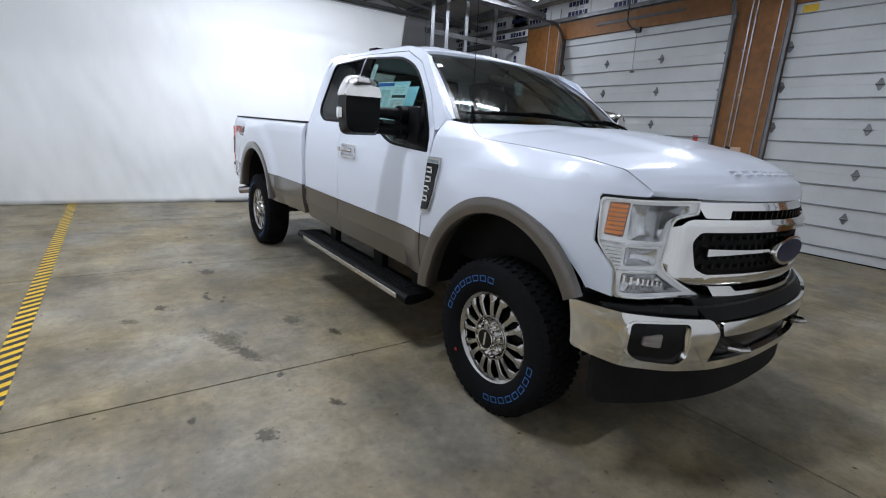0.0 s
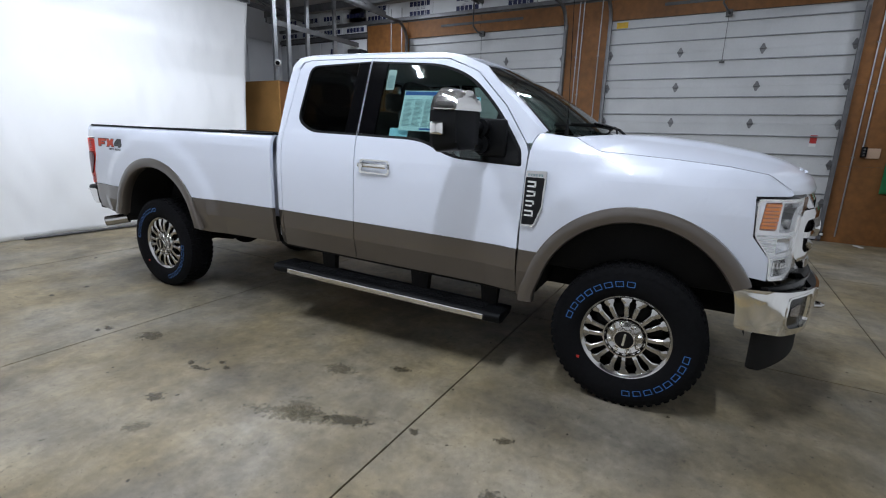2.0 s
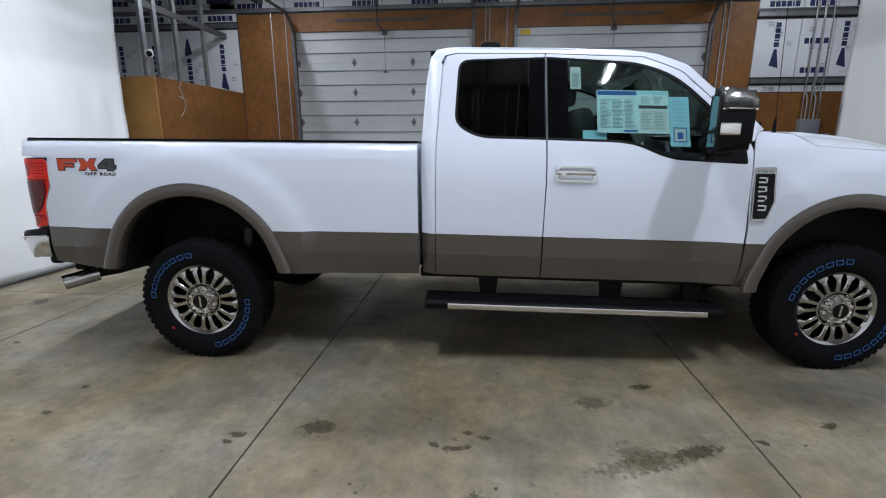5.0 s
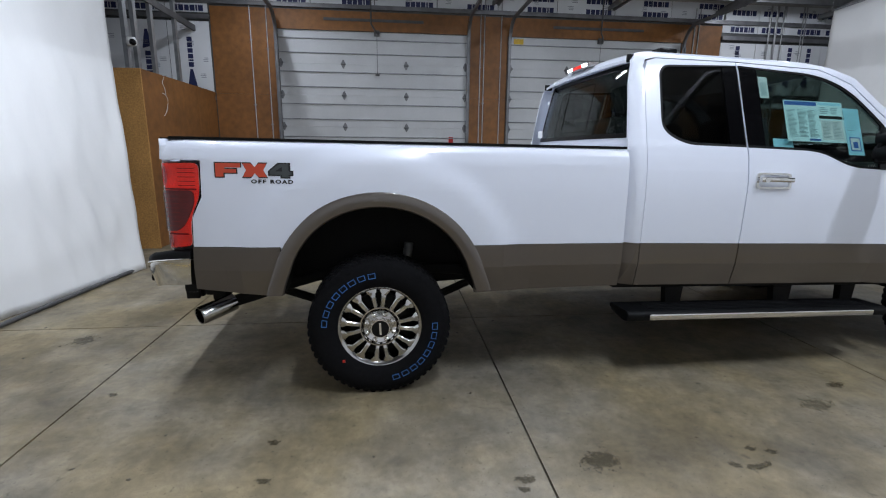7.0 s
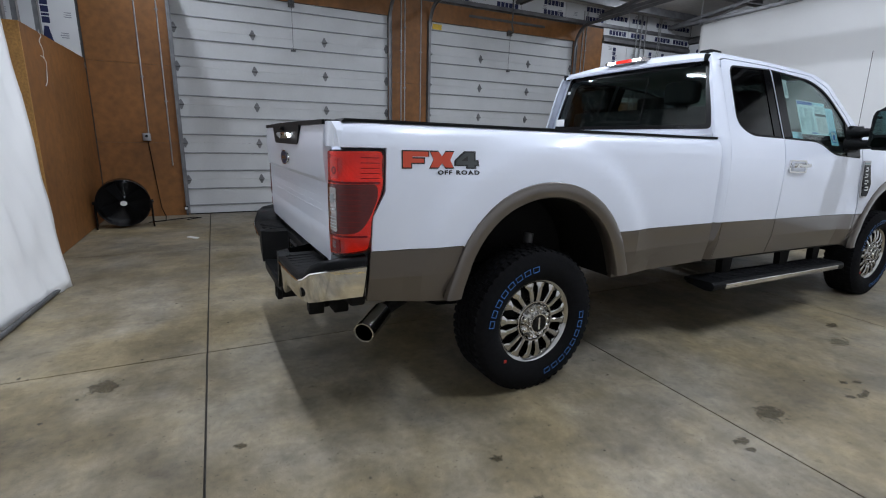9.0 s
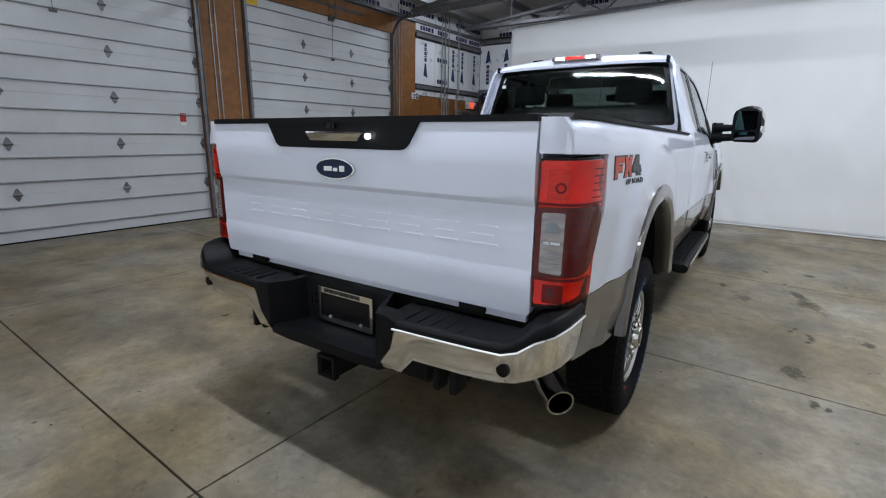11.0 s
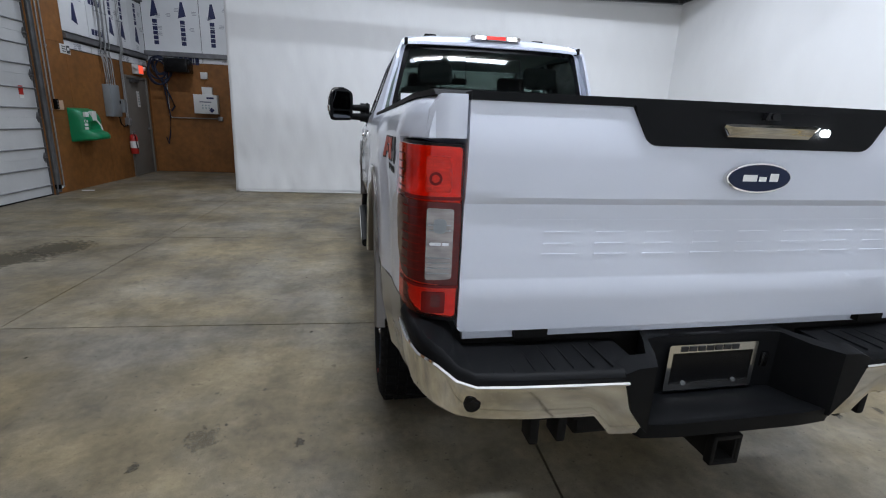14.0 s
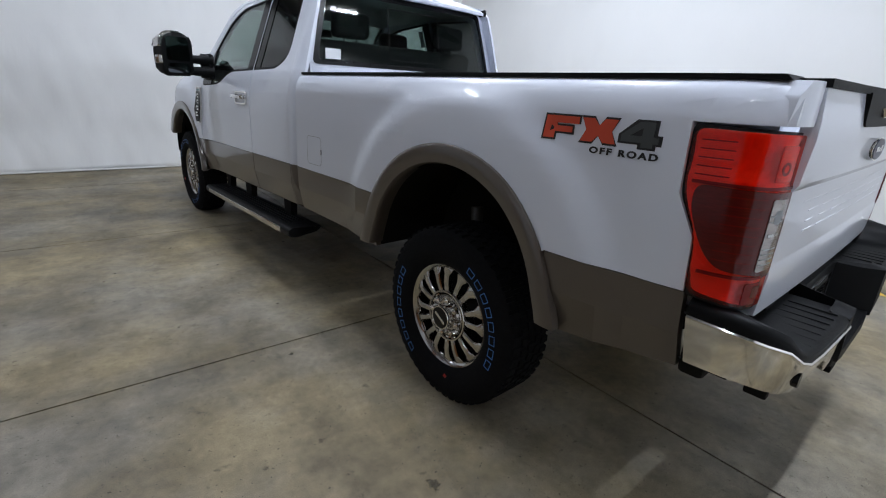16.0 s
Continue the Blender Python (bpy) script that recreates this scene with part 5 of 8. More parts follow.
    # wheel-arch flares with a rolled lip
    for xc, a0, a1, up in ((0.008, 0.612, 0.612, 0.588), (FRONT_X, 0.610, 0.598, 0.604)):
        fb = bm_new()
        t0, t1 = (2, 178) if xc < 1 else (27, 182)
        rows = []
        for k in range(37):
            t = radians(t0 + (t1 - t0) * k / 36)
            c, sn = math.cos(t), math.sin(t)
            foot = max(0.0, 0.25 - abs(sn)) * 0.12 * (1 if c > 0 else -1)
            row = []
            for rr, yy in ((1.012, 0.988), (1.006, 1.019), (0.985, 1.027), (0.92, 1.024), (0.875, 1.018), (0.862, 1.006), (0.866, 0.97), (0.878, 0.93)):
                ax = (a0 if c >= 0 else a1) * rr
                row.append(fb.verts.new((xc + ax * c + foot * (rr if rr > 0.95 else 0.8), s * yy, ARCH_Z - 0.012 + up * rr * sn)))
            rows.append(row)
        for p, q in zip(rows, rows[1:]):
            for k in range(7):
                fb.faces.new((p[k], q[k], q[k + 1], p[k + 1]))
        fb.faces.new(rows[0])
        fb.faces.new(rows[-1][::-1])
        tp("wheel_flare", fb, M["stripe"], "stone-grey wheel-arch flare")
        # inner arch liner
        lb = bm_new()
        rows = []
        for k in range(25):
            t = radians(0.5 + 179 * k / 24)
            r = 0.543
            rows.append([lb.verts.new((xc + r * 1.03 * math.cos(t), s * y, ARCH_Z - 0.02 + r * 0.98 * math.sin(t))) for y in (0.95, 0.50)])
        for p, q in zip(rows, rows[1:]):
            lb.faces.new((p[0], q[0], q[1], p[1]))
        lb.faces.new([r_[1] for r_ in rows])
        tp("arch_liner", lb, M["under"], "black wheel-arch liner")
    # fender badge: chrome shield with a dark field
    bo = [(3.545, 1.398), (3.668, 1.402), (3.666, 1.20), (3.625, 1.085), (3.540, 1.078), (3.538, 1.12)]
    bad = tp("fender_badge", curved(rounded(bo, 0.01), [], lambda x, z: lat(x, z) + 0.016, 0.014, "side", s), M["alloy"], "chrome fender vent badge with dark field")
    bi = [(3.547, 1.362), (3.658, 1.364), (3.656, 1.20), (3.617, 1.095), (3.545, 1.090)]
    tp("field", curved(rounded(bi, 0.008), [], lambda x, z: lat(x, z) + 0.019, 0.004, "side", s), M["satin"], "black field", bad)
    for k, z in enumerate((1.325, 1.270, 1.215, 1.160)):
        cb = bm_new()
        for o in ([(3.562, z - 0.018), (3.615, z - 0.018), (3.615, z - 0.008), (3.562, z - 0.008)], [(3.562, z + 0.008), (3.615, z + 0.008), (3.615, z + 0.018), (3.562, z + 0.018)], [(3.605, z - 0.018), (3.615, z - 0.018), (3.615, z + 0.018), (3.605, z + 0.018)]):
            prism(cb, o, s * (lat(3.6, z) + 0.018), s * (lat(3.6, z) + 0.024))
        tp("badge_bar", cb, M["chrome"], "raised chrome bars", bad, smooth=0)
    cb = bm_new()
    for k in range(6):
        box(cb, (3.558 + k * 0.016, s * (lat(3.6, 1.375) + 0.015), 1.368), (3.568 + k * 0.016, s * (lat(3.6, 1.375) + 0.0175), 1.384))
    tp("badge_print", cb, M["ink"], "", bad, smooth=0)
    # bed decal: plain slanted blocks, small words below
    x_rear, x_front = (-0.868, -0.455)
    def dx(f):
        return x_rear + (x_front - x_rear) * (f if s < 0 else 1 - f)
    dec = None
    for nm, f0, f1, mat in (("block", 0.02, 0.33, "decal_red"), ("block", 0.36, 0.66, "decal_red"), ("block", 0.70, 0.98, "decal_grey")):
        for grow, off, m_ in ((0.006, 0.002, M["decal_black"]), (0.0, 0.0035, M[mat])):
            u0, u1 = sorted((dx(f0), dx(f1)))
            z0, z1 = 1.308, 1.378
            o = [(u0 - grow, z0 - grow), (u1 + grow, z0 - grow), (u1 + grow, z1 + grow), (u0 - grow, z1 + grow)]
            if nm == "block" and f0 > 0.3 and f0 < 0.6:
                um = (u0 + u1) / 2
                o = [(u0 - grow, z0 - grow), (um - 0.02, z0 - grow), (um, z0 + 0.02), (um + 0.02, z0 - grow), (u1 + grow, z0 - grow), (um + 0.045, (z0 + z1) / 2), (u1 + grow, z1 + grow), (um + 0.02, z1 + grow), (um, z1 - 0.02), (um - 0.02, z1 + grow), (u0 - grow, z1 + grow), (um - 0.045, (z0 + z1) / 2)]
            if f0 < 0.3:
                uh = u0 if s < 0 else u1
                ue = u1 if s < 0 else u0
                d_ = 1 if s < 0 else -1
                o = [(uh - d_ * grow, z0 - grow), (uh + d_ * (0.040 + grow), z0 - grow), (uh + d_ * (0.040 + grow), z0 + 0.021 - grow), (ue - d_ * (0.022 - grow), z0 + 0.021 - grow), (ue - d_ * (0.022 - grow), z0 + 0.039 + grow), (uh + d_ * 0.046, z0 + 0.039 + grow), (uh + d_ * 0.046, z0 + 0.048), (ue + d_ * grow, z0 + 0.048), (ue + d_ * grow, z1 + grow), (uh - d_ * grow, z1 + grow)]
                if d_ < 0:
                    o = o[::-1]
            holes_ = []
            if f0 > 0.6:
                # an open-topped numeral, read from the cab's end on the other side
                g_ = grow / 0.07
                def at4(a_, c_):
                    return ((u0 + (u1 - u0) * a_) if s < 0 else (u1 - (u1 - u0) * a_), z0 + (z1 - z0) * c_)
                o = [at4(a_, c_) for a_, c_ in ((0.56 - g_, -g_), (0.86 + g_, -g_), (0.86 + g_, 0.18 - g_), (1.0 + g_, 0.18 - g_), (1.0 + g_, 0.42 + g_), (0.86 + g_, 0.42 + g_), (0.86 + g_, 1.0 + g_), (0.46 - g_, 1.0 + g_), (-g_, 0.46), (-g_, 0.18 - g_), (0.56 - g_, 0.18 - g_))]
                if grow == 0:
                    holes_ = [[at4(a_, c_) for a_, c_ in ((0.24, 0.44), (0.56, 0.44), (0.56, 0.78))]]
            ob = tp("decal_block", curved(o, holes_, lambda x, z, off=off: lat(x, z) + off, 0.002, "side", s), m_, "red and dark grey sticker block" if grow == 0 else "black sticker outline", dec)
    # lower words
    fc = bpy.data.curves.new("words", "FONT")
    fc.body, fc.size, fc.extrude, fc.align_x, fc.space_character = "OFF ROAD", 0.026, 0.0006, "LEFT", 1.3
    fc.offset = 0.0011
    fo = bpy.data.objects.new("words", fc)
    me = bpy.data.meshes.new_from_object(fo)
    bpy.data.objects.remove(fo)
    wb = bmesh.new()
    wb.from_mesh(me)
    wmax = max(v.co.x for v in wb.verts)
    xs_ = sorted(v.co.x for v in wb.verts)
    gap_ = max(zip(xs_, xs_[1:]), key=lambda p: p[1] - p[0])
    second_ = wb.verts.layers.int.new("second")
    for v in wb.verts:
        v[second_] = int(v.co.x > (gap_[0] + gap_[1]) / 2)
    for v in wb.verts:
        f = v.co.x / wmax * 0.225
        xx_ = (x_front - 0.225 + f) if s < 0 else (x_rear + 0.235 - 0.01 - f)
        zz_ = 1.276 + v.co.y * 1.0
        v.co = Vector((xx_, s * (lat(xx_, zz_) + 0.002 + v.co.z), zz_))
    for word_ in (0, 1):
        half = wb.copy()
        ly_ = half.verts.layers.int["second"]
        bmesh.ops.delete(half, geom=[v for v in half.verts if v[ly_] != word_], context="VERTS")
        tp("decal_word", half, M["decal_black"], "small black lettering", smooth=0)
    wb.free()

# hood
def hood_pt(u, v):
    q = v * 2 - 1
    k = q * q
    x0, x1 = 3.79 + 0.19 * (1 - k), 5.07 - 0.238 * k + 0.018 * k * k
    f = 1 - (1 - u) ** 1.25
    x = x0 + (x1 - x0) * f
    y = q * (float(np.interp(x0 + (4.84 - x0) * f, EDGE_X, EDGE_Y)) - 0.003)
    ze = float(np.interp(3.79 + 1.05 * f, EDGE_X, EDGE_Z))
    zc = float(np.interp(f, (0, 0.20, 0.477, 0.706, 0.844, 0.936, 0.98, 1), (1.628, 1.618, 1.586, 1.540, 1.500, 1.456, 1.415, 1.362)))
    z = ze + (zc - ze) * (1 - abs(q) ** 2.6)
    z += 0.016 * max(0, min(1, (0.56 - abs(q)) / 0.10)) * min(1, max(0, (0.93 - f) * 5)) * min(1, 0.3 + f * 3)
    return (x, y, z)


def loft(f, nu, nv, off=(0, 0, -0.02)):
    b = bm_new()
    A = [[b.verts.new(f(i / nu, j / nv)) for j in range(nv + 1)] for i in range(nu + 1)]
    B = [[b.verts.new(Vector(A[i][j].co) + Vector(off)) for j in range(nv + 1)] for i in range(nu + 1)]
    for i in range(nu):
        for j in range(nv):
            b.faces.new((A[i][j], A[i + 1][j], A[i + 1][j + 1], A[i][j + 1]))
            b.faces.new((B[i][j + 1], B[i + 1][j + 1], B[i + 1][j], B[i][j]))
    for i in range(nu):
        for j in (0, nv):
            b.faces.new((A[i][j], A[i + 1][j], B[i + 1][j], B[i][j]))
    for j in range(nv):
        for i in (0, nu):
            b.faces.new((A[i][j], A[i][j + 1], B[i][j + 1], B[i][j]))
    return b


hood = tp("hood", loft(hood_pt, 64, 40), M["paint"])
for k in range(9):
    y0 = -0.36 + k * 0.082
    for dz in (0.0, 0.022):
        eb = bm_new()
        p = Vector(hood_pt(0.860 if dz else 0.890, 0.5 + (y0 + 0.03) / 1.7))
        box(eb, (p.x - 0.005, y0, p.z - 0.004), (p.x + 0.005, y0 + 0.06, p.z + 0.0018), 0.001)
        tp("hood_emboss", eb, M["paint"], "raised plain bar", hood)

# a dark strip on each side stands for the shade in the hood gap
for s in (-1, 1):
    b = bm_new()
    tube(b, [Vector(hood_pt(k / 40, 0.5 + s * 0.5)) + Vector((0, s * 0.004, -0.001)) for k in range(40)], 0.0010, 6)
    tp("shut_line", b, M["under"], "thin dark strip drawn for the shaded gap along the hood", hood)

# roof
def roof_pt(u, v):
    y = (v * 2 - 1) * 0.695
    k = abs(y / 0.695)
    xf = 3.06 - 0.08 * k * k
    x = 1.60 + (xf - 1.60) * u
    zc = float(np.interp(x, [1.60, 1.64, 1.72, 1.9, 2.4, 2.75, 2.9, 3.0, 3.06], [2.065, 2.105, 2.135, 2.152, 2.157, 2.14, 2.115, 2.092, 2.07]))
    ze = float(np.interp(x, [1.60, 1.66, 1.8, 2.4, 2.8, 2.95, 3.06], [2.05, 2.085, 2.102, 2.106, 2.092, 2.066, 2.03]))
    z = zc - (zc - ze) * k ** 3
    z += 0.006 * max(0, math.cos(k * 9.0)) * (1 if 1.75 < x < 2.85 else 0)
    return (x, y, z)


tp("roof", loft(roof_pt, 40, 36), M["paint"])

# windscreen and its surround
def shield(u, v, inset=0.0):
    q = v * 2 - 1
    top = Vector((3.065 - 0.085 * q * q, q * (0.682 - inset), 2.066 - 0.03 * q * q - inset))
    bot = Vector((3.875 - 0.255 * q * q, q * (0.866 - inset), 1.622 - 0.004 * q * q + inset * 0.5))
    p = top.lerp(bot, u)
    bow = 0.035 * math.sin(u * math.pi)
    return (p.x + bow * 0.6, p.y, p.z + bow)


tp("windscreen", loft(lambda u, v: shield(u, v), 16, 24, (-0.004, 0, -0.004)), M["glass_screen"], "clear tinted windscreen")
for s in (-1, 1):
    for nm in ("windscreen_pillar", "screen_edge_trim"):
        b = bm_new()
        rows = []
        for k in range(13):
            u = k / 12
            p, q = Vector(shield(u, 0.5 + s * 0.497)), Vector(shield(u, 0.5 + s * 0.482))
            o = Vector((p.x - 0.03, s * (lat(p.x, p.z) - 0.004), p.z - 0.012))
            up = Vector((0.004, 0, 0.006))
            mid_ = o.lerp(p + up, 0.5) + Vector((0.012, s * 0.008, 0.010))
            rows.append([b.verts.new(c) for c in ((o, mid_, p + up) if nm[0] == "w" else (p + up, q + up * 0.6))])
        for p, q in zip(rows, rows[1:]):
            for k in range(len(p) - 1):
                b.faces.new((p[k], q[k], q[k + 1], p[k + 1]))
        if nm[0] == "w":
            tp(nm, b, M["paint"])
        else:
            tp(nm, b, M["satin"], "black windscreen edge trim")
# cowl with wipers
b = loft(lambda u, v: (lambda q: (3.60 + 0.265 * (1 - q * q) + 0.16 * u, q * 0.868, 1.606 - 0.022 * u + 0.010 * (1 - q * q)))(v * 2 - 1), 4, 20)
tp("cowl", b, M["black"], "black plastic cowl panel")
for k in range(11):
    q = -0.75 + k * 0.15
    b = bm_new()
    box(b, (3.66 + 0.265 * (1 - q * q), q * 0.868 - 0.045, 1.604 + 0.010 * (1 - q * q)), (3.668 + 0.265 * (1 - q * q), q * 0.868 + 0.045, 1.612 + 0.010 * (1 - q * q)), 0.002)
    tp("cowl_louvre", b, M["satin"])
for q0, q1, piv in ((-0.93, -0.02, 0.02), (-0.12, 0.72, 0.80)):
    b = bm_new()
    blade = []
    for k in range(13):
        f = k / 12
        q = q0 + (q1 - q0) * f
        p = Vector(shield(0.955 - 0.02 * math.sin(f * 3.1), 0.5 + q / 2))
        blade.append(p + Vector((0.014, 0, 0.020)))
    tube(b, blade, 0.0075, 6)
    tube(b, [p + Vector((0.008, 0, 0.010)) for p in blade[2:11]], 0.0055, 6)
    w_ = tp("wiper", b, M["black"], "black windscreen wiper")
    b = bm_new()
    foot = Vector((3.70 + 0.265 * (1 - piv * piv), piv * 0.868, 1.618))
    mid_ = blade[6] + Vector((0.016, 0, 0.016))
    tube(b, [foot, foot.lerp(mid_, 0.35) + Vector((0.012, 0, 0.020)), foot.lerp(mid_, 0.75) + Vector((0.006, 0, 0.014)), mid_], 0.0085, 6)
    cyl(b, foot - Vector((0, 0, 0.02)), foot + Vector((0, 0, 0.014)), 0.022, 12, 0.018)
    tp("wiper_arm", b, M["satin"], "", w_)
b = bm_new()
cyl(b, (3.72, -0.815, 1.595), (3.72, -0.815, 1.70), 0.014, 10, 0.006)
cyl(b, (3.72, -0.815, 1.70), (3.695, -0.81, 2.34), 0.002, 6)
tp("radio_antenna", b, M["black"], "thin black whip antenna")

# cab back: panel with window
def back_x(y, z):
    return -(1.555 + 0.10 * max(0, (z - 1.55)) / 0.5 + 0.05 * (abs(y) / 0.8) ** 4)


ro = [(-0.80, 0.70), (0.80, 0.70), (0.83, 1.45), (0.825, 1.60), (0.715, 2.045), (0.66, 2.085), (-0.66, 2.085), (-0.715, 2.045), (-0.825, 1.60), (-0.83, 1.45)]
rh = rounded([(-0.802, 1.575), (0.802, 1.575), (0.690, 2.038), (-0.690, 2.038)], 0.04)
tp("cab_back", curved(ro, [rh], back_x, 0.03, "front", -1, vs=(1.5, 1.55, 1.6)), M["paint"])
bg = tp("rear_window", curved(rounded([(-0.812, 1.57), (0.812, 1.57), (0.70, 2.045), (-0.70, 2.045)], 0.04), [rounded([(-0.775, 1.60), (0.775, 1.60), (0.670, 2.012), (-0.670, 2.012)], 0.03)], lambda y, z: back_x(y, z) + 0.006, 0.008, "front", -1), M["satin"], "black-edged rear window")
tp("pane", curved(rounded([(-0.775, 1.60), (0.775, 1.60), (0.670, 2.012), (-0.670, 2.012)], 0.03), [], lambda y, z: back_x(y, z) + 0.003, 0.004, "front", -1), M["glass_dark"], "dark tinted glass", bg)
b = curved(rounded([(-0.235, 1.63), (0.235, 1.63), (0.225, 1.97), (-0.225, 1.97)], 0.02), [rounded([(-0.2315, 1.6335), (0.2315, 1.6335), (0.2215, 1.9665), (-0.2215, 1.9665)], 0.019)], lambda y, z: back_x(y, z) + 0.006, 0.004, "front", -1)
tp("slider_frame", b, M["under"], "thin black sliding-pane frame", bg)
for y0, y1, z0, z1 in ((0.632, 0.742, 1.605, 1.668), (0.635, 0.668, 1.90, 1.925)):
    st = bm_new()
    prism(st, [(y0, z0), (y1, z0), (y1, z1), (y0, z1)], 1.545 + 0.2 * (z0 - 1.55), 1.548 + 0.2 * (z0 - 1.55), axis="x")
    tp("window_sticker", st, M["paper_white"], "small white paper sticker", bg, smooth=0)
# high brake lamp between two cargo lamps
b = bm_new()
box(b, (1.575, -0.20, 2.092), (1.66, 0.20, 2.122), 0.008)
hb = tp("high_brake_lamp", b, M["clear_lens"], "high-mounted brake lamp between lit cargo lamps")
b = bm_new()
box(b, (1.568, -0.075, 2.096), (1.60, 0.075, 2.120), 0.003)
tp("brake_lens", b, M["led_red"], "red lens", hb)
for s in (-1, 1):
    b = bm_new()
    box(b, (1.569, s * 0.09 - 0.0, 2.098), (1.60, s * 0.165, 2.118), 0.003)
    tp("cargo_lens", b, M["led"], "lit white lens", hb)
    b = bm_new()
    box(b, (1.590, s * 0.705 - 0.012, 2.030), (1.66, s * 0.705 + 0.012, 2.078), 0.006)
    tp("roof_end_cap", b, M["black"], "black drip-rail end cap")
    b = bm_new()
    box(b, (1.92, s * 0.47 - 0.05, 2.140), (2.05, s * 0.47 + 0.05, 2.176), 0.010)
    tp("roof_marker_lamp", b, M["satin"], "small smoked roof marker lamp")

# bed: inner walls, floor, bulkhead, rail caps
for s in (-1, 1):
    b = bm_new()
    box(b, (-1.12, s * 0.80 - 0.01, 1.17), (1.49, s * 0.80 + 0.01, 1.49))
    for x0, x1 in ((-1.12, -0.58), (0.58, 1.49)):
        box(b, (x0, s * 0.80 - 0.01, 0.86), (x1, s * 0.80 + 0.01, 1.17))
    tp("bed_inner_side", b, M["paint"])
    b = curved([(-1.15, 1.496), (1.497, 1.496), (1.497, 1.510), (-1.13, 1.510)], [], lambda x, z: 0.93 - (0.03 if x < -0.9 else 0) * min(1, (-0.9 - x) / 0.25), 0.145, "side", s)
    tp("bed_rail_cap", b, M["black"], "black plastic bed rail cap")
b = bm_new()
box(b, (-1.16, -0.49, 0.83), (1.49, 0.49, 0.86))
bf = tp("bed_floor", b, M["paint"], smooth=0)
for k in range(6):
    b = bm_new()
    box(b, (-1.16, -0.4375 + k * 0.175 - 0.03, 0.858), (1.49, -0.4375 + k * 0.175 + 0.03, 0.872))
    tp("floor_rib", b, M["paint"], "", bf, smooth=0)
for s in (-1, 1):
    for x0, x1 in ((-1.16, -0.58), (0.58, 1.49)):
        b = bm_new()
        box(b, (x0, min(s * 0.49, s * 0.80), 0.83), (x1, max(s * 0.49, s * 0.80), 0.86))
        tp("floor_side", b, M["paint"], "", bf, smooth=0)
b = bm_new()
box(b, (1.47, -0.88, 0.70), (1.497, 0.88, 1.49))
tp("bed_bulkhead", b, M["paint"], smooth=0)

# tailgate with its pressed steps
GZ = (0.866, 0.95, 1.00, 1.018, 1.228, 1.246, 1.36, 1.40, 1.487)
GX = (1.200, 1.208, 1.212, 1.207, 1.209, 1.221, 1.229, 1.228, 1.220)


def gate_x(y, z):
    return float(np.interp(z, GZ, GX)) + 0.012 * (1 - (y / 0.83) ** 2)


gate = tp("tailgate", curved(rounded([(-0.824, 0.866), (0.824, 0.866), (0.822, 1.487), (-0.822, 1.487)], [0.02, 0.02, 0.01, 0.01]), [], gate_x, 0.05, "front", -1, vs=GZ, step=0.08), M["paint"], smooth=25)
tp("gate_cap", curved([(-0.822, 1.483), (0.822, 1.483), (0.822, 1.504), (-0.822, 1.504)], [], lambda y, z: gate_x(y, z) + 0.008 + 0.010 * max(0, 1 - (y / 0.45) ** 2), 0.10, "front", -1), M["black"], "black plastic tailgate cap", gate)
for s in (-1, 1):
    tp("gate_end_post", curved([(s * 0.827, 1.391), (s * 0.926, 1.391), (s * 0.916, 1.46), (s * 0.892, 1.496), (s * 0.827, 1.496)], [], lambda y, z: 1.216 - 2.6 * max(0, abs(y) - 0.862) ** 1.5 - 0.05 * max(0, z - 1.46), 0.06, "front", -1, step=0.012), M["paint"])
    b = bm_new()
    box(b, (-1.19, s * 0.60 - 0.05, 0.835), (-1.16, s * 0.60 + 0.05, 0.86))
    tp("gate_foot", b, M["under"], "", gate)
pl = tp("handle_panel", curved(rounded([(-0.345, 1.387), (0.345, 1.387), (0.40, 1.487), (-0.40, 1.487)], [0.03, 0.03, 0.004, 0.004]), [], lambda y, z: gate_x(y, z) + 0.006 + 0.010 * max(0, (z - 1.40) / 0.087), 0.016, "front", -1, vs=(1.40,)), M["black"], "textured black handle panel", gate)
b = bm_new()
rows = []
for y, k in ((-0.146, 0.0), (-0.128, 1.0), (0.128, 1.0), (0.146, 0.0)):
    rows.append([b.verts.new((x, y, 1.448 + (z - 1.448) * (0.25 + 0.75 * k))) for x, z in ((-1.244, 1.453), (-1.262 - 0.004 * k, 1.450), (-1.264 - 0.006 * k, 1.443), (-1.262 - 0.004 * k, 1.432), (-1.254, 1.416), (-1.244, 1.416))])
for p, q in zip(rows, rows[1:]):
    for i in range(5):
        b.faces.new((p[i], q[i], q[i + 1], p[i + 1]))
b.faces.new(rows[0])
b.faces.new(rows[-1][::-1])
bmesh.ops.recalc_face_normals(b, faces=b.faces[:])
tp("gate_handle", b, M["chrome"], "chrome tailgate handle", pl)
b = bm_new()
prism(b, rounded([(-0.02, 1.462), (0.03, 1.462), (0.022, 1.482), (-0.012, 1.482)], 0.004), -1.262, -1.24, axis="x")
cyl(b, (-1.266, 0.005, 1.472), (-1.26, 0.005, 1.472), 0.008, 10)
tp("reversing_camera", b, M["satin"], "small black camera", pl)
b = bm_new()
cyl(b, (-1.260, -0.178, 1.434), (-1.238, -0.178, 1.434), 0.010, 16)
tp("gate_lamp", b, M["led"], "lit round lamp", pl)
b = bm_new()
o = [(0.104 * math.cos(2 * math.pi * k / 32), 1.309 + 0.041 * math.sin(2 * math.pi * k / 32)) for k in range(32)]
prism(b, o, -1.252, -1.232, axis="x", bevel=0.004)
ov = tp("oval_badge", b, M["chrome"], "chrome-rimmed plain navy oval badge", gate)
b = bm_new()
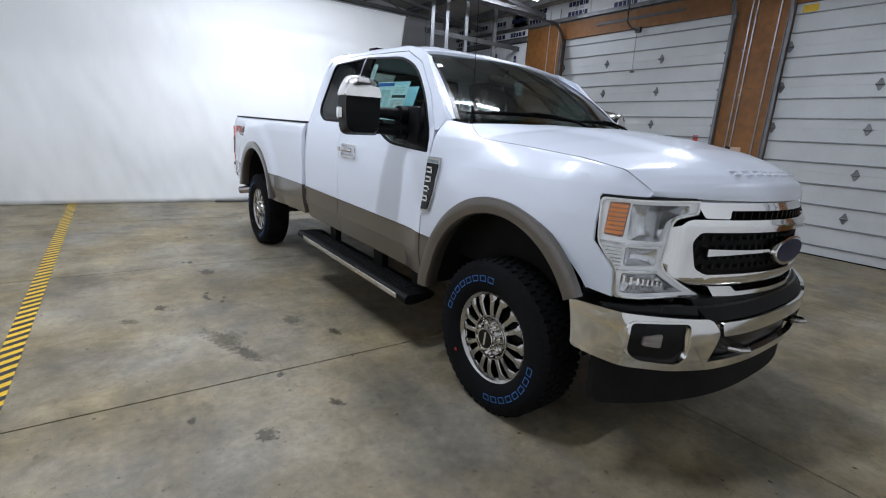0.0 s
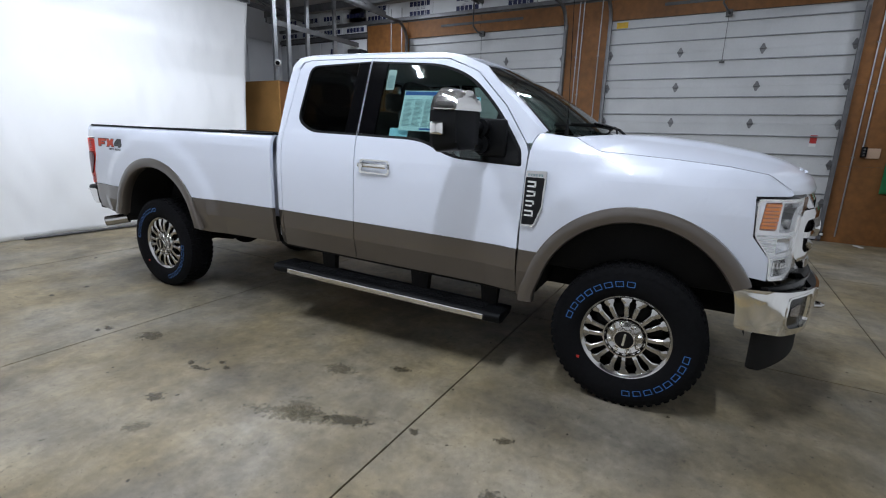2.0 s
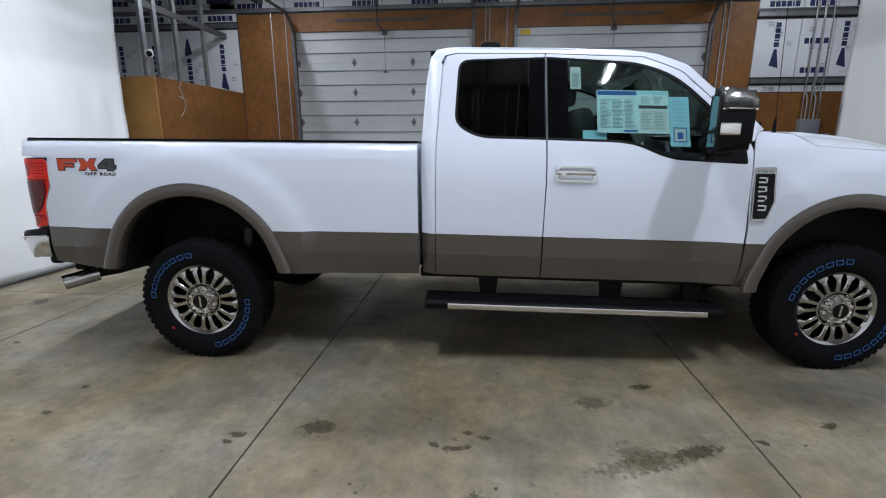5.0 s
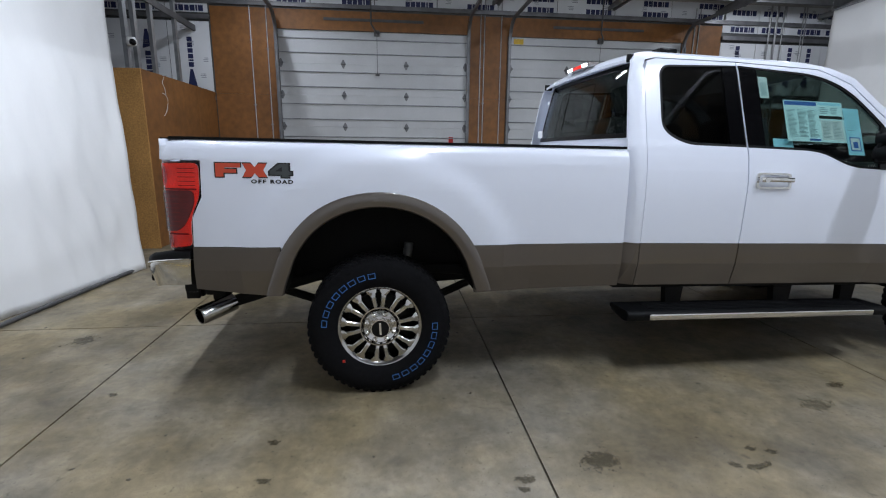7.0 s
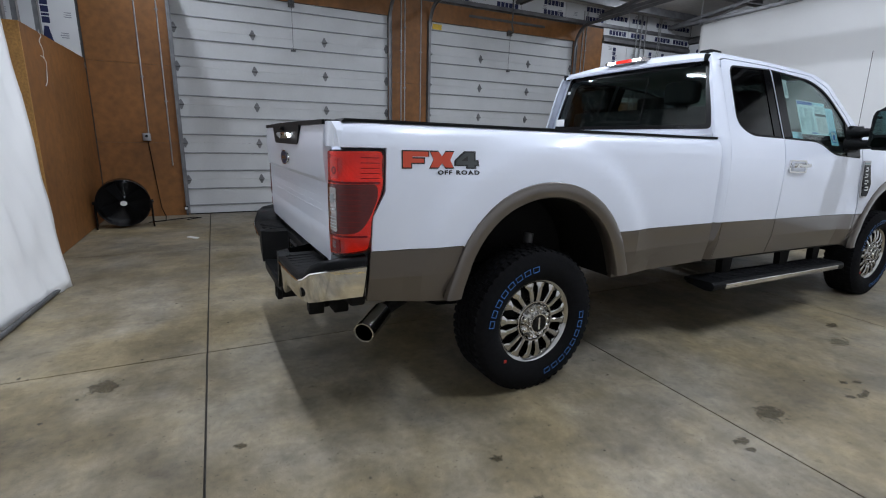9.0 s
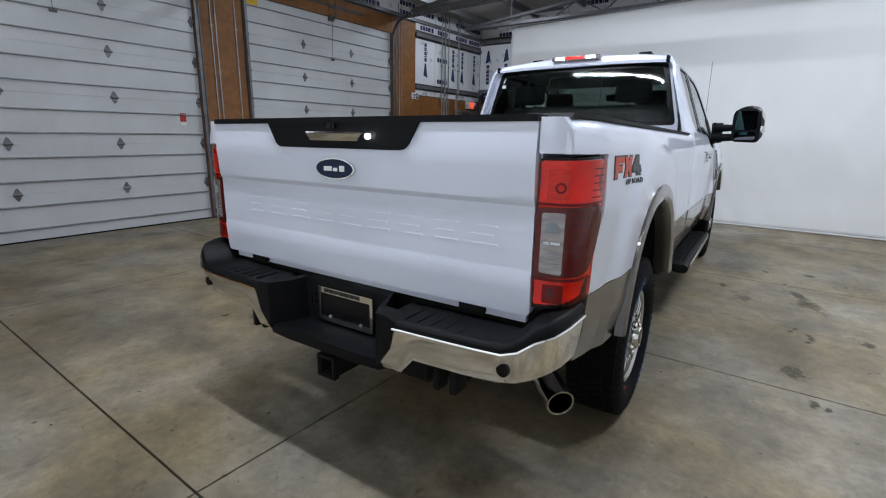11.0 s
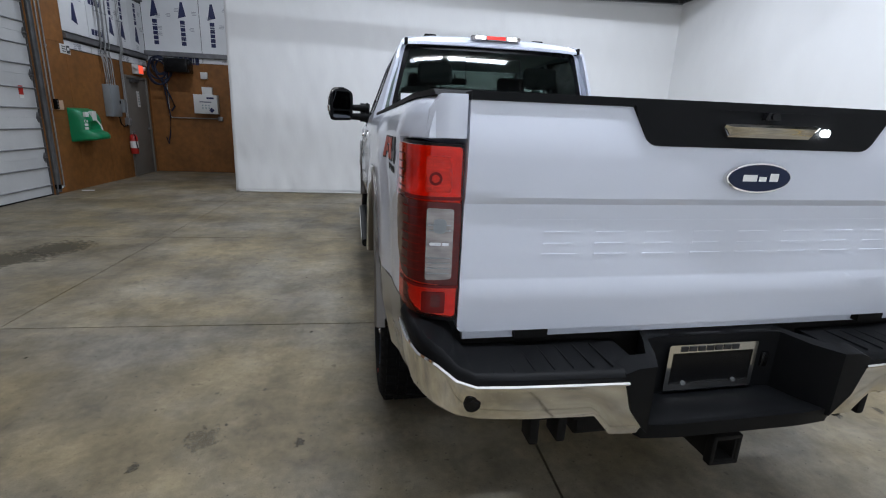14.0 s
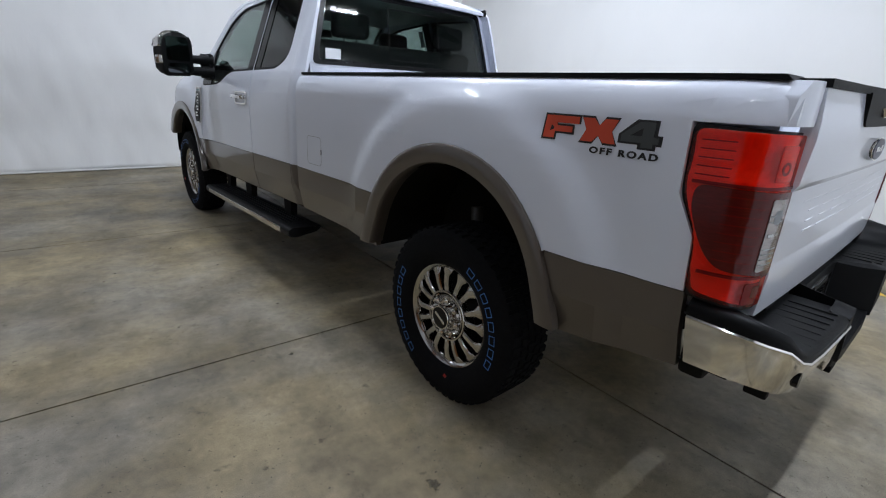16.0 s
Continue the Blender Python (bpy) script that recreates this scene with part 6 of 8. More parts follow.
o = [(0.098 * math.cos(2 * math.pi * k / 32), 1.309 + 0.0365 * math.sin(2 * math.pi * k / 32)) for k in range(32)]
prism(b, o, -1.2545, -1.251, axis="x")
tp("oval_field", b, M["navy"], "navy blue field", ov, smooth=0)
b = bm_new()
for y0, y1, z0, z1 in ((0.010, 0.055, 1.300, 1.318), (-0.02, 0.004, 1.300, 1.313), (-0.058, -0.03, 1.300, 1.322)):
    prism(b, [(y0, z0), (y1, z0), (y1, z1), (y0, z1)], -1.2555, -1.2540, axis="x")
tp("oval_mark", b, M["chrome"], "plain silver bars", ov, smooth=0)
for k in range(22):
    y0 = 0.68 - k * 0.06
    b = bm_new()
    box(b, (-1.2095 - 0.012 * (1 - ((y0 - 0.03) / 0.83) ** 2), y0 - 0.0602, 1.184), (-1.200, y0, 1.188))
    tp("gate_emboss", b, M["paint"], "faint raised line", gate)
for k in range(9):
    y0 = 0.60 - k * 0.150
    for z0, w_ in ((1.150, 0.10), (1.118, 0.085), (1.088, 0.10)):
        b = bm_new()
        box(b, (-1.2095 - 0.012 * (1 - ((y0 - w_ / 2) / 0.83) ** 2), y0 - w_, z0), (-1.200, y0, z0 + 0.004))
        tp("gate_emboss", b, M["paint"], "faint raised bar", gate)

# tail lamps wrap round the corner: u runs along the lamp's plan line from the side to the gate
LAMP_LINE = [Vector(q) for q in ((-0.92, 0.973), (-1.02, 0.972), (-1.09, 0.965), (-1.14, 0.952), (-1.172, 0.934), (-1.192, 0.909), (-1.202, 0.877), (-1.206, 0.828))]


def plan_line(line):
    """Turns a plan line into: its running lengths, a place on it pushed out by off, and the way to bend a plate round it."""
    lens = [0.0]
    for p, q in zip(line, line[1:]):
        lens.append(lens[-1] + (q - p).length)
    xs, ys = [p.x for p in line], [p.y for p in line]

    def at(u, off):
        x, y = float(np.interp(u, lens, xs)), float(np.interp(u, lens, ys))
        x1, x2 = (float(np.interp(u + d, lens, xs)) for d in (-0.02, 0.02))
        y1, y2 = (float(np.interp(u + d, lens, ys)) for d in (-0.02, 0.02))
        n_ = Vector((y2 - y1, x1 - x2)).normalized()
        return x + math.copysign(abs(n_.x), xs[0]) * off, y + abs(n_.y) * off

    def bend(outline, off, thick, s, holes=(), step=0.02):
        b_ = curved(outline, list(holes), off if callable(off) else (lambda u, z: off), thick, "side", 1, step=step)
        for v in b_.verts:
            x, y = at(v.co.x, v.co.y)
            v.co.x, v.co.y = x, s * y
        return b_
    return lens, bend


LAMP_LEN, wrapped = plan_line(LAMP_LINE)


def lamp_u(x):
    return float(np.interp(-x, [-p.x for p in LAMP_LINE], LAMP_LEN))


UE = LAMP_LEN[-1]
for s in (-1, 1):
    def U(*pts):
        return [(lamp_u(x), z) if x > -2 else (UE + x + 10, z) for x, z in pts]
    front_edge = ((-0.950, 1.376), (-0.955, 1.205), (-1.012, 1.09), (-1.022, 0.935))
    lo = rounded(U((-10, 1.370), *front_edge, (-10, 0.912)), [0.012, 0.03, 0.05, 0.05, 0.03, 0.012])
    tl = tp("tail_lamp", wrapped(lo, 0.0, 0.003, s), M["glass_red"], "red tail lamp with smoked side and clear reversing lens")
    # pale reflector behind the glass: a stepped bowl on each storey
    def facets(u, z):
        q = (z - 1.31) / 0.06 if z > 1.24 else (z - 0.955) / 0.045
        bowl = max(0.0, 1 - q * q) * (0.45 + 0.55 * math.sin(math.pi * min(1, u / UE)))
        return -0.006 - 0.022 * bowl - 0.0022 * ((int(u / 0.016) + int(z / 0.012)) % 2)
    tp("reflector", wrapped([(u * 0.985 + 0.002, 0.006 + z * 0.9955) for u, z in lo], facets, 0.003, s, step=0.008), M["lamp_pale"], "stepped pale reflector behind the red glass", tl)
    fr = rounded(U((-9.998, 1.376), (-0.940, 1.385), (-0.943, 1.20), (-1.000, 1.085), (-1.010, 0.925), (-9.998, 0.898)), [0.01, 0.02, 0.05, 0.05, 0.02, 0.01])
    tp("lamp_recess", wrapped(fr, -0.012, 0.05, s, [lo]), M["satin"], "black recess", tl)
    tp("lamp_back", wrapped(fr, -0.040, 0.02, s), M["satin"], "black housing behind the reflector", tl)
    # smoked lens bulges round the corner
    so = rounded(U((-10.002, 1.230), (-0.985, 1.235), (-0.985, 1.17), (-1.03, 1.075), (-1.09, 1.02), (-10.002, 1.006)), [0.012, 0.03, 0.06, 0.06, 0.04, 0.012])
    tp("smoked_lens", wrapped(so, 0.006, 0.010, s), M["dark_lens"], "dark smoked side lens", tl)
    for k in range(8):
        z = 1.212 - k * 0.024
        tp("lens_rib", wrapped(U((-1.075, z), (-10.105, z), (-10.105, z + 0.003), (-1.075, z + 0.003)), 0.0068, 0.003, s), M["red_deep"], "", tl)
    co = rounded(U((-10.020, 1.214), (-10.088, 1.216), (-10.088, 1.022), (-10.020, 1.026)), 0.008)
    tp("clear_lens", wrapped(co, 0.009, 0.009, s), M["clear_lens"], "clear reversing lens", tl)
    for k in range(6):
        z = 1.040 + k * 0.014 + (0.06 if k > 3 else 0)
        tp("lens_rib", wrapped(U((-10.026, z), (-10.082, z), (-10.082, z + 0.003), (-10.026, z + 0.003)), 0.0105, 0.003, s), M["grey_box"], "", tl)
    tp("reverse_bulb", wrapped(rounded(U((-10.038, 1.150), (-10.070, 1.150), (-10.070, 1.188), (-10.038, 1.188)), 0.012), 0.0098, 0.003, s), M["grey_box"], "grey bulb behind clear lens", tl)
    # bright strip drawn in as a highlight on the clear lens
    tp("bulb_glint", wrapped(rounded(U((-10.030, 1.117), (-10.078, 1.117), (-10.078, 1.125), (-10.030, 1.125)), 0.003), 0.0098, 0.003, s), M["lamp_grey"], "", tl)
    # deep red joints between the three storeys
    for z0, z1 in ((1.236, 1.244), (0.998, 1.006)):
        x0 = -0.972 if z0 > 1.1 else -1.04
        tp("lens_divider", wrapped(U((x0, z0), (-10, z0), (-10, z1), (x0, z1)), 0.002, 0.006, s), M["red_deep"], "deep red divider", tl)
    # rear face: a framed bulb chamber above, a dark one below
    def chamber(nm, u0, u1, z0, z1, off, mat, lab=""):
        tp(nm, wrapped(rounded(U((-10 - u0, z0), (-10 - u1, z0), (-10 - u1, z1), (-10 - u0, z1)), 0.006), off, 0.004, s), M[mat], lab, tl)
    chamber("bulb_frame", 0.030, 0.098, 1.256, 1.345, 0.0015, "red_bright", "bright red frame round the bulb")
    chamber("bulb_chamber", 0.034, 0.094, 1.260, 1.341, 0.0022, "red_lens", "red faceted bulb chamber")
    def disc(nm, du, z0, r0, r1, mat, off):
        ring = [(UE - du + r1 * math.cos(2 * math.pi * k / 20), z0 + r1 * math.sin(2 * math.pi * k / 20)) for k in range(20)]
        hole = [[(UE - du + r0 * math.cos(2 * math.pi * k / 20), z0 + r0 * math.sin(2 * math.pi * k / 20)) for k in range(20)]] if r0 else []
        tp(nm, wrapped(ring, off, 0.003, s, hole), M[mat], "", tl)
    disc("bulb_shade", 0.070, 1.290, 0.010, 0.017, "red_deep", 0.003)
    # bright dot inside the ring, a highlight drawn as its own piece
    disc("bulb_glint", 0.070, 1.290, 0.0, 0.006, "red_bright", 0.003)
    chamber("lower_chamber", 0.034, 0.100, 0.926, 0.986, 0.0022, "red_deep", "dark red lower chamber")
    chamber("bulb_shade", 0.046, 0.072, 0.944, 0.978, 0.003, "dark_lens")
    for k in range(5):
        z = 1.258 + k * 0.022
        tp("lens_rib", wrapped(U((-0.975, z), (-1.07, z), (-1.07, z + 0.003), (-0.975, z + 0.003)), 0.0015, 0.003, s), M["red_deep"], "", tl)

# rear bumper
for s in (-1, 1):
    TOP = [(0.385, -1.374, 0.776), (0.45, -1.373, 0.778), (0.52, -1.371, 0.779), (0.70, -1.364, 0.782), (0.80, -1.356, 0.784), (0.85, -1.345, 0.800), (0.895, -1.322, 0.834), (0.935, -1.280, 0.850), (0.956, -1.20, 0.860), (0.966, -1.042, 0.868)]
    LOW = [(0.295, -1.356, 0.600), (0.405, -1.354, 0.602), (0.458, -1.352, 0.664), (0.66, -1.346, 0.668), (0.78, -1.336, 0.674), (0.84, -1.322, 0.682), (0.885, -1.292, 0.696), (0.918, -1.250, 0.708), (0.938, -1.19, 0.714), (0.948, -1.062, 0.718)]
    b = bm_new()
    rows = []
    for (y0, x0, z0), (y1, x1, z1) in zip(TOP, LOW):
        row = []
        for k in range(9):
            f = k / 8
            q = 0.004 * math.sin(f * math.pi) ** 0.7
            cs = min(1, max(0, (y0 - 0.80) / 0.16))
            row.append(b.verts.new((x0 + (x1 - x0) * f - q * (1 - cs), s * (y0 + (y1 - y0) * f + q * cs), z0 + (z1 - z0) * f)))
        row.append(b.verts.new((row[-1].co.x + 0.03, row[-1].co.y - s * 0.012, row[-1].co.z + 0.004)))
        row.insert(0, b.verts.new((row[0].co.x + 0.03, row[0].co.y - s * 0.012, row[0].co.z + 0.004)))
        rows.append(row)
    for p, q in zip(rows, rows[1:]):
        for k in range(len(p) - 1):
            b.faces.new((p[k], q[k], q[k + 1], p[k + 1]))
    bmesh.ops.subdivide_edges(b, edges=b.edges[:], cuts=1, use_grid_fill=True, smooth=0.6)
    ch = tp("rear_bumper_chrome", b, M["chrome"], "chrome rear bumper wing", smooth=50)
    b = bm_new()
    tube(b, [(x_ - 0.004, s * (y_ + (0.004 if y_ > 0.9 else 0)), z_ - 0.002) for y_, x_, z_ in TOP], 0.006, 6)
    tp("chrome_rim", b, M["chrome"], "", ch)
    b = bm_new()
    cyl(b, (-1.352, s * 0.805, 0.728), (-1.33, s * 0.805, 0.728), 0.022, 20)
    tp("parking_sensor", b, M["satin"], "round black parking sensor", ch)
    # step pad with tread ridges
    b = bm_new()
    rows = []
    for k, (y0, x0, z0) in enumerate([(0.335, -1.374, 0.776)] + TOP):
        c = min(1, max(0, (y0 - 0.80) / 0.16))
        h = 0.030 + 0.016 * c
        xi, yi = -1.165 + 0.135 * c ** 1.5, y0 - 0.10 * c
        ex_, ey_ = 0.020 * (1 - c), 0.016 * c
        rows.append([b.verts.new((x_, s * y_, z_)) for x_, y_, z_ in ((x0, y0, z0 - 0.004), (x0 - 0.002 * (1 - c), y0 + 0.003 * c, z0 + h * 0.5), (x0 + ex_ * 0.3, y0 - ey_ * 0.3, z0 + h * 0.85), (x0 + ex_, y0 - ey_, z0 + h), (xi, yi, z0 + h + 0.004), (xi, yi, z0 - 0.03))])
    for p, q in zip(rows, rows[1:]):
        for i in range(6):
            b.faces.new((p[i], q[i], q[(i + 1) % 6], p[(i + 1) % 6]))
    b.faces.new(rows[0])
    b.faces.new(rows[-1][::-1])
    bmesh.ops.recalc_face_normals(b, faces=b.faces[:])
    pd = tp("step_pad", b, M["black"], "black plastic bumper step pad")
    for k in range(7):
        y = s * (0.42 + k * 0.055)
        b = bm_new()
        box(b, (-1.345, y - 0.003, 0.804), (-1.20, y + 0.003, 0.8135), 0.002)
        tp("pad_ridge", b, M["black"], "", pd)
b = bm_new()
rows = []
for y, z0, z1, x in ((-0.395, 0.80, 0.776, -1.376), (-0.36, 0.815, 0.68, -1.378), (-0.305, 0.815, 0.610, -1.374), (-0.265, 0.815, 0.605, -1.30), (-0.235, 0.82, 0.61, -1.215), (-0.2, 0.82, 0.62, -1.205), (0.2, 0.82, 0.62, -1.205), (0.235, 0.82, 0.61, -1.215), (0.265, 0.815, 0.605, -1.30), (0.305, 0.815, 0.610, -1.374), (0.36, 0.815, 0.68, -1.378), (0.395, 0.80, 0.776, -1.376)):
    rows.append((b.verts.new((x, y, z0)), b.verts.new((x, y, z1)), b.verts.new((x + 0.06, y, z1 - 0.01)), b.verts.new((x + 0.06, y, z0 + 0.01))))
for p, q in zip(rows, rows[1:]):
    for k in range(3):
        b.faces.new((p[k], q[k], q[k + 1], p[k + 1]))
    b.faces.new((p[3], q[3], q[0], p[0]))
b.faces.new(rows[0])
b.faces.new(rows[-1][::-1])
mid = tp("bumper_centre", b, M["black"], "black plastic bumper centre with a recess for the plate", smooth=30)
b = bm_new()
prism(b, rounded([(-1.36, -0.33), (-1.372, -0.2), (-1.372, 0.2), (-1.36, 0.33), (-1.20, 0.27), (-1.20, -0.27)], 0.02), 0.585, 0.628, axis="z", bevel=0.012)
tp("plate_shelf", b, M["black"], "", mid)
for s in (-1, 1):
    b = bm_new()
    box(b, (-1.215, s * 0.20 - 0.012, 0.70), (-1.203, s * 0.20 + 0.012, 0.75), 0.003)
    tp("plate_lamp", b, M["satin"], "", mid)
po = rounded([(-0.157, 0.640), (0.157, 0.640), (0.157, 0.795), (-0.157, 0.795)], 0.008)
b = curved(po, [[(-0.142, 0.662), (0.142, 0.662), (0.142, 0.768), (-0.142, 0.768)]], lambda y, z: 1.222, 0.010, "front", -1)
lp = tp("plate_frame", b, M["chrome"], "chrome dealer plate frame round a blank dark plate", mid)
b = bm_new()
for k in range(7):
    y0 = 0.118 - k * 0.03
    prism(b, [(y0, 0.774), (y0 - 0.024, 0.774), (y0 - 0.024, 0.790), (y0, 0.790)], -1.2245, -1.2215, axis="x")
tp("frame_print", b, M["decal_black"], "plain black bars", lp, smooth=0)
b = bm_new()
box(b, (-1.216, -0.145, 0.660), (-1.210, 0.145, 0.772))
tp("plate_blank", b, M["satin"], "dark blank plate", lp, smooth=0)
for s in (-1, 1):
    b = bm_new()
    cyl(b, (-1.225, s * 0.09, 0.664), (-1.217, s * 0.09, 0.664), 0.007, 10)
    tp("plate_screw", b, M["steel"], "", lp)
# hitch
b = bm_new()
for s in (-1, 1):
    box(b, (-1.34, s * 0.036 - 0.006, 0.455), (-1.0, s * 0.036 + 0.006, 0.54), 0.003)
box(b, (-1.34, -0.042, 0.530), (-1.0, 0.042, 0.542), 0.003)
box(b, (-1.34, -0.042, 0.455), (-1.0, 0.042, 0.467), 0.003)
box(b, (-1.345, -0.050, 0.448), (-1.315, -0.036, 0.550), 0.004)
box(b, (-1.345, 0.036, 0.448), (-1.315, 0.050, 0.550), 0.004)
box(b, (-1.345, -0.050, 0.536), (-1.315, 0.050, 0.550), 0.004)
box(b, (-1.345, -0.050, 0.448), (-1.315, 0.050, 0.462), 0.004)
box(b, (-1.1, -0.55, 0.50), (-1.0, 0.55, 0.60), 0.01)
hi_ = tp("tow_hitch", b, M["under"], "black square tow hitch receiver")
for y in (-0.16, 0.13):
    b = bm_new()
    prism(b, rounded([(y - 0.06, 0.52), (y + 0.06, 0.52), (y + 0.05, 0.57), (y - 0.05, 0.57)], 0.012), -1.26, -1.24, axis="x")
    tp("chain_plate", b, M["under"], "", hi_)
for s in (-1, 1):
    b = bm_new()
    box(b, (-1.27, s * 0.54 - 0.05, 0.525), (-1.18, s * 0.54 - 0.02, 0.66), 0.008)
    box(b, (-1.26, s * 0.54 + 0.03, 0.515), (-1.18, s * 0.54 + 0.06, 0.66), 0.008)
    box(b, (-1.28, s * 0.46 - 0.02, 0.60), (-1.20, s * 0.46 + 0.02, 0.66), 0.01)
    tp("bumper_bracket", b, M["under"], "black steel bumper bracket")
for y0, y1, z0 in ((0.30, 0.43, 0.50), (-0.43, -0.30, 0.50), (0.09, 0.19, 0.525), (-0.19, -0.09, 0.525)):
    b = bm_new()
    prism(b, rounded([(-1.22, 0.585), (-1.22, z0 + 0.02), (-1.20, z0), (-1.10, z0), (-1.06, 0.57), (-1.06, 0.585)], 0.008), y0, y1, axis="y", bevel=0.005)
    tp("hitch_bracket", b, M["under"], "black steel bracket under the bumper", hi_)
b = bm_new()
box(b, (-1.13, -0.92, 0.66), (-1.03, 0.92, 0.90), 0.02)
tp("bumper_beam", b, M["under"], "black bumper beam")

# running boards
for s in (-1, 1):
    b = bm_new()
    prism(b, rounded([(s * 0.80, 0.498), (s * 1.015, 0.505), (s * 1.043, 0.488), (s * 1.037, 0.445), (s * 0.985, 0.435), (s * 0.82, 0.46)], 0.012), 1.56, 3.45, axis="x", bevel=0.01)
    rbd = tp("running_board", b, M["black"], "black running board with bright metal edge")
    b = bm_new()
    box(b, (1.715, s * 1.038 - 0.006, 0.450), (3.335, s * 1.038 + 0.008, 0.488), 0.004)
    tp("bright_trim", b, M["chrome"], "brushed metal edge strip", rbd)
    for k in range(5):
        b = bm_new()
        box(b, (1.735, s * (0.86 + k * 0.03) - 0.005, 0.502), (3.315, s * (0.86 + k * 0.03) + 0.005, 0.510))
        tp("tread_ridge", b, M["rubber"], "", rbd, smooth=0)
    for x in (1.98, 2.75, 3.30):
        b = bm_new()
        prism(b, [(x - 0.07, 0.68), (x + 0.07, 0.68), (x + 0.05, 0.47), (x - 0.05, 0.47)], s * 0.84 - 0.025, s * 0.84 + 0.025, axis="y")
        tp("board_bracket", b, M["under"], "", rbd, smooth=0)

# towing mirrors, their heads turned in towards the driver
def turned(bm_, s_):
    for v in bm_.verts:
        v.co.y = s_ * (1.258 + (s_ * v.co.y - 1.272) * 1.14)
    bmesh.ops.rotate(bm_, cent=(3.19, s_ * 1.265, 1.65), matrix=Matrix.Rotation(s_ * radians(17), 3, "Z"), verts=bm_.verts[:])
    return bm_


for s in (-1, 1):
    b = bm_new()
    mo = rounded([(s * 1.165, 1.485), (s * 1.375, 1.475), (s * 1.385, 1.70), (s * 1.345, 1.812), (s * 1.195, 1.815), (s * 1.160, 1.755)], [0.03, 0.045, 0.06, 0.05, 0.05, 0.04])
    prism(b, mo, 3.100, 3.285, axis="x", bevel=0.032)
    for v in b.verts:
        if v.co.x > 3.20:
            v.co.y = s * 1.262 + (v.co.y - s * 1.262) * 0.80
            v.co.z = 1.65 + (v.co.z - 1.65) * 0.88
    mi = tp("towing_mirror", turned(b, s), M["black"], "large black towing mirror with chrome cap")
    b = bm_new()
    mc = rounded([(s * 1.155, 1.705), (s * 1.390, 1.700), (s * 1.352, 1.824), (s * 1.19, 1.824)], [0.01, 0.01, 0.055, 0.055])
    prism(b, mc, 3.112, 3.294, axis="x", bevel=0.032)
    for v in b.verts:
        if v.co.x > 3.21:
            v.co.y = s * 1.262 + (v.co.y - s * 1.262) * 0.81
            v.co.z = 1.70 + (v.co.z - 1.70) * 0.84
    tp("mirror_cap", turned(b, s), M["chrome"], "chrome mirror cap", mi)
    b = bm_new()
    box(b, (3.108, s * 1.372 - 0.020, 1.570), (3.215, s * 1.372 + 0.016, 1.638), 0.010)
    tp("side_indicator", turned(b, s), M["chrome"], "clear and white side lamp", mi)
    for z0, z1 in ((1.600, 1.780), (1.505, 1.580)):
        b = bm_new()
        prism(b, rounded([(s * 1.185, z0), (s * 1.355, z0), (s * 1.350, z1), (s * 1.195, z1)], 0.025), 3.094, 3.100, axis="x")
        tp("mirror_glass", turned(b, s), M["mirror"], "dark mirror glass", mi)
    for z, r in ((1.625, 0.024), (1.530, 0.026)):
        b = bm_new()
        cyl(b, (3.24, s * 0.95, z - 0.005), (3.22, s * 1.185, z), r * 1.7, 14, r * 1.2)
        cyl(b, (3.24, s * 0.93, z - 0.006), (3.25, s * 1.03, z), r * 2.1, 14)
        tp("mirror_arm", b, M["black"], "black double mirror arm", mi)
    b = bm_new()
    box(b, (3.20, s * 0.935, 1.46), (3.40, s * 0.975, 1.68), 0.02)
    tp("mirror_base", b, M["black"], "", mi)


# ---- front end ----
def fx(y, z=1.1):
    return 5.075 - 0.345 * (abs(y) / 0.93) ** 2 - 0.05 * max(0, (abs(y) - 0.80) / 0.13) ** 2


def front(outline, holes, off, thick, step=0.05):
    return curved(outline, holes, lambda y, z: fx(y, z) + off, thick, "front", 1, step=step)


def bevelled(y, z):
    """Face of the chrome: the top leans back, the foot and the ends turn in."""
    return fx(y, z) + 0.035 - 0.5 * max(0, z - 1.238) - 0.5 * max(0, 1.005 - z) - 1.0 * max(0, abs(y) - 0.668)


def chrome_front(outline, holes, thick):
    return curved(outline, holes, bevelled, thick, "front", 1, us=(-0.668, 0.668), vs=(1.005, 1.238, 1.30, 1.33), step=0.05)


b = front([(-0.90, 0.90), (0.90, 0.90), (0.90, 1.36), (-0.90, 1.36)], [], -0.06, 0.05)
tp("front_backing", b, M["satin"], "black structure behind the grille")
# grille: chrome frame, bars, mesh
go = rounded([(-0.732, 1.20), (-0.63, 1.264), (0.63, 1.264), (0.732, 1.20), (0.705, 1.035), (0.58, 0.978), (-0.58, 0.978), (-0.705, 1.035)], 0.03)
gi = rounded([(-0.615, 1.17), (-0.585, 1.212), (0.585, 1.212), (0.615, 1.17), (0.585, 1.055), (0.53, 1.028), (-0.53, 1.028), (-0.585, 1.055)], 0.02)
gr = tp("grille", chrome_front(go, [gi], 0.06), M["chrome"], "chrome framed grille with black honeycomb mesh")
tp("grille_mesh", front(gi, [], -0.01, 0.02), M["under"], "black mesh", gr)
mb = bm_new()
for k in range(24):
    for r in range(4):
        y, z = -0.56 + k * 0.0487 + (r % 2) * 0.024, 1.055 + r * 0.042
        if abs(y) < 0.58:
            cyl(mb, (fx(y) - 0.012, y, z), (fx(y) + 0.004, y, z), 0.013, 6)
tagged(tp("honeycomb", mb, M["under"], "black honeycomb cells", gr, smooth=0), "black honeycomb cells", kind="stuff")
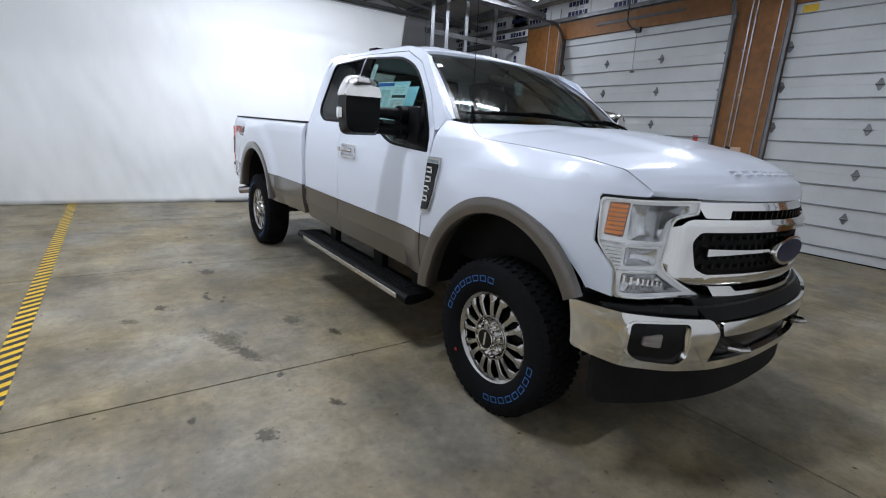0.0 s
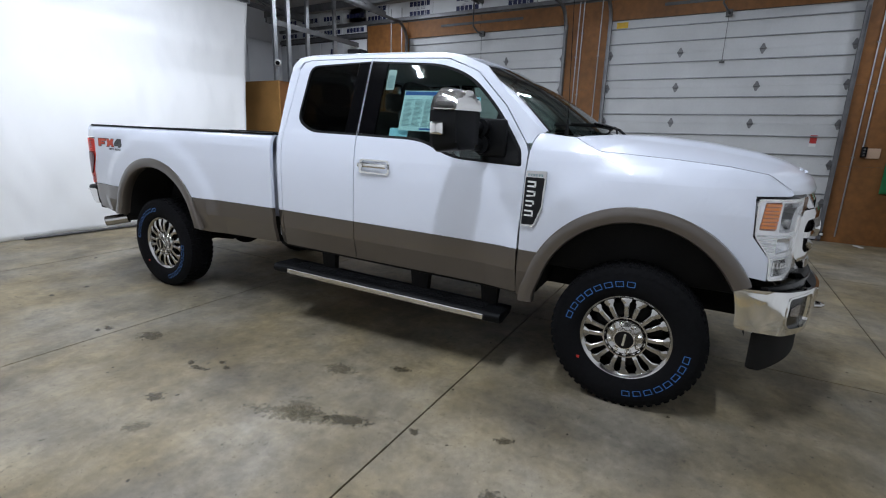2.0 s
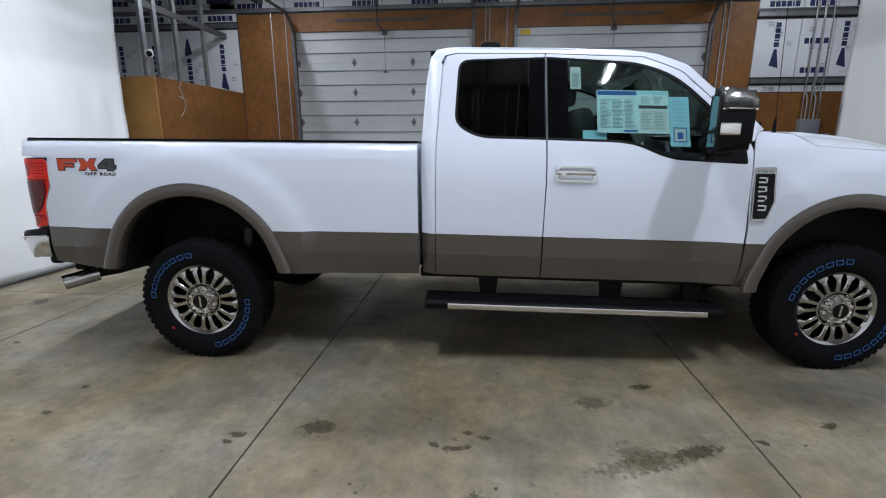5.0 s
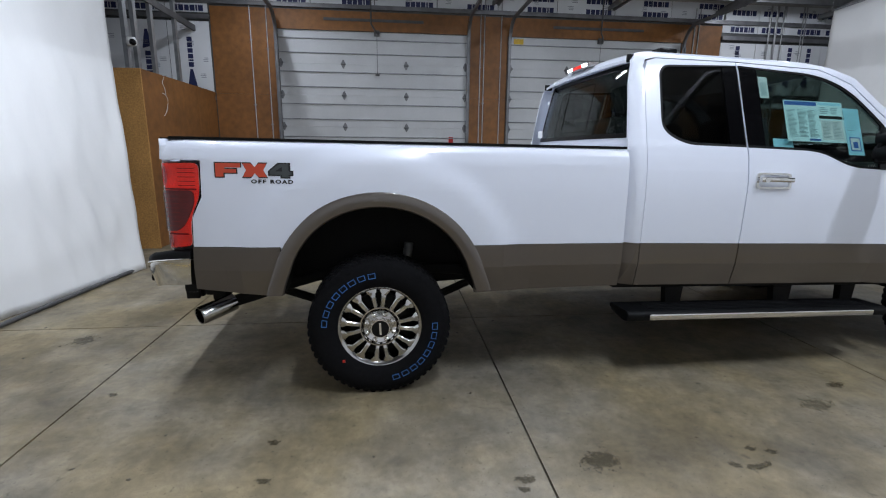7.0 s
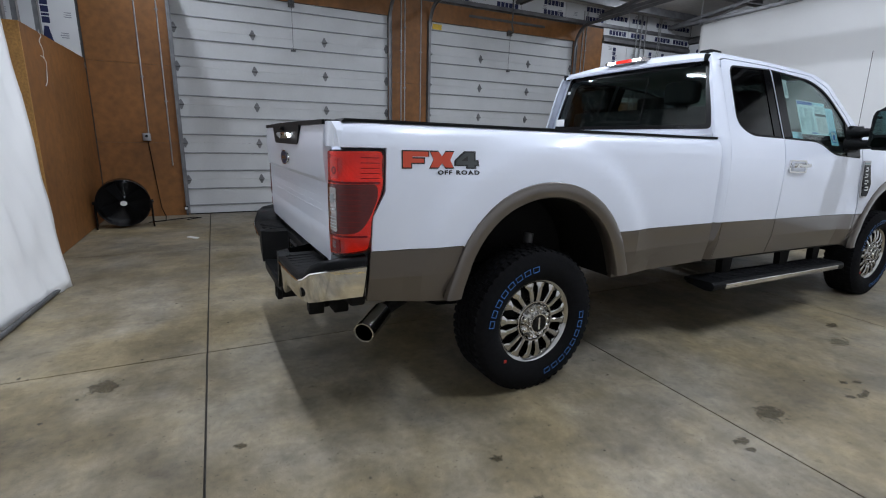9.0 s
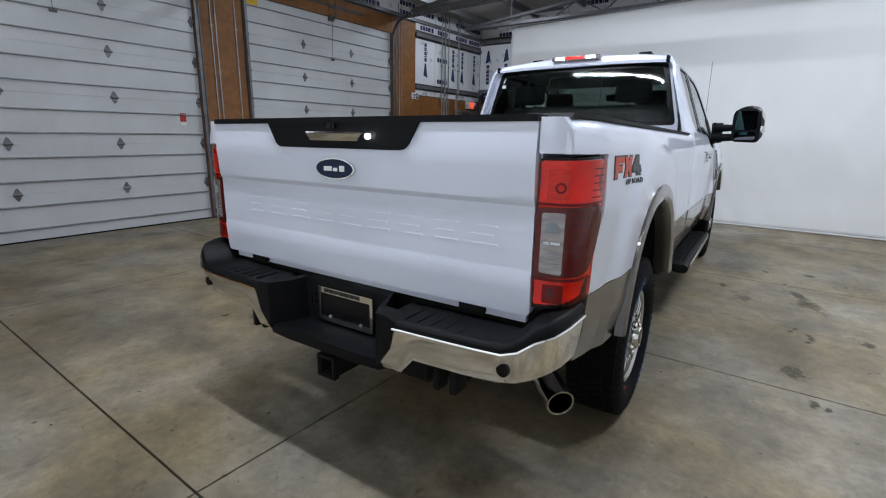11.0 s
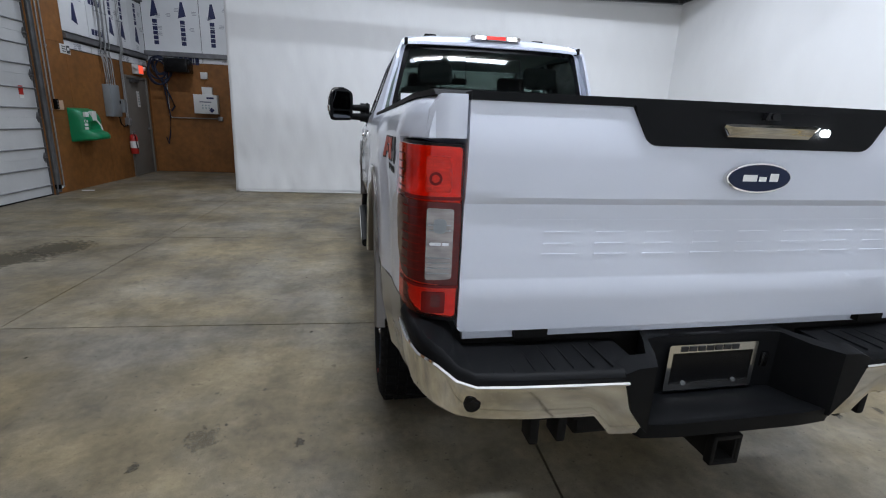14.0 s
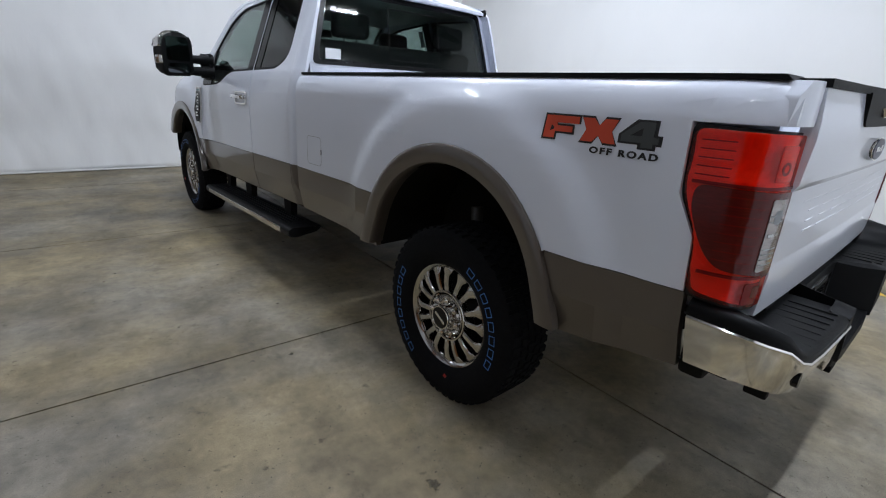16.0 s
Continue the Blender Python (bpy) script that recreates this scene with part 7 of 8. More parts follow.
tp("top_bar", chrome_front(rounded([(-0.585, 1.352), (0.585, 1.352), (0.56, 1.270), (0.44, 1.268), (0.42, 1.302), (-0.42, 1.302), (-0.44, 1.268), (-0.56, 1.270)], 0.012), [], 0.05), M["chrome"], "chrome upper bar", gr)
for k in range(17):
    y = -0.40 + k * 0.05
    sb = bm_new()
    box(sb, (fx(y) - 0.03, y - 0.006, 1.262), (fx(y) + 0.005, y + 0.006, 1.302))
    tp("slat", sb, M["satin"], "", gr, smooth=0)
for s in (-1, 1):
    tp("mid_bar", front([(s * 0.53, 1.108), (s * 0.30, 1.116), (s * 0.12, 1.116), (s * 0.12, 1.130), (s * 0.30, 1.132), (s * 0.53, 1.140)], [], 0.03, 0.03), M["chrome"], "chrome middle bar", gr)
    tp("lower_bar", front(rounded([(s * 0.50, 0.975), (s * 0.38, 0.972), (s * 0.34, 0.945), (s * 0.0, 0.945), (s * 0.0, 0.925), (s * 0.46, 0.925)], 0.006), [], 0.03, 0.04), M["chrome"], "chrome lower bar", gr)
b = bm_new()
o = [(0.165 * math.cos(2 * math.pi * k / 36), 1.118 + 0.068 * math.sin(2 * math.pi * k / 36)) for k in range(36)]
prism(b, o, 5.08, 5.125, axis="x", bevel=0.008)
tp("front_oval_badge", b, M["chrome"], "chrome-rimmed plain navy oval badge", gr)
b = bm_new()
o = [(0.148 * math.cos(2 * math.pi * k / 36), 1.118 + 0.054 * math.sin(2 * math.pi * k / 36)) for k in range(36)]
prism(b, o, 5.12, 5.1285, axis="x")
tp("oval_field", b, M["navy"], "navy field", gr, smooth=0)
# headlamps: a pale moulding with hollow reflectors, under a clear cover; they wrap round to the side
HEAD_LINE = [Vector(q) for q in ((4.995, 0.45), (4.931, 0.60), (4.890, 0.72), (4.858, 0.80), (4.825, 0.842), (4.790, 0.868), (4.750, 0.884), (4.70, 0.898), (4.65, 0.912), (4.60, 0.925))]
HEAD_LEN, head = plan_line(HEAD_LINE)


def hy(y, z):
    return float(np.interp(y, [p.y for p in HEAD_LINE], HEAD_LEN)), z


def hx(x, z):
    return float(np.interp(-x, [-p.x for p in HEAD_LINE], HEAD_LEN)), z


for s in (-1, 1):
    ho = rounded([hx(4.694, 1.336), hy(0.585, 1.342), hy(0.585, 1.285), hy(0.70, 1.262), hy(0.72, 1.06), hy(0.61, 0.985), hy(0.50, 0.925), hx(4.792, 0.925), hx(4.784, 1.04), hx(4.704, 1.15)], [0.025, 0.01, 0.01, 0.03, 0.03, 0.02, 0.02, 0.015, 0.03, 0.03])
    AMB = rounded([hx(4.722, 1.182), hx(4.794, 1.178), hx(4.802, 1.322), hx(4.732, 1.318)], 0.008)
    BOWLS = (("upper_bowl", [hy(0.856, 1.170), hy(0.735, 1.168), hy(0.712, 1.250), hy(0.63, 1.290), hy(0.63, 1.318), hy(0.856, 1.318)], "chrome upper reflector"),
             ("middle_bowl", [hy(0.856, 1.140), hy(0.745, 1.138), hy(0.745, 1.066), hy(0.856, 1.060)], "chrome middle reflector"),
             ("lower_bowl", [hy(0.856, 1.030), hy(0.735, 1.034), hy(0.635, 0.970), hy(0.585, 0.945), hy(0.856, 0.945)], "chrome fluted lower reflector"))
    holes = [rounded(o, 0.010) for _, o, _ in BOWLS]
    hl = tp("headlamp", head(ho, 0.010, 0.02, s, [AMB, *holes]), M["lamp_white"], "large clear headlamp with amber corner lens")
    for (nm, o, lab), h in zip(BOWLS, holes):
        ua, ub = min(u for u, _ in o), max(u for u, _ in o)
        za, zb = min(z for _, z in o), max(z for _, z in o)
        def dish(u, z):
            q = (1 - ((2 * u - ua - ub) / (ub - ua)) ** 2) * (1 - ((2 * z - za - zb) / (zb - za)) ** 2)
            return 0.006 - 0.05 * max(0, q) ** 0.6
        tp(nm, head(h, dish, 0.004, s, step=0.014), M["lamp_grey"], lab, hl)
    # base in the dark amber: shade between the ribs put into its colour
    tp("amber_lens", head(AMB, 0.004, 0.01, s), M["amber_shade"], "ribbed amber lens", hl)
    for k in range(7):
        z = 1.190 + k * 0.0182
        tp("amber_rib", head(rounded([hx(4.726 + k * 0.0015, z), hx(4.791 + k * 0.001, z), hx(4.792 + k * 0.001, z + 0.013), hx(4.727 + k * 0.0015, z + 0.013)], 0.003), 0.014, 0.012, s), M["amber"], "", hl)
    for k in range(6):
        z = 1.058 + k * 0.0145
        tp("side_rib", head([hx(4.780 - k * 0.010, z), hx(4.800, z), hx(4.800, z + 0.005), hx(4.780 - k * 0.010, z + 0.005)], 0.014, 0.005, s), M["lamp_grey"], "", hl)
    for k in range(8):
        u0 = hy(0.845 - k * 0.022, 0)[0]
        tp("flute", head([(u0, 0.985 - k * 0.002), (u0 + 0.009, 0.985 - k * 0.002), (u0 + 0.009, 1.018 - k * 0.004), (u0, 1.018 - k * 0.004)], 0.004, 0.03, s), M["chrome"], "", hl)
    for z0, z1 in ((1.147, 1.158), (1.038, 1.046)):
        tp("lamp_bar", head([hx(4.715 if z0 > 1.1 else 4.788, z0), hy(0.735, z0), hy(0.735, z1), hx(4.715 if z0 > 1.1 else 4.788, z1)], 0.015, 0.008, s), M["lamp_grey"], "silver strip", hl)
    tp("cover_glass", head(ho, 0.024, 0.003, s), M["glass_clear"], "clear cover", hl)
    gp = rounded([hx(4.686, 1.346), hy(0.577, 1.350), hy(0.577, 1.278), hy(0.692, 1.255), hy(0.711, 1.066), hy(0.600, 0.985), hy(0.492, 0.930), hy(0.492, 0.917), hx(4.784, 0.917), hx(4.776, 1.04), hx(4.696, 1.15)], [0.025, 0.008, 0.008, 0.03, 0.03, 0.02, 0.008, 0.004, 0.01, 0.03, 0.03])
    be = rounded([hx(4.702, 1.328), hy(0.592, 1.334), hy(0.592, 1.291), hy(0.708, 1.268), hy(0.729, 1.056), hy(0.618, 0.979), hy(0.515, 0.933), hx(4.799, 0.933), hx(4.791, 1.04), hx(4.711, 1.15)], [0.025, 0.008, 0.008, 0.03, 0.03, 0.02, 0.015, 0.012, 0.03, 0.03])
    tp("bezel", head(ho, 0.018, 0.012, s, [be]), M["chrome"], "thin chrome bezel", hl)
    tp("lamp_recess", head(gp, -0.055, 0.02, s), M["satin"], "black lamp recess", hl)
    tp("lamp_edge", head(gp, 0.006, 0.05, s, [ho]), M["satin"], "black gap round the lamp", hl)


# front bumper
def bx(y, z=0.7):
    k = abs(y) / 0.975
    return 5.135 - 0.305 * k ** 2.6 + 0.02 * math.sin((z - 0.6) * 9) - (0.165 * max(0, (abs(y) - 0.90) / 0.078) ** 2)


for s in (-1, 1):
    o = rounded([(s * 0.978, 0.892), (s * 0.90, 0.884), (s * 0.70, 0.866), (s * 0.56, 0.858), (s * 0.505, 0.79), (s * 0.54, 0.655), (s * 0.50, 0.616), (s * 0.72, 0.628), (s * 0.90, 0.652), (s * 0.972, 0.675)], [0.01, 0.02, 0.02, 0.03, 0.02, 0.02, 0.01, 0.02, 0.03, 0.02])
    fh = rounded([(s * 0.895, 0.848), (s * 0.665, 0.845), (s * 0.658, 0.69), (s * 0.695, 0.660), (s * 0.86, 0.684), (s * 0.902, 0.725)], [0.02, 0.03, 0.03, 0.02, 0.04, 0.03])
    bp = tp("front_bumper_chrome", curved(o, [fh], bx, 0.02, "front", 1, vs=(0.65, 0.7, 0.75, 0.8), step=0.03), M["chrome"], "chrome front bumper wing")
    tp("fog_pocket", curved(fh, [], lambda y, z: bx(y, z) - 0.018, 0.02, "front", 1, step=0.05), M["satin"], "black fog-lamp pocket", bp)
    tp("pocket_rim", curved(rounded([(s * 0.904, 0.857), (s * 0.656, 0.854), (s * 0.648, 0.685), (s * 0.691, 0.650), (s * 0.864, 0.675), (s * 0.911, 0.72)], 0.03), [fh], lambda y, z: bx(y, z) + 0.005, 0.01, "front", 1, step=0.05), M["chrome"], "", bp)
    tp("fog_lamp", curved(rounded([(s * 0.835, 0.785), (s * 0.765, 0.798), (s * 0.765, 0.735), (s * 0.835, 0.745)], 0.01), [], lambda y, z: bx(y, z) - 0.010, 0.012, "front", 1, step=0.03), M["clear_lens"], "clear fog lamp", bp)
    b = bm_new()
    tube(b, [(4.9, s * 0.40, 0.70), (5.09, s * 0.40, 0.70), (5.15, s * 0.385, 0.705), (5.165, s * 0.36, 0.705), (5.15, s * 0.335, 0.705), (5.09, s * 0.32, 0.70), (4.9, s * 0.32, 0.70)], 0.013, 8)
    tp("tow_hook", b, M["alloy"], "bright steel tow hook")
tp("centre_bar", curved(rounded([(-0.50, 0.838), (0.50, 0.838), (0.485, 0.775), (-0.485, 0.775)], 0.012), [], bx, 0.03, "front", 1, step=0.05), M["chrome"], "chrome centre bumper bar")
tp("lower_lip", curved(rounded([(-0.53, 0.655), (0.53, 0.655), (0.50, 0.612), (-0.50, 0.612)], 0.012), [], lambda y, z: bx(y, z) - 0.005, 0.03, "front", 1, step=0.05), M["chrome"], "chrome lower bumper lip")
tp("bumper_recess", curved([(-0.93, 0.905), (0.93, 0.905), (0.93, 0.66), (0.56, 0.62), (-0.56, 0.62), (-0.93, 0.66)], [], lambda y, z: bx(y, z) - 0.045, 0.03, "front", 1, step=0.06), M["satin"], "black recess")
tp("bumper_top", curved(rounded([(-0.60, 0.925), (0.60, 0.925), (0.56, 0.842), (-0.56, 0.842)], 0.01), [], lambda y, z: bx(y, z) - 0.015 - (z - 0.842) * 0.6, 0.04, "front", 1, step=0.05), M["black"], "black bumper top pad")
tp("air_dam", curved(rounded([(-0.93, 0.66), (0.93, 0.66), (0.93, 0.47), (0.92, 0.455), (-0.92, 0.455), (-0.93, 0.47)], 0.008), [], lambda y, z: bx(y, 0.66) - 0.05, 0.03, "front", 1, step=0.06), M["under"], "black plastic air dam")


# ---- wheels ----
def make_wheel():
    b = bm_new()
    # rim barrel and lip; the outer face looks along +y
    revolve(b, [(0.215, -0.16), (0.228, -0.12), (0.222, 0.02), (0.228, 0.075), (0.248, 0.092), (0.252, 0.100), (0.246, 0.106), (0.236, 0.100), (0.226, 0.088)], 56)
    w = part("wheel", b, M["alloy"], truck, "polished multi-spoke alloy wheel in a black off-road tyre")
    # eight pairs of straight spokes, flared at the lip
    for k in range(16):
        b = bm_new()
        t = 2 * math.pi * (k // 2) / 8 + (1 if k % 2 else -1) * radians(9.6)
        lean = 1 if k % 2 else -1
        rows = []
        for r, hw, y, off in ((0.104, 0.0150, 0.090, 0.0), (0.120, 0.0132, 0.101, 0.0), (0.160, 0.0136, 0.104, 0.0), (0.192, 0.0150, 0.102, 0.0), (0.204, 0.0190, 0.100, -0.002), (0.216, 0.0285, 0.097, -0.003), (0.240, 0.0345, 0.090, -0.004)):
            rows.append([b.verts.new(Matrix.Rotation(-t, 3, "Y") @ Vector((r, yy, q - off * lean))) for q, yy in ((-hw, y - 0.055), (-hw, y - 0.005), (-hw * 0.66, y), (hw * 0.66, y), (hw, y - 0.005), (hw, y - 0.055))])
        for p, q in zip(rows, rows[1:]):
            for i in range(5):
                b.faces.new((p[i], q[i], q[i + 1], p[i + 1]))
        b.faces.new(rows[0])
        b.faces.new(rows[-1][::-1])
        part("spoke", b, M["alloy"], w)
    b = bm_new()
    revolve(b, [(0.224, -0.02), (0.05, -0.02), (0.001, -0.02)], 40)
    revolve(b, [(0.19, 0.0), (0.19, 0.03), (0.116, 0.060), (0.096, 0.060), (0.001, 0.035)], 40)
    part("brake_disc", b, M["under"], w, "dark brake disc behind the spokes")
    b = bm_new()
    revolve(b, [(0.124, 0.05), (0.124, 0.098), (0.120, 0.104), (0.114, 0.104), (0.111, 0.098), (0.111, 0.076)], 40)
    part("hub_ring", b, M["alloy"], w, "polished hub ring")
    b = bm_new()
    revolve(b, [(0.101, 0.094), (0.097, 0.100), (0.090, 0.096), (0.058, 0.090)], 40)
    revolve(b, [(0.101, 0.094), (0.101, 0.05)], 40)
    part("hub_recess", b, M["alloy"], w, "chrome dish round the nuts")
    b = bm_new()
    revolve(b, [(0.060, 0.082), (0.060, 0.128), (0.055, 0.140), (0.051, 0.140), (0.048, 0.132), (0.001, 0.132)], 40)
    part("hub", b, M["chrome"], w, "chrome hub")
    b = bm_new()
    revolve(b, [(0.050, 0.139), (0.030, 0.141), (0.001, 0.141)], 24)
    part("hub_cap", b, M["satin"], w, "dark centre cap")
    b = bm_new()
    box(b, (-0.036, 0.1405, -0.006), (0.036, 0.1425, 0.006), 0.001)
    part("cap_mark", b, M["chrome"], w, smooth=0)
    for k in range(8):
        t = 2 * math.pi * (k + 0.5) / 8
        b = bm_new()
        c = (0.083 * math.cos(t), 0.083 * math.sin(t))
        cyl(b, (c[0], 0.090, c[1]), (c[0], 0.118, c[1]), 0.0145, 6)
        cyl(b, (c[0], 0.118, c[1]), (c[0], 0.126, c[1]), 0.0125, 10, 0.005)
        part("wheel_nut", b, M["chrome"], w)
    # tyre
    b = bm_new()
    R = 0.420
    revolve(b, [(0.232, 0.088), (0.250, 0.108), (0.275, 0.126), (0.315, 0.136), (0.350, 0.135), (0.380, 0.128), (0.398, 0.120), (0.410, 0.108), (0.412, 0.09), (0.4125, 0.0), (0.412, -0.09), (0.410, -0.108), (0.398, -0.120), (0.35, -0.135), (0.30, -0.136), (0.25, -0.11), (0.225, -0.09)], 72)
    part("tyre", b, M["rubber"], w, "black all-terrain tyre with blue-tinted raised outline blocks", smooth=30)
    b = bm_new()
    n = 54
    for k in range(n):
        t0 = 2 * math.pi * k / n
        for y0, y1, sh, f in ((0.068, 0.112, 0.0, 0.66), (0.020, 0.058, 0.45, 0.72), (-0.022, 0.016, 0.1, 0.72), (-0.062, -0.026, 0.55, 0.72), (-0.112, -0.068, 0.0, 0.66)):
            a0 = t0 + sh * 2 * math.pi / n
            a1 = a0 + f * 2 * math.pi / n
            ro_ = R if abs(y0) < 0.066 else R - 0.001
            lo_v = [b.verts.new((0.409 * math.cos(a), y, 0.409 * math.sin(a))) for a, y in ((a0, y0), (a1, y0), (a1, y1), (a0, y1))]
            tp_v = [b.verts.new((ro_ * math.cos(a), y, ro_ * math.sin(a))) for a, y in ((a0 + 0.006, y0 + 0.002), (a1 - 0.006, y0 + 0.002), (a1 - 0.006, y1 - 0.002), (a0 + 0.006, y1 - 0.002))]
            b.faces.new(tp_v)
            for i in range(4):
                b.faces.new((lo_v[i], lo_v[(i + 1) % 4], tp_v[(i + 1) % 4], tp_v[i]))
        a0, a1 = t0 + 0.01, t0 + 0.06
        for sg in (1, -1):
            vs_ = [b.verts.new((r * math.cos(a), sg * y, r * math.sin(a))) for r, a, y in ((0.408, a0, 0.113), (0.408, a1, 0.113), (0.378, a1, 0.1335), (0.378, a0, 0.1335))]
            b.faces.new(vs_)
    tagged(part("tread", b, M["rubber"], w, "chunky tread blocks", smooth=30), "chunky black tread blocks", kind="stuff")
    # raised outline blocks that stand where the tyre's lettering is
    for start, count in ((100, 8), (-14, 8)):
        for k in range(count):
            c = radians(start + (k * 10.6 if start > 0 else -k * 10.6))
            b = bm_new()
            ring = []
            for r0, h0, ri_, hi2 in ((0.307, -0.066, 0.311, -0.054), (0.307, 0.066, 0.311, 0.054), (0.339, 0.066, 0.335, 0.054), (0.339, -0.066, 0.335, -0.054)):
                ring.append((b.verts.new((r0 * math.cos(c + h0), 0.1372, r0 * math.sin(c + h0))), b.verts.new((ri_ * math.cos(c + hi2), 0.1372, ri_ * math.sin(c + hi2)))))
            for q in range(4):
                (a0_, a1_), (b0_, b1_) = ring[q], ring[(q + 1) % 4]
                b.faces.new((a0_, b0_, b1_, a1_))
            part("tyre_marking", b, M["blue_line"], w, smooth=0)
    b = bm_new()
    c = radians(50)
    box(b, (0.29 * math.cos(c) - 0.008, 0.130, 0.29 * math.sin(c) - 0.008), (0.29 * math.cos(c) + 0.008, 0.1335, 0.29 * math.sin(c) + 0.008))
    part("balance_dot", b, M["red"], w, "small red dot", smooth=0)
    return w


wheel = make_wheel()
AX = 0.416
for k, (x, y, spin) in enumerate(((0, -1, 92), (WB, -1, 84), (0, 1, 150), (WB, 1, 75))):
    m = Matrix.Translation((x, y * (0.852 if x < 1 else 0.864), AX)) @ (pose(0, 0, 0, 0, 0, 180) if y < 0 else Matrix.Identity(4)) @ Matrix.Rotation(radians(spin), 4, "Y")
    if k == 0:
        wheel.matrix_basis = m
    else:
        copy_thing(wheel, m)

# ---- under the truck ----
for s in (-1, 1):
    b = bm_new()
    box(b, (-1.1, s * 0.45 - 0.04, 0.60), (4.9, s * 0.45 + 0.04, 0.78), 0.01)
    tp("frame_rail", b, M["under"], "black steel chassis rail")
    for x, nm in ((0.0, "rear"), (WB, "front")):
        b = bm_new()
        if nm == "rear":
            pts = [(-0.75, s * 0.50, 0.60), (-0.4, s * 0.50, 0.47), (0, s * 0.50, 0.44), (0.4, s * 0.50, 0.47), (0.75, s * 0.50, 0.62)]
            for q in range(3):
                tube(b, [(p[0], p[1], p[2] - q * 0.018) for p in pts], 0.012, 6)
            part("leaf_spring", b, M["under"], truck, "black leaf spring pack")
        else:
            pts = [(x + 0.07 * math.cos(q * 0.7), s * 0.58 + 0.07 * math.sin(q * 0.7), 0.48 + q * 0.0075) for q in range(60)]
            tube(b, pts, 0.012, 6)
            part("coil_spring", b, M["under"], truck, "black coil spring")
        b = bm_new()
        cyl(b, (x + 0.14, s * 0.62, 0.40), (x + 0.20, s * 0.60, 0.85), 0.03, 12)
        part("shock_absorber", b, M["steel_dark"], truck, "dark shock absorber")
for x in (0.0, WB):
    b = bm_new()
    cyl(b, (x, -0.72, AX), (x, 0.72, AX), 0.05, 14)
    off = 0.0 if x < 1 else 0.25
    bmesh.ops.create_uvsphere(b, u_segments=18, v_segments=10, radius=0.17, matrix=Matrix.Translation((x, off, AX)))
    part("axle", b, M["under"], truck, "black solid axle with differential")
b = bm_new()
cyl(b, (0.15, 0, 0.44), (2.6, 0, 0.58), 0.05, 12)
part("drive_shaft", b, M["under"], truck, "dark drive shaft")
b = bm_new()
box(b, (0.75, 0.10, 0.50), (1.75, 0.42, 0.78), 0.05)
part("fuel_tank", b, M["under"], truck, "black fuel tank")
b = bm_new()
box(b, (2.3, -0.30, 0.45), (3.4, 0.30, 0.75), 0.08)
part("gearbox", b, M["under"], truck, "dark gearbox and transfer case")
b = bm_new()
box(b, (1.5, -0.90, 0.62), (3.6, 0.90, 0.68), 0.02)
tp("cab_floor", b, M["under"], "black cab underside")
b = bm_new()
box(b, (3.55, -0.80, 0.80), (4.75, 0.80, 1.25), 0.05)
tp("engine_bay", b, M["under"], "dark engine bay")
b = bm_new()
box(b, (0.56, -0.5, 0.80), (1.49, 0.5, 0.85))
tp("bed_crossmembers", b, M["under"])
# unseen spare tyre, added to keep light off the floor under the tail
b = bm_new()
revolve(b, [(0.21, -0.07), (0.25, -0.11), (0.36, -0.115), (0.395, -0.09), (0.40, 0.0), (0.395, 0.09), (0.36, 0.115), (0.25, 0.11), (0.21, 0.07)], 40)
bmesh.ops.rotate(b, cent=(0, 0, 0), matrix=Matrix.Rotation(radians(90), 3, "X"), verts=b.verts[:])
bmesh.ops.translate(b, vec=(-0.62, 0, 0.665), verts=b.verts[:])
part("spare_tyre", b, M["rubber"], truck, "unseen black spare tyre, added under the bed to block light")
# exhaust
b = bm_new()
tube(b, [(0.9, -0.55, 0.60), (0.5, -0.58, 0.66), (0.1, -0.62, 0.70), (-0.35, -0.62, 0.66), (-0.60, -0.65, 0.60), (-0.76, -0.70, 0.56), (-0.90, -0.80, 0.545)], 0.035, 12)
ex = part("exhaust_pipe", b, M["under"], truck, "steel exhaust pipe with bright tip")
b = bm_new()
a, c = Vector((-0.862, -0.770, 0.546)), Vector((-1.008, -0.914, 0.513))
for r, caps in ((0.052, False), (0.045, False)):
    cyl(b, a, c, r, 24, caps=caps)
d_ = (c - a).normalized()
cyl(b, c - d_ * 0.004, c + d_ * 0.001, 0.052, 24, caps=False)
q = d_.to_track_quat("Z", "Y").to_matrix()
ri, ro2 = [], []
for k in range(24):
    t = 2 * math.pi * k / 24
    v = q @ Vector((math.cos(t), math.sin(t), 0))
    ri.append(b.verts.new(c + v * 0.045))
    ro2.append(b.verts.new(c + v * 0.052))
for k in range(24):
    b.faces.new((ri[k], ri[(k + 1) % 24], ro2[(k + 1) % 24], ro2[k]))
part("exhaust_tip", b, M["alloy"], ex, "polished exhaust tip")
b = bm_new()
cyl(b, a + d_ * 0.02, a + d_ * 0.03, 0.0448, 24)
part("tip_inside", b, M["under"], ex, smooth=0)

# ---- inside the cab ----
b = bm_new()
box(b, (1.60, -0.86, 0.70), (3.55, 0.86, 0.76))
tp("cab_carpet", b, M["cloth"], "dark carpet", smooth=0)
b = bm_new()
box(b, (1.75, -0.66, 2.045), (2.90, 0.66, 2.06))
tp("headliner", b, M["white_plastic"], "pale headliner", smooth=0)


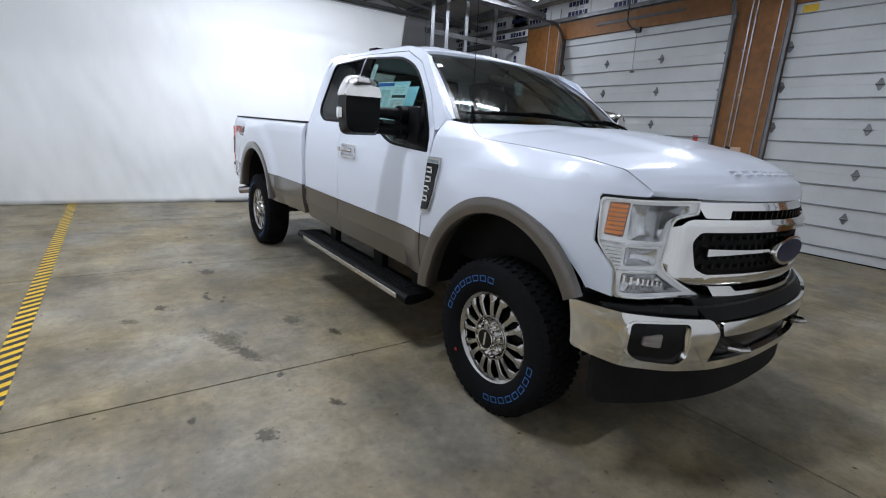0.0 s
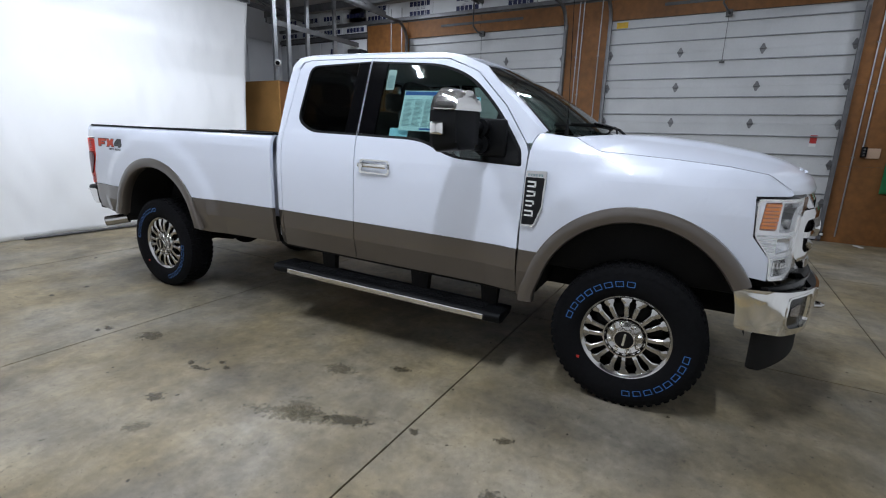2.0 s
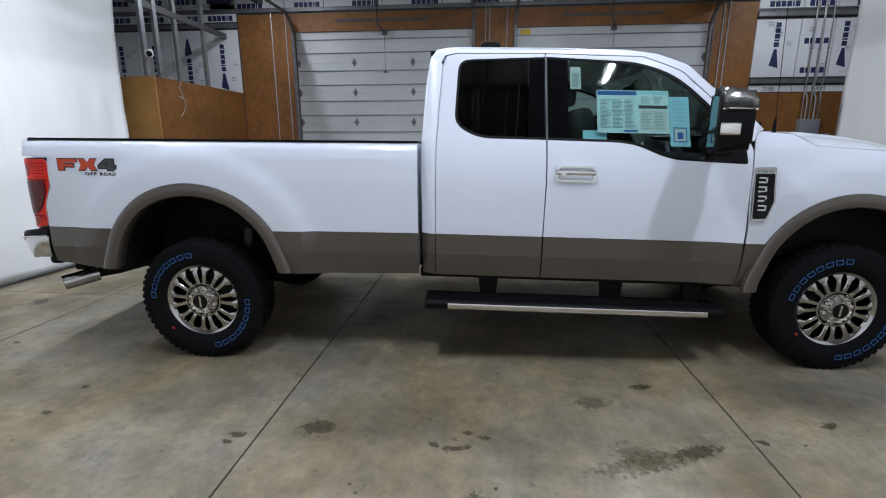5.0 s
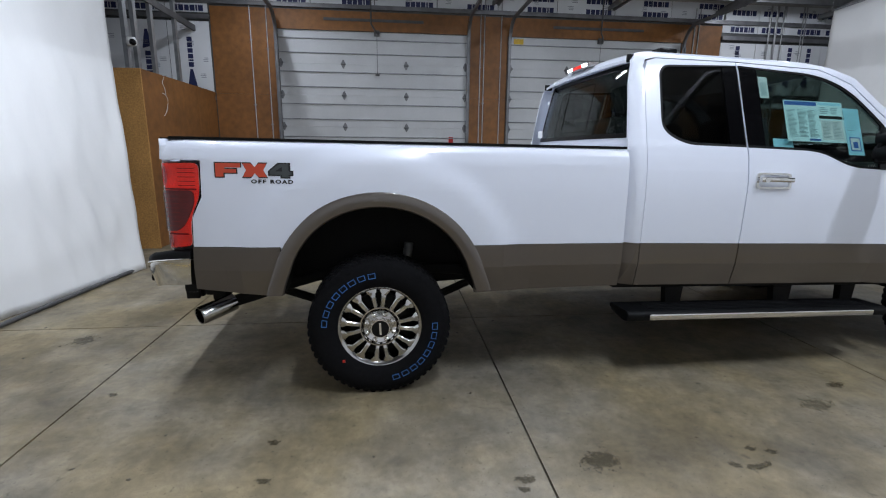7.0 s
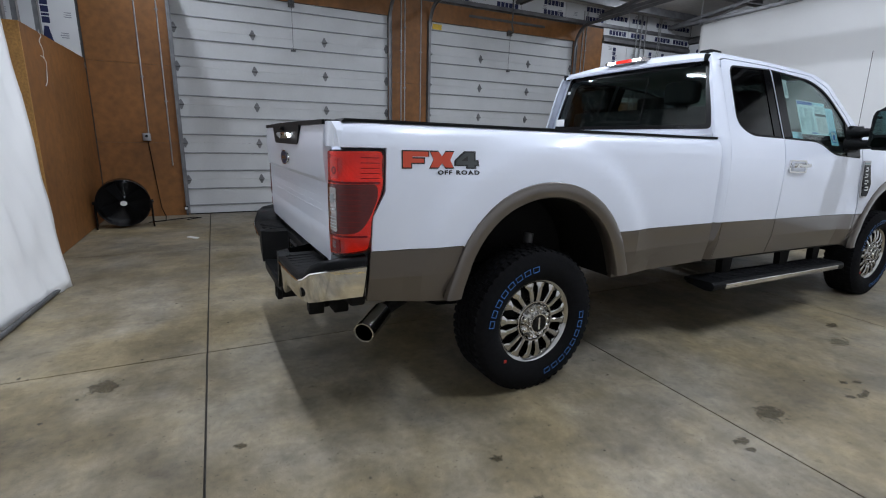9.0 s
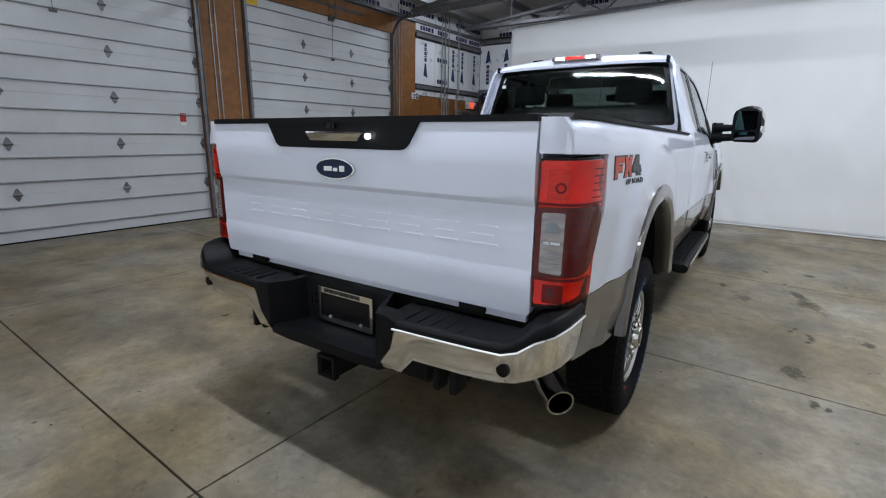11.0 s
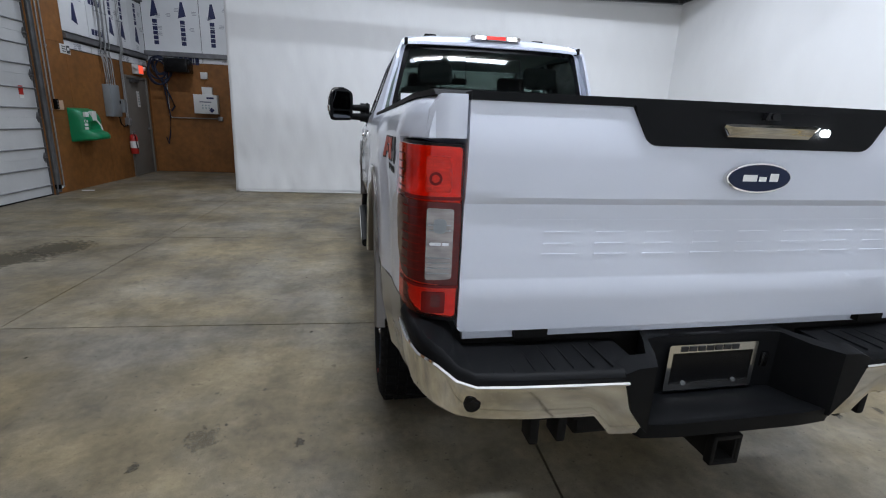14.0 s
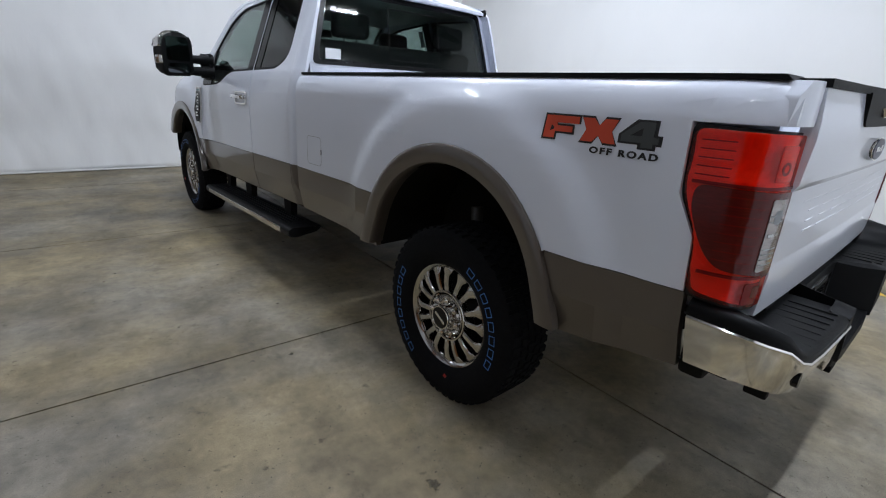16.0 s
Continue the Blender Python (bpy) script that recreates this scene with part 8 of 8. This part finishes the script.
def seat(x, y, w, name):
    b_ = bm_new()
    box(b_, (x - 0.02, y - w, 1.02), (x + 0.52, y + w, 1.18), 0.05, 3)
    se = tp(name, b_, M["cloth"], "dark upholstered seat")
    b_ = bm_new()
    box(b_, (-0.075, -w, 0), (0.075, w, 0.64), 0.05, 3, m=Matrix.Translation((x - 0.03, y, 1.12)) @ pose(0, 0, 0, 0, -14, 0))
    tp("backrest", b_, M["cloth"], "", se)
    for yy_ in ([0] if w < 0.4 else [-0.45, 0.45]):
        b_ = bm_new()
        box(b_, (x - 0.28, y + yy_ - 0.14, 1.76), (x - 0.18, y + yy_ + 0.14, 1.93), 0.04, 3)
        for q_ in (-0.05, 0.05):
            cyl(b_, (x - 0.22, y + yy_ + q_, 1.70), (x - 0.23, y + yy_ + q_, 1.78), 0.008, 8)
        tp("headrest", b_, M["cloth"], "", se)


seat(2.72, 0.45, 0.27, "driver_seat")
seat(2.72, -0.45, 0.27, "passenger_seat")
seat(1.98, 0.0, 0.72, "rear_bench")
b = bm_new()
box(b, (3.20, -0.85, 1.12), (3.62, 0.85, 1.47), 0.07, 3)
tp("dashboard", b, M["cloth"], "dark dashboard")
b = bm_new()
R_ = 0.19
pts = [Vector((3.05, 0.45, 1.42)) + Matrix.Rotation(radians(-25), 3, "Y") @ Vector((0, R_ * math.cos(2 * math.pi * k / 32), R_ * math.sin(2 * math.pi * k / 32))) for k in range(33)]
tube(b, pts, 0.016, 8)
for k in range(3):
    t = radians(90 + 120 * k + 60)
    tube(b, [Vector((3.07, 0.45, 1.42)), Vector((3.05, 0.45, 1.42)) + Matrix.Rotation(radians(-25), 3, "Y") @ Vector((0, R_ * math.cos(t), R_ * math.sin(t)))], 0.016, 6)
cyl(b, (3.06, 0.45, 1.42), (3.25, 0.45, 1.34), 0.05, 12)
tp("steering_wheel", b, M["satin"], "black steering wheel")
b = bm_new()
box(b, (3.02, -0.13, 1.90), (3.05, 0.13, 1.97), 0.015)
cyl(b, (3.04, 0, 1.96), (3.10, 0, 2.02), 0.01, 8)
tp("interior_mirror", b, M["black"], "black interior mirror")
b = bm_new()
box(b, (2.45, -0.16, 1.0), (3.2, 0.16, 1.22), 0.03)
tp("centre_console", b, M["cloth"])

# papers on the passenger window, both sheets with printed bars
def in_glass(x, z):
    return -(lat(x, z) - 0.018)


def sheet_on(x0, x1, z0, z1, name, mat, label, off=0.0):
    b_ = bm_new()
    n_ = 6
    A_ = [[b_.verts.new((x0 + (x1 - x0) * i / n_, in_glass(x0 + (x1 - x0) * i / n_, z0 + (z1 - z0) * j / n_) - off, z0 + (z1 - z0) * j / n_)) for j in range(n_ + 1)] for i in range(n_ + 1)]
    for i in range(n_):
        for j in range(n_):
            b_.faces.new((A_[i][j], A_[i + 1][j], A_[i + 1][j + 1], A_[i][j + 1]))
    return b_


sh = tp("price_sheet", sheet_on(2.60, 3.01, 1.585, 1.845, "s", None, ""), M["paper"], "pale paper price sheet in the window")
tp("sheet_header", sheet_on(2.605, 2.815, 1.815, 1.84, "s", None, "", 0.001), M["paper_blue"], "blue header", sh)
tp("sheet_band", sheet_on(2.825, 3.0, 1.735, 1.755, "s", None, "", 0.001), M["decal_black"], "black band", sh)
tp("sheet_stripe", sheet_on(2.825, 3.0, 1.822, 1.840, "s", None, "", 0.001), M["paper_cyan"], "pale blue band", sh)
tp("sheet_footer", sheet_on(2.74, 2.815, 1.592, 1.604, "s", None, "", 0.001), M["paper_blue"], "blue footer", sh)
tp("sheet_panel", sheet_on(2.83, 2.995, 1.60, 1.725, "s", None, "", 0.0008), M["paper_white"], "", sh)
b = bm_new()
bars(b, 2.612, 2.81, 1.612, 1.79, 22, 3, lambda u, v: (u, in_glass(u, v) - 0.0014, v), 0.45, 5)
bars(b, 2.835, 2.99, 1.61, 1.72, 12, 2, lambda u, v: (u, in_glass(u, v) - 0.0016, v), 0.35, 6)
bars(b, 2.835, 2.99, 1.765, 1.812, 4, 2, lambda u, v: (u, in_glass(u, v) - 0.0014, v), 0.4, 7)
tp("sheet_print", b, M["ink"], "small grey print", sh, smooth=0)
s2 = tp("dealer_sheet", sheet_on(3.012, 3.145, 1.51, 1.81, "s", None, ""), M["paper_cyan"], "pale blue paper sheet in the window")
b = bm_new()
bars(b, 3.03, 3.13, 1.66, 1.79, 8, 1, lambda u, v: (u, in_glass(u, v) - 0.0014, v), 0.15, 8)
tp("sheet_print", b, M["ink"], "small grey print", s2, smooth=0)
tp("sheet_box", sheet_on(3.035, 3.125, 1.535, 1.625, "s", None, "", 0.001), M["paper_blue"], "blue box", s2)
tp("sheet_box_inner", sheet_on(3.042, 3.118, 1.542, 1.618, "s", None, "", 0.0015), M["paper_white"], "", s2)
tp("sheet_box_mark", sheet_on(3.06, 3.10, 1.555, 1.595, "s", None, "", 0.002), M["paper_blue"], "", s2)
tg = tp("stock_tag", sheet_on(2.452, 2.512, 1.850, 1.985, "s", None, ""), M["paper_white"], "white barcode tag on the window")
b = bm_new()
bars(b, 2.460, 2.505, 1.862, 1.95, 14, 1, lambda u, v: (u, in_glass(u, v) - 0.0012, v), 0.5, 9, False)
tp("tag_print", b, M["ink"], "grey bars", tg, smooth=0)

tp("folded_leaflet", sheet_on(2.525, 2.655, 1.545, 1.598, "s", None, "", -0.03), M["paper_cyan"], "pale blue leaflet lying inside the window")
# fuel flap on the left bed side: a grey line drawn for its shaded gap
b = curved(rounded([(1.15, 0.975), (1.335, 0.975), (1.335, 1.145), (1.15, 1.145)], 0.03), [rounded([(1.1525, 0.9775), (1.3325, 0.9775), (1.3325, 1.1425), (1.1525, 1.1425)], 0.029)], lambda x, z: lat(x, z) + 0.0006, 0.002, "side", 1)
ff = tp("fuel_flap", b, M["steel"], "thin grey line drawn for the shaded gap round the fuel flap")
b = curved(rounded([(1.146, 1.045), (1.156, 1.045), (1.156, 1.075), (1.146, 1.075)], 0.004), [], lambda x, z: lat(x, z) + 0.001, 0.003, "side", 1)
tp("finger_notch", b, M["satin"], "dark finger notch", ff)
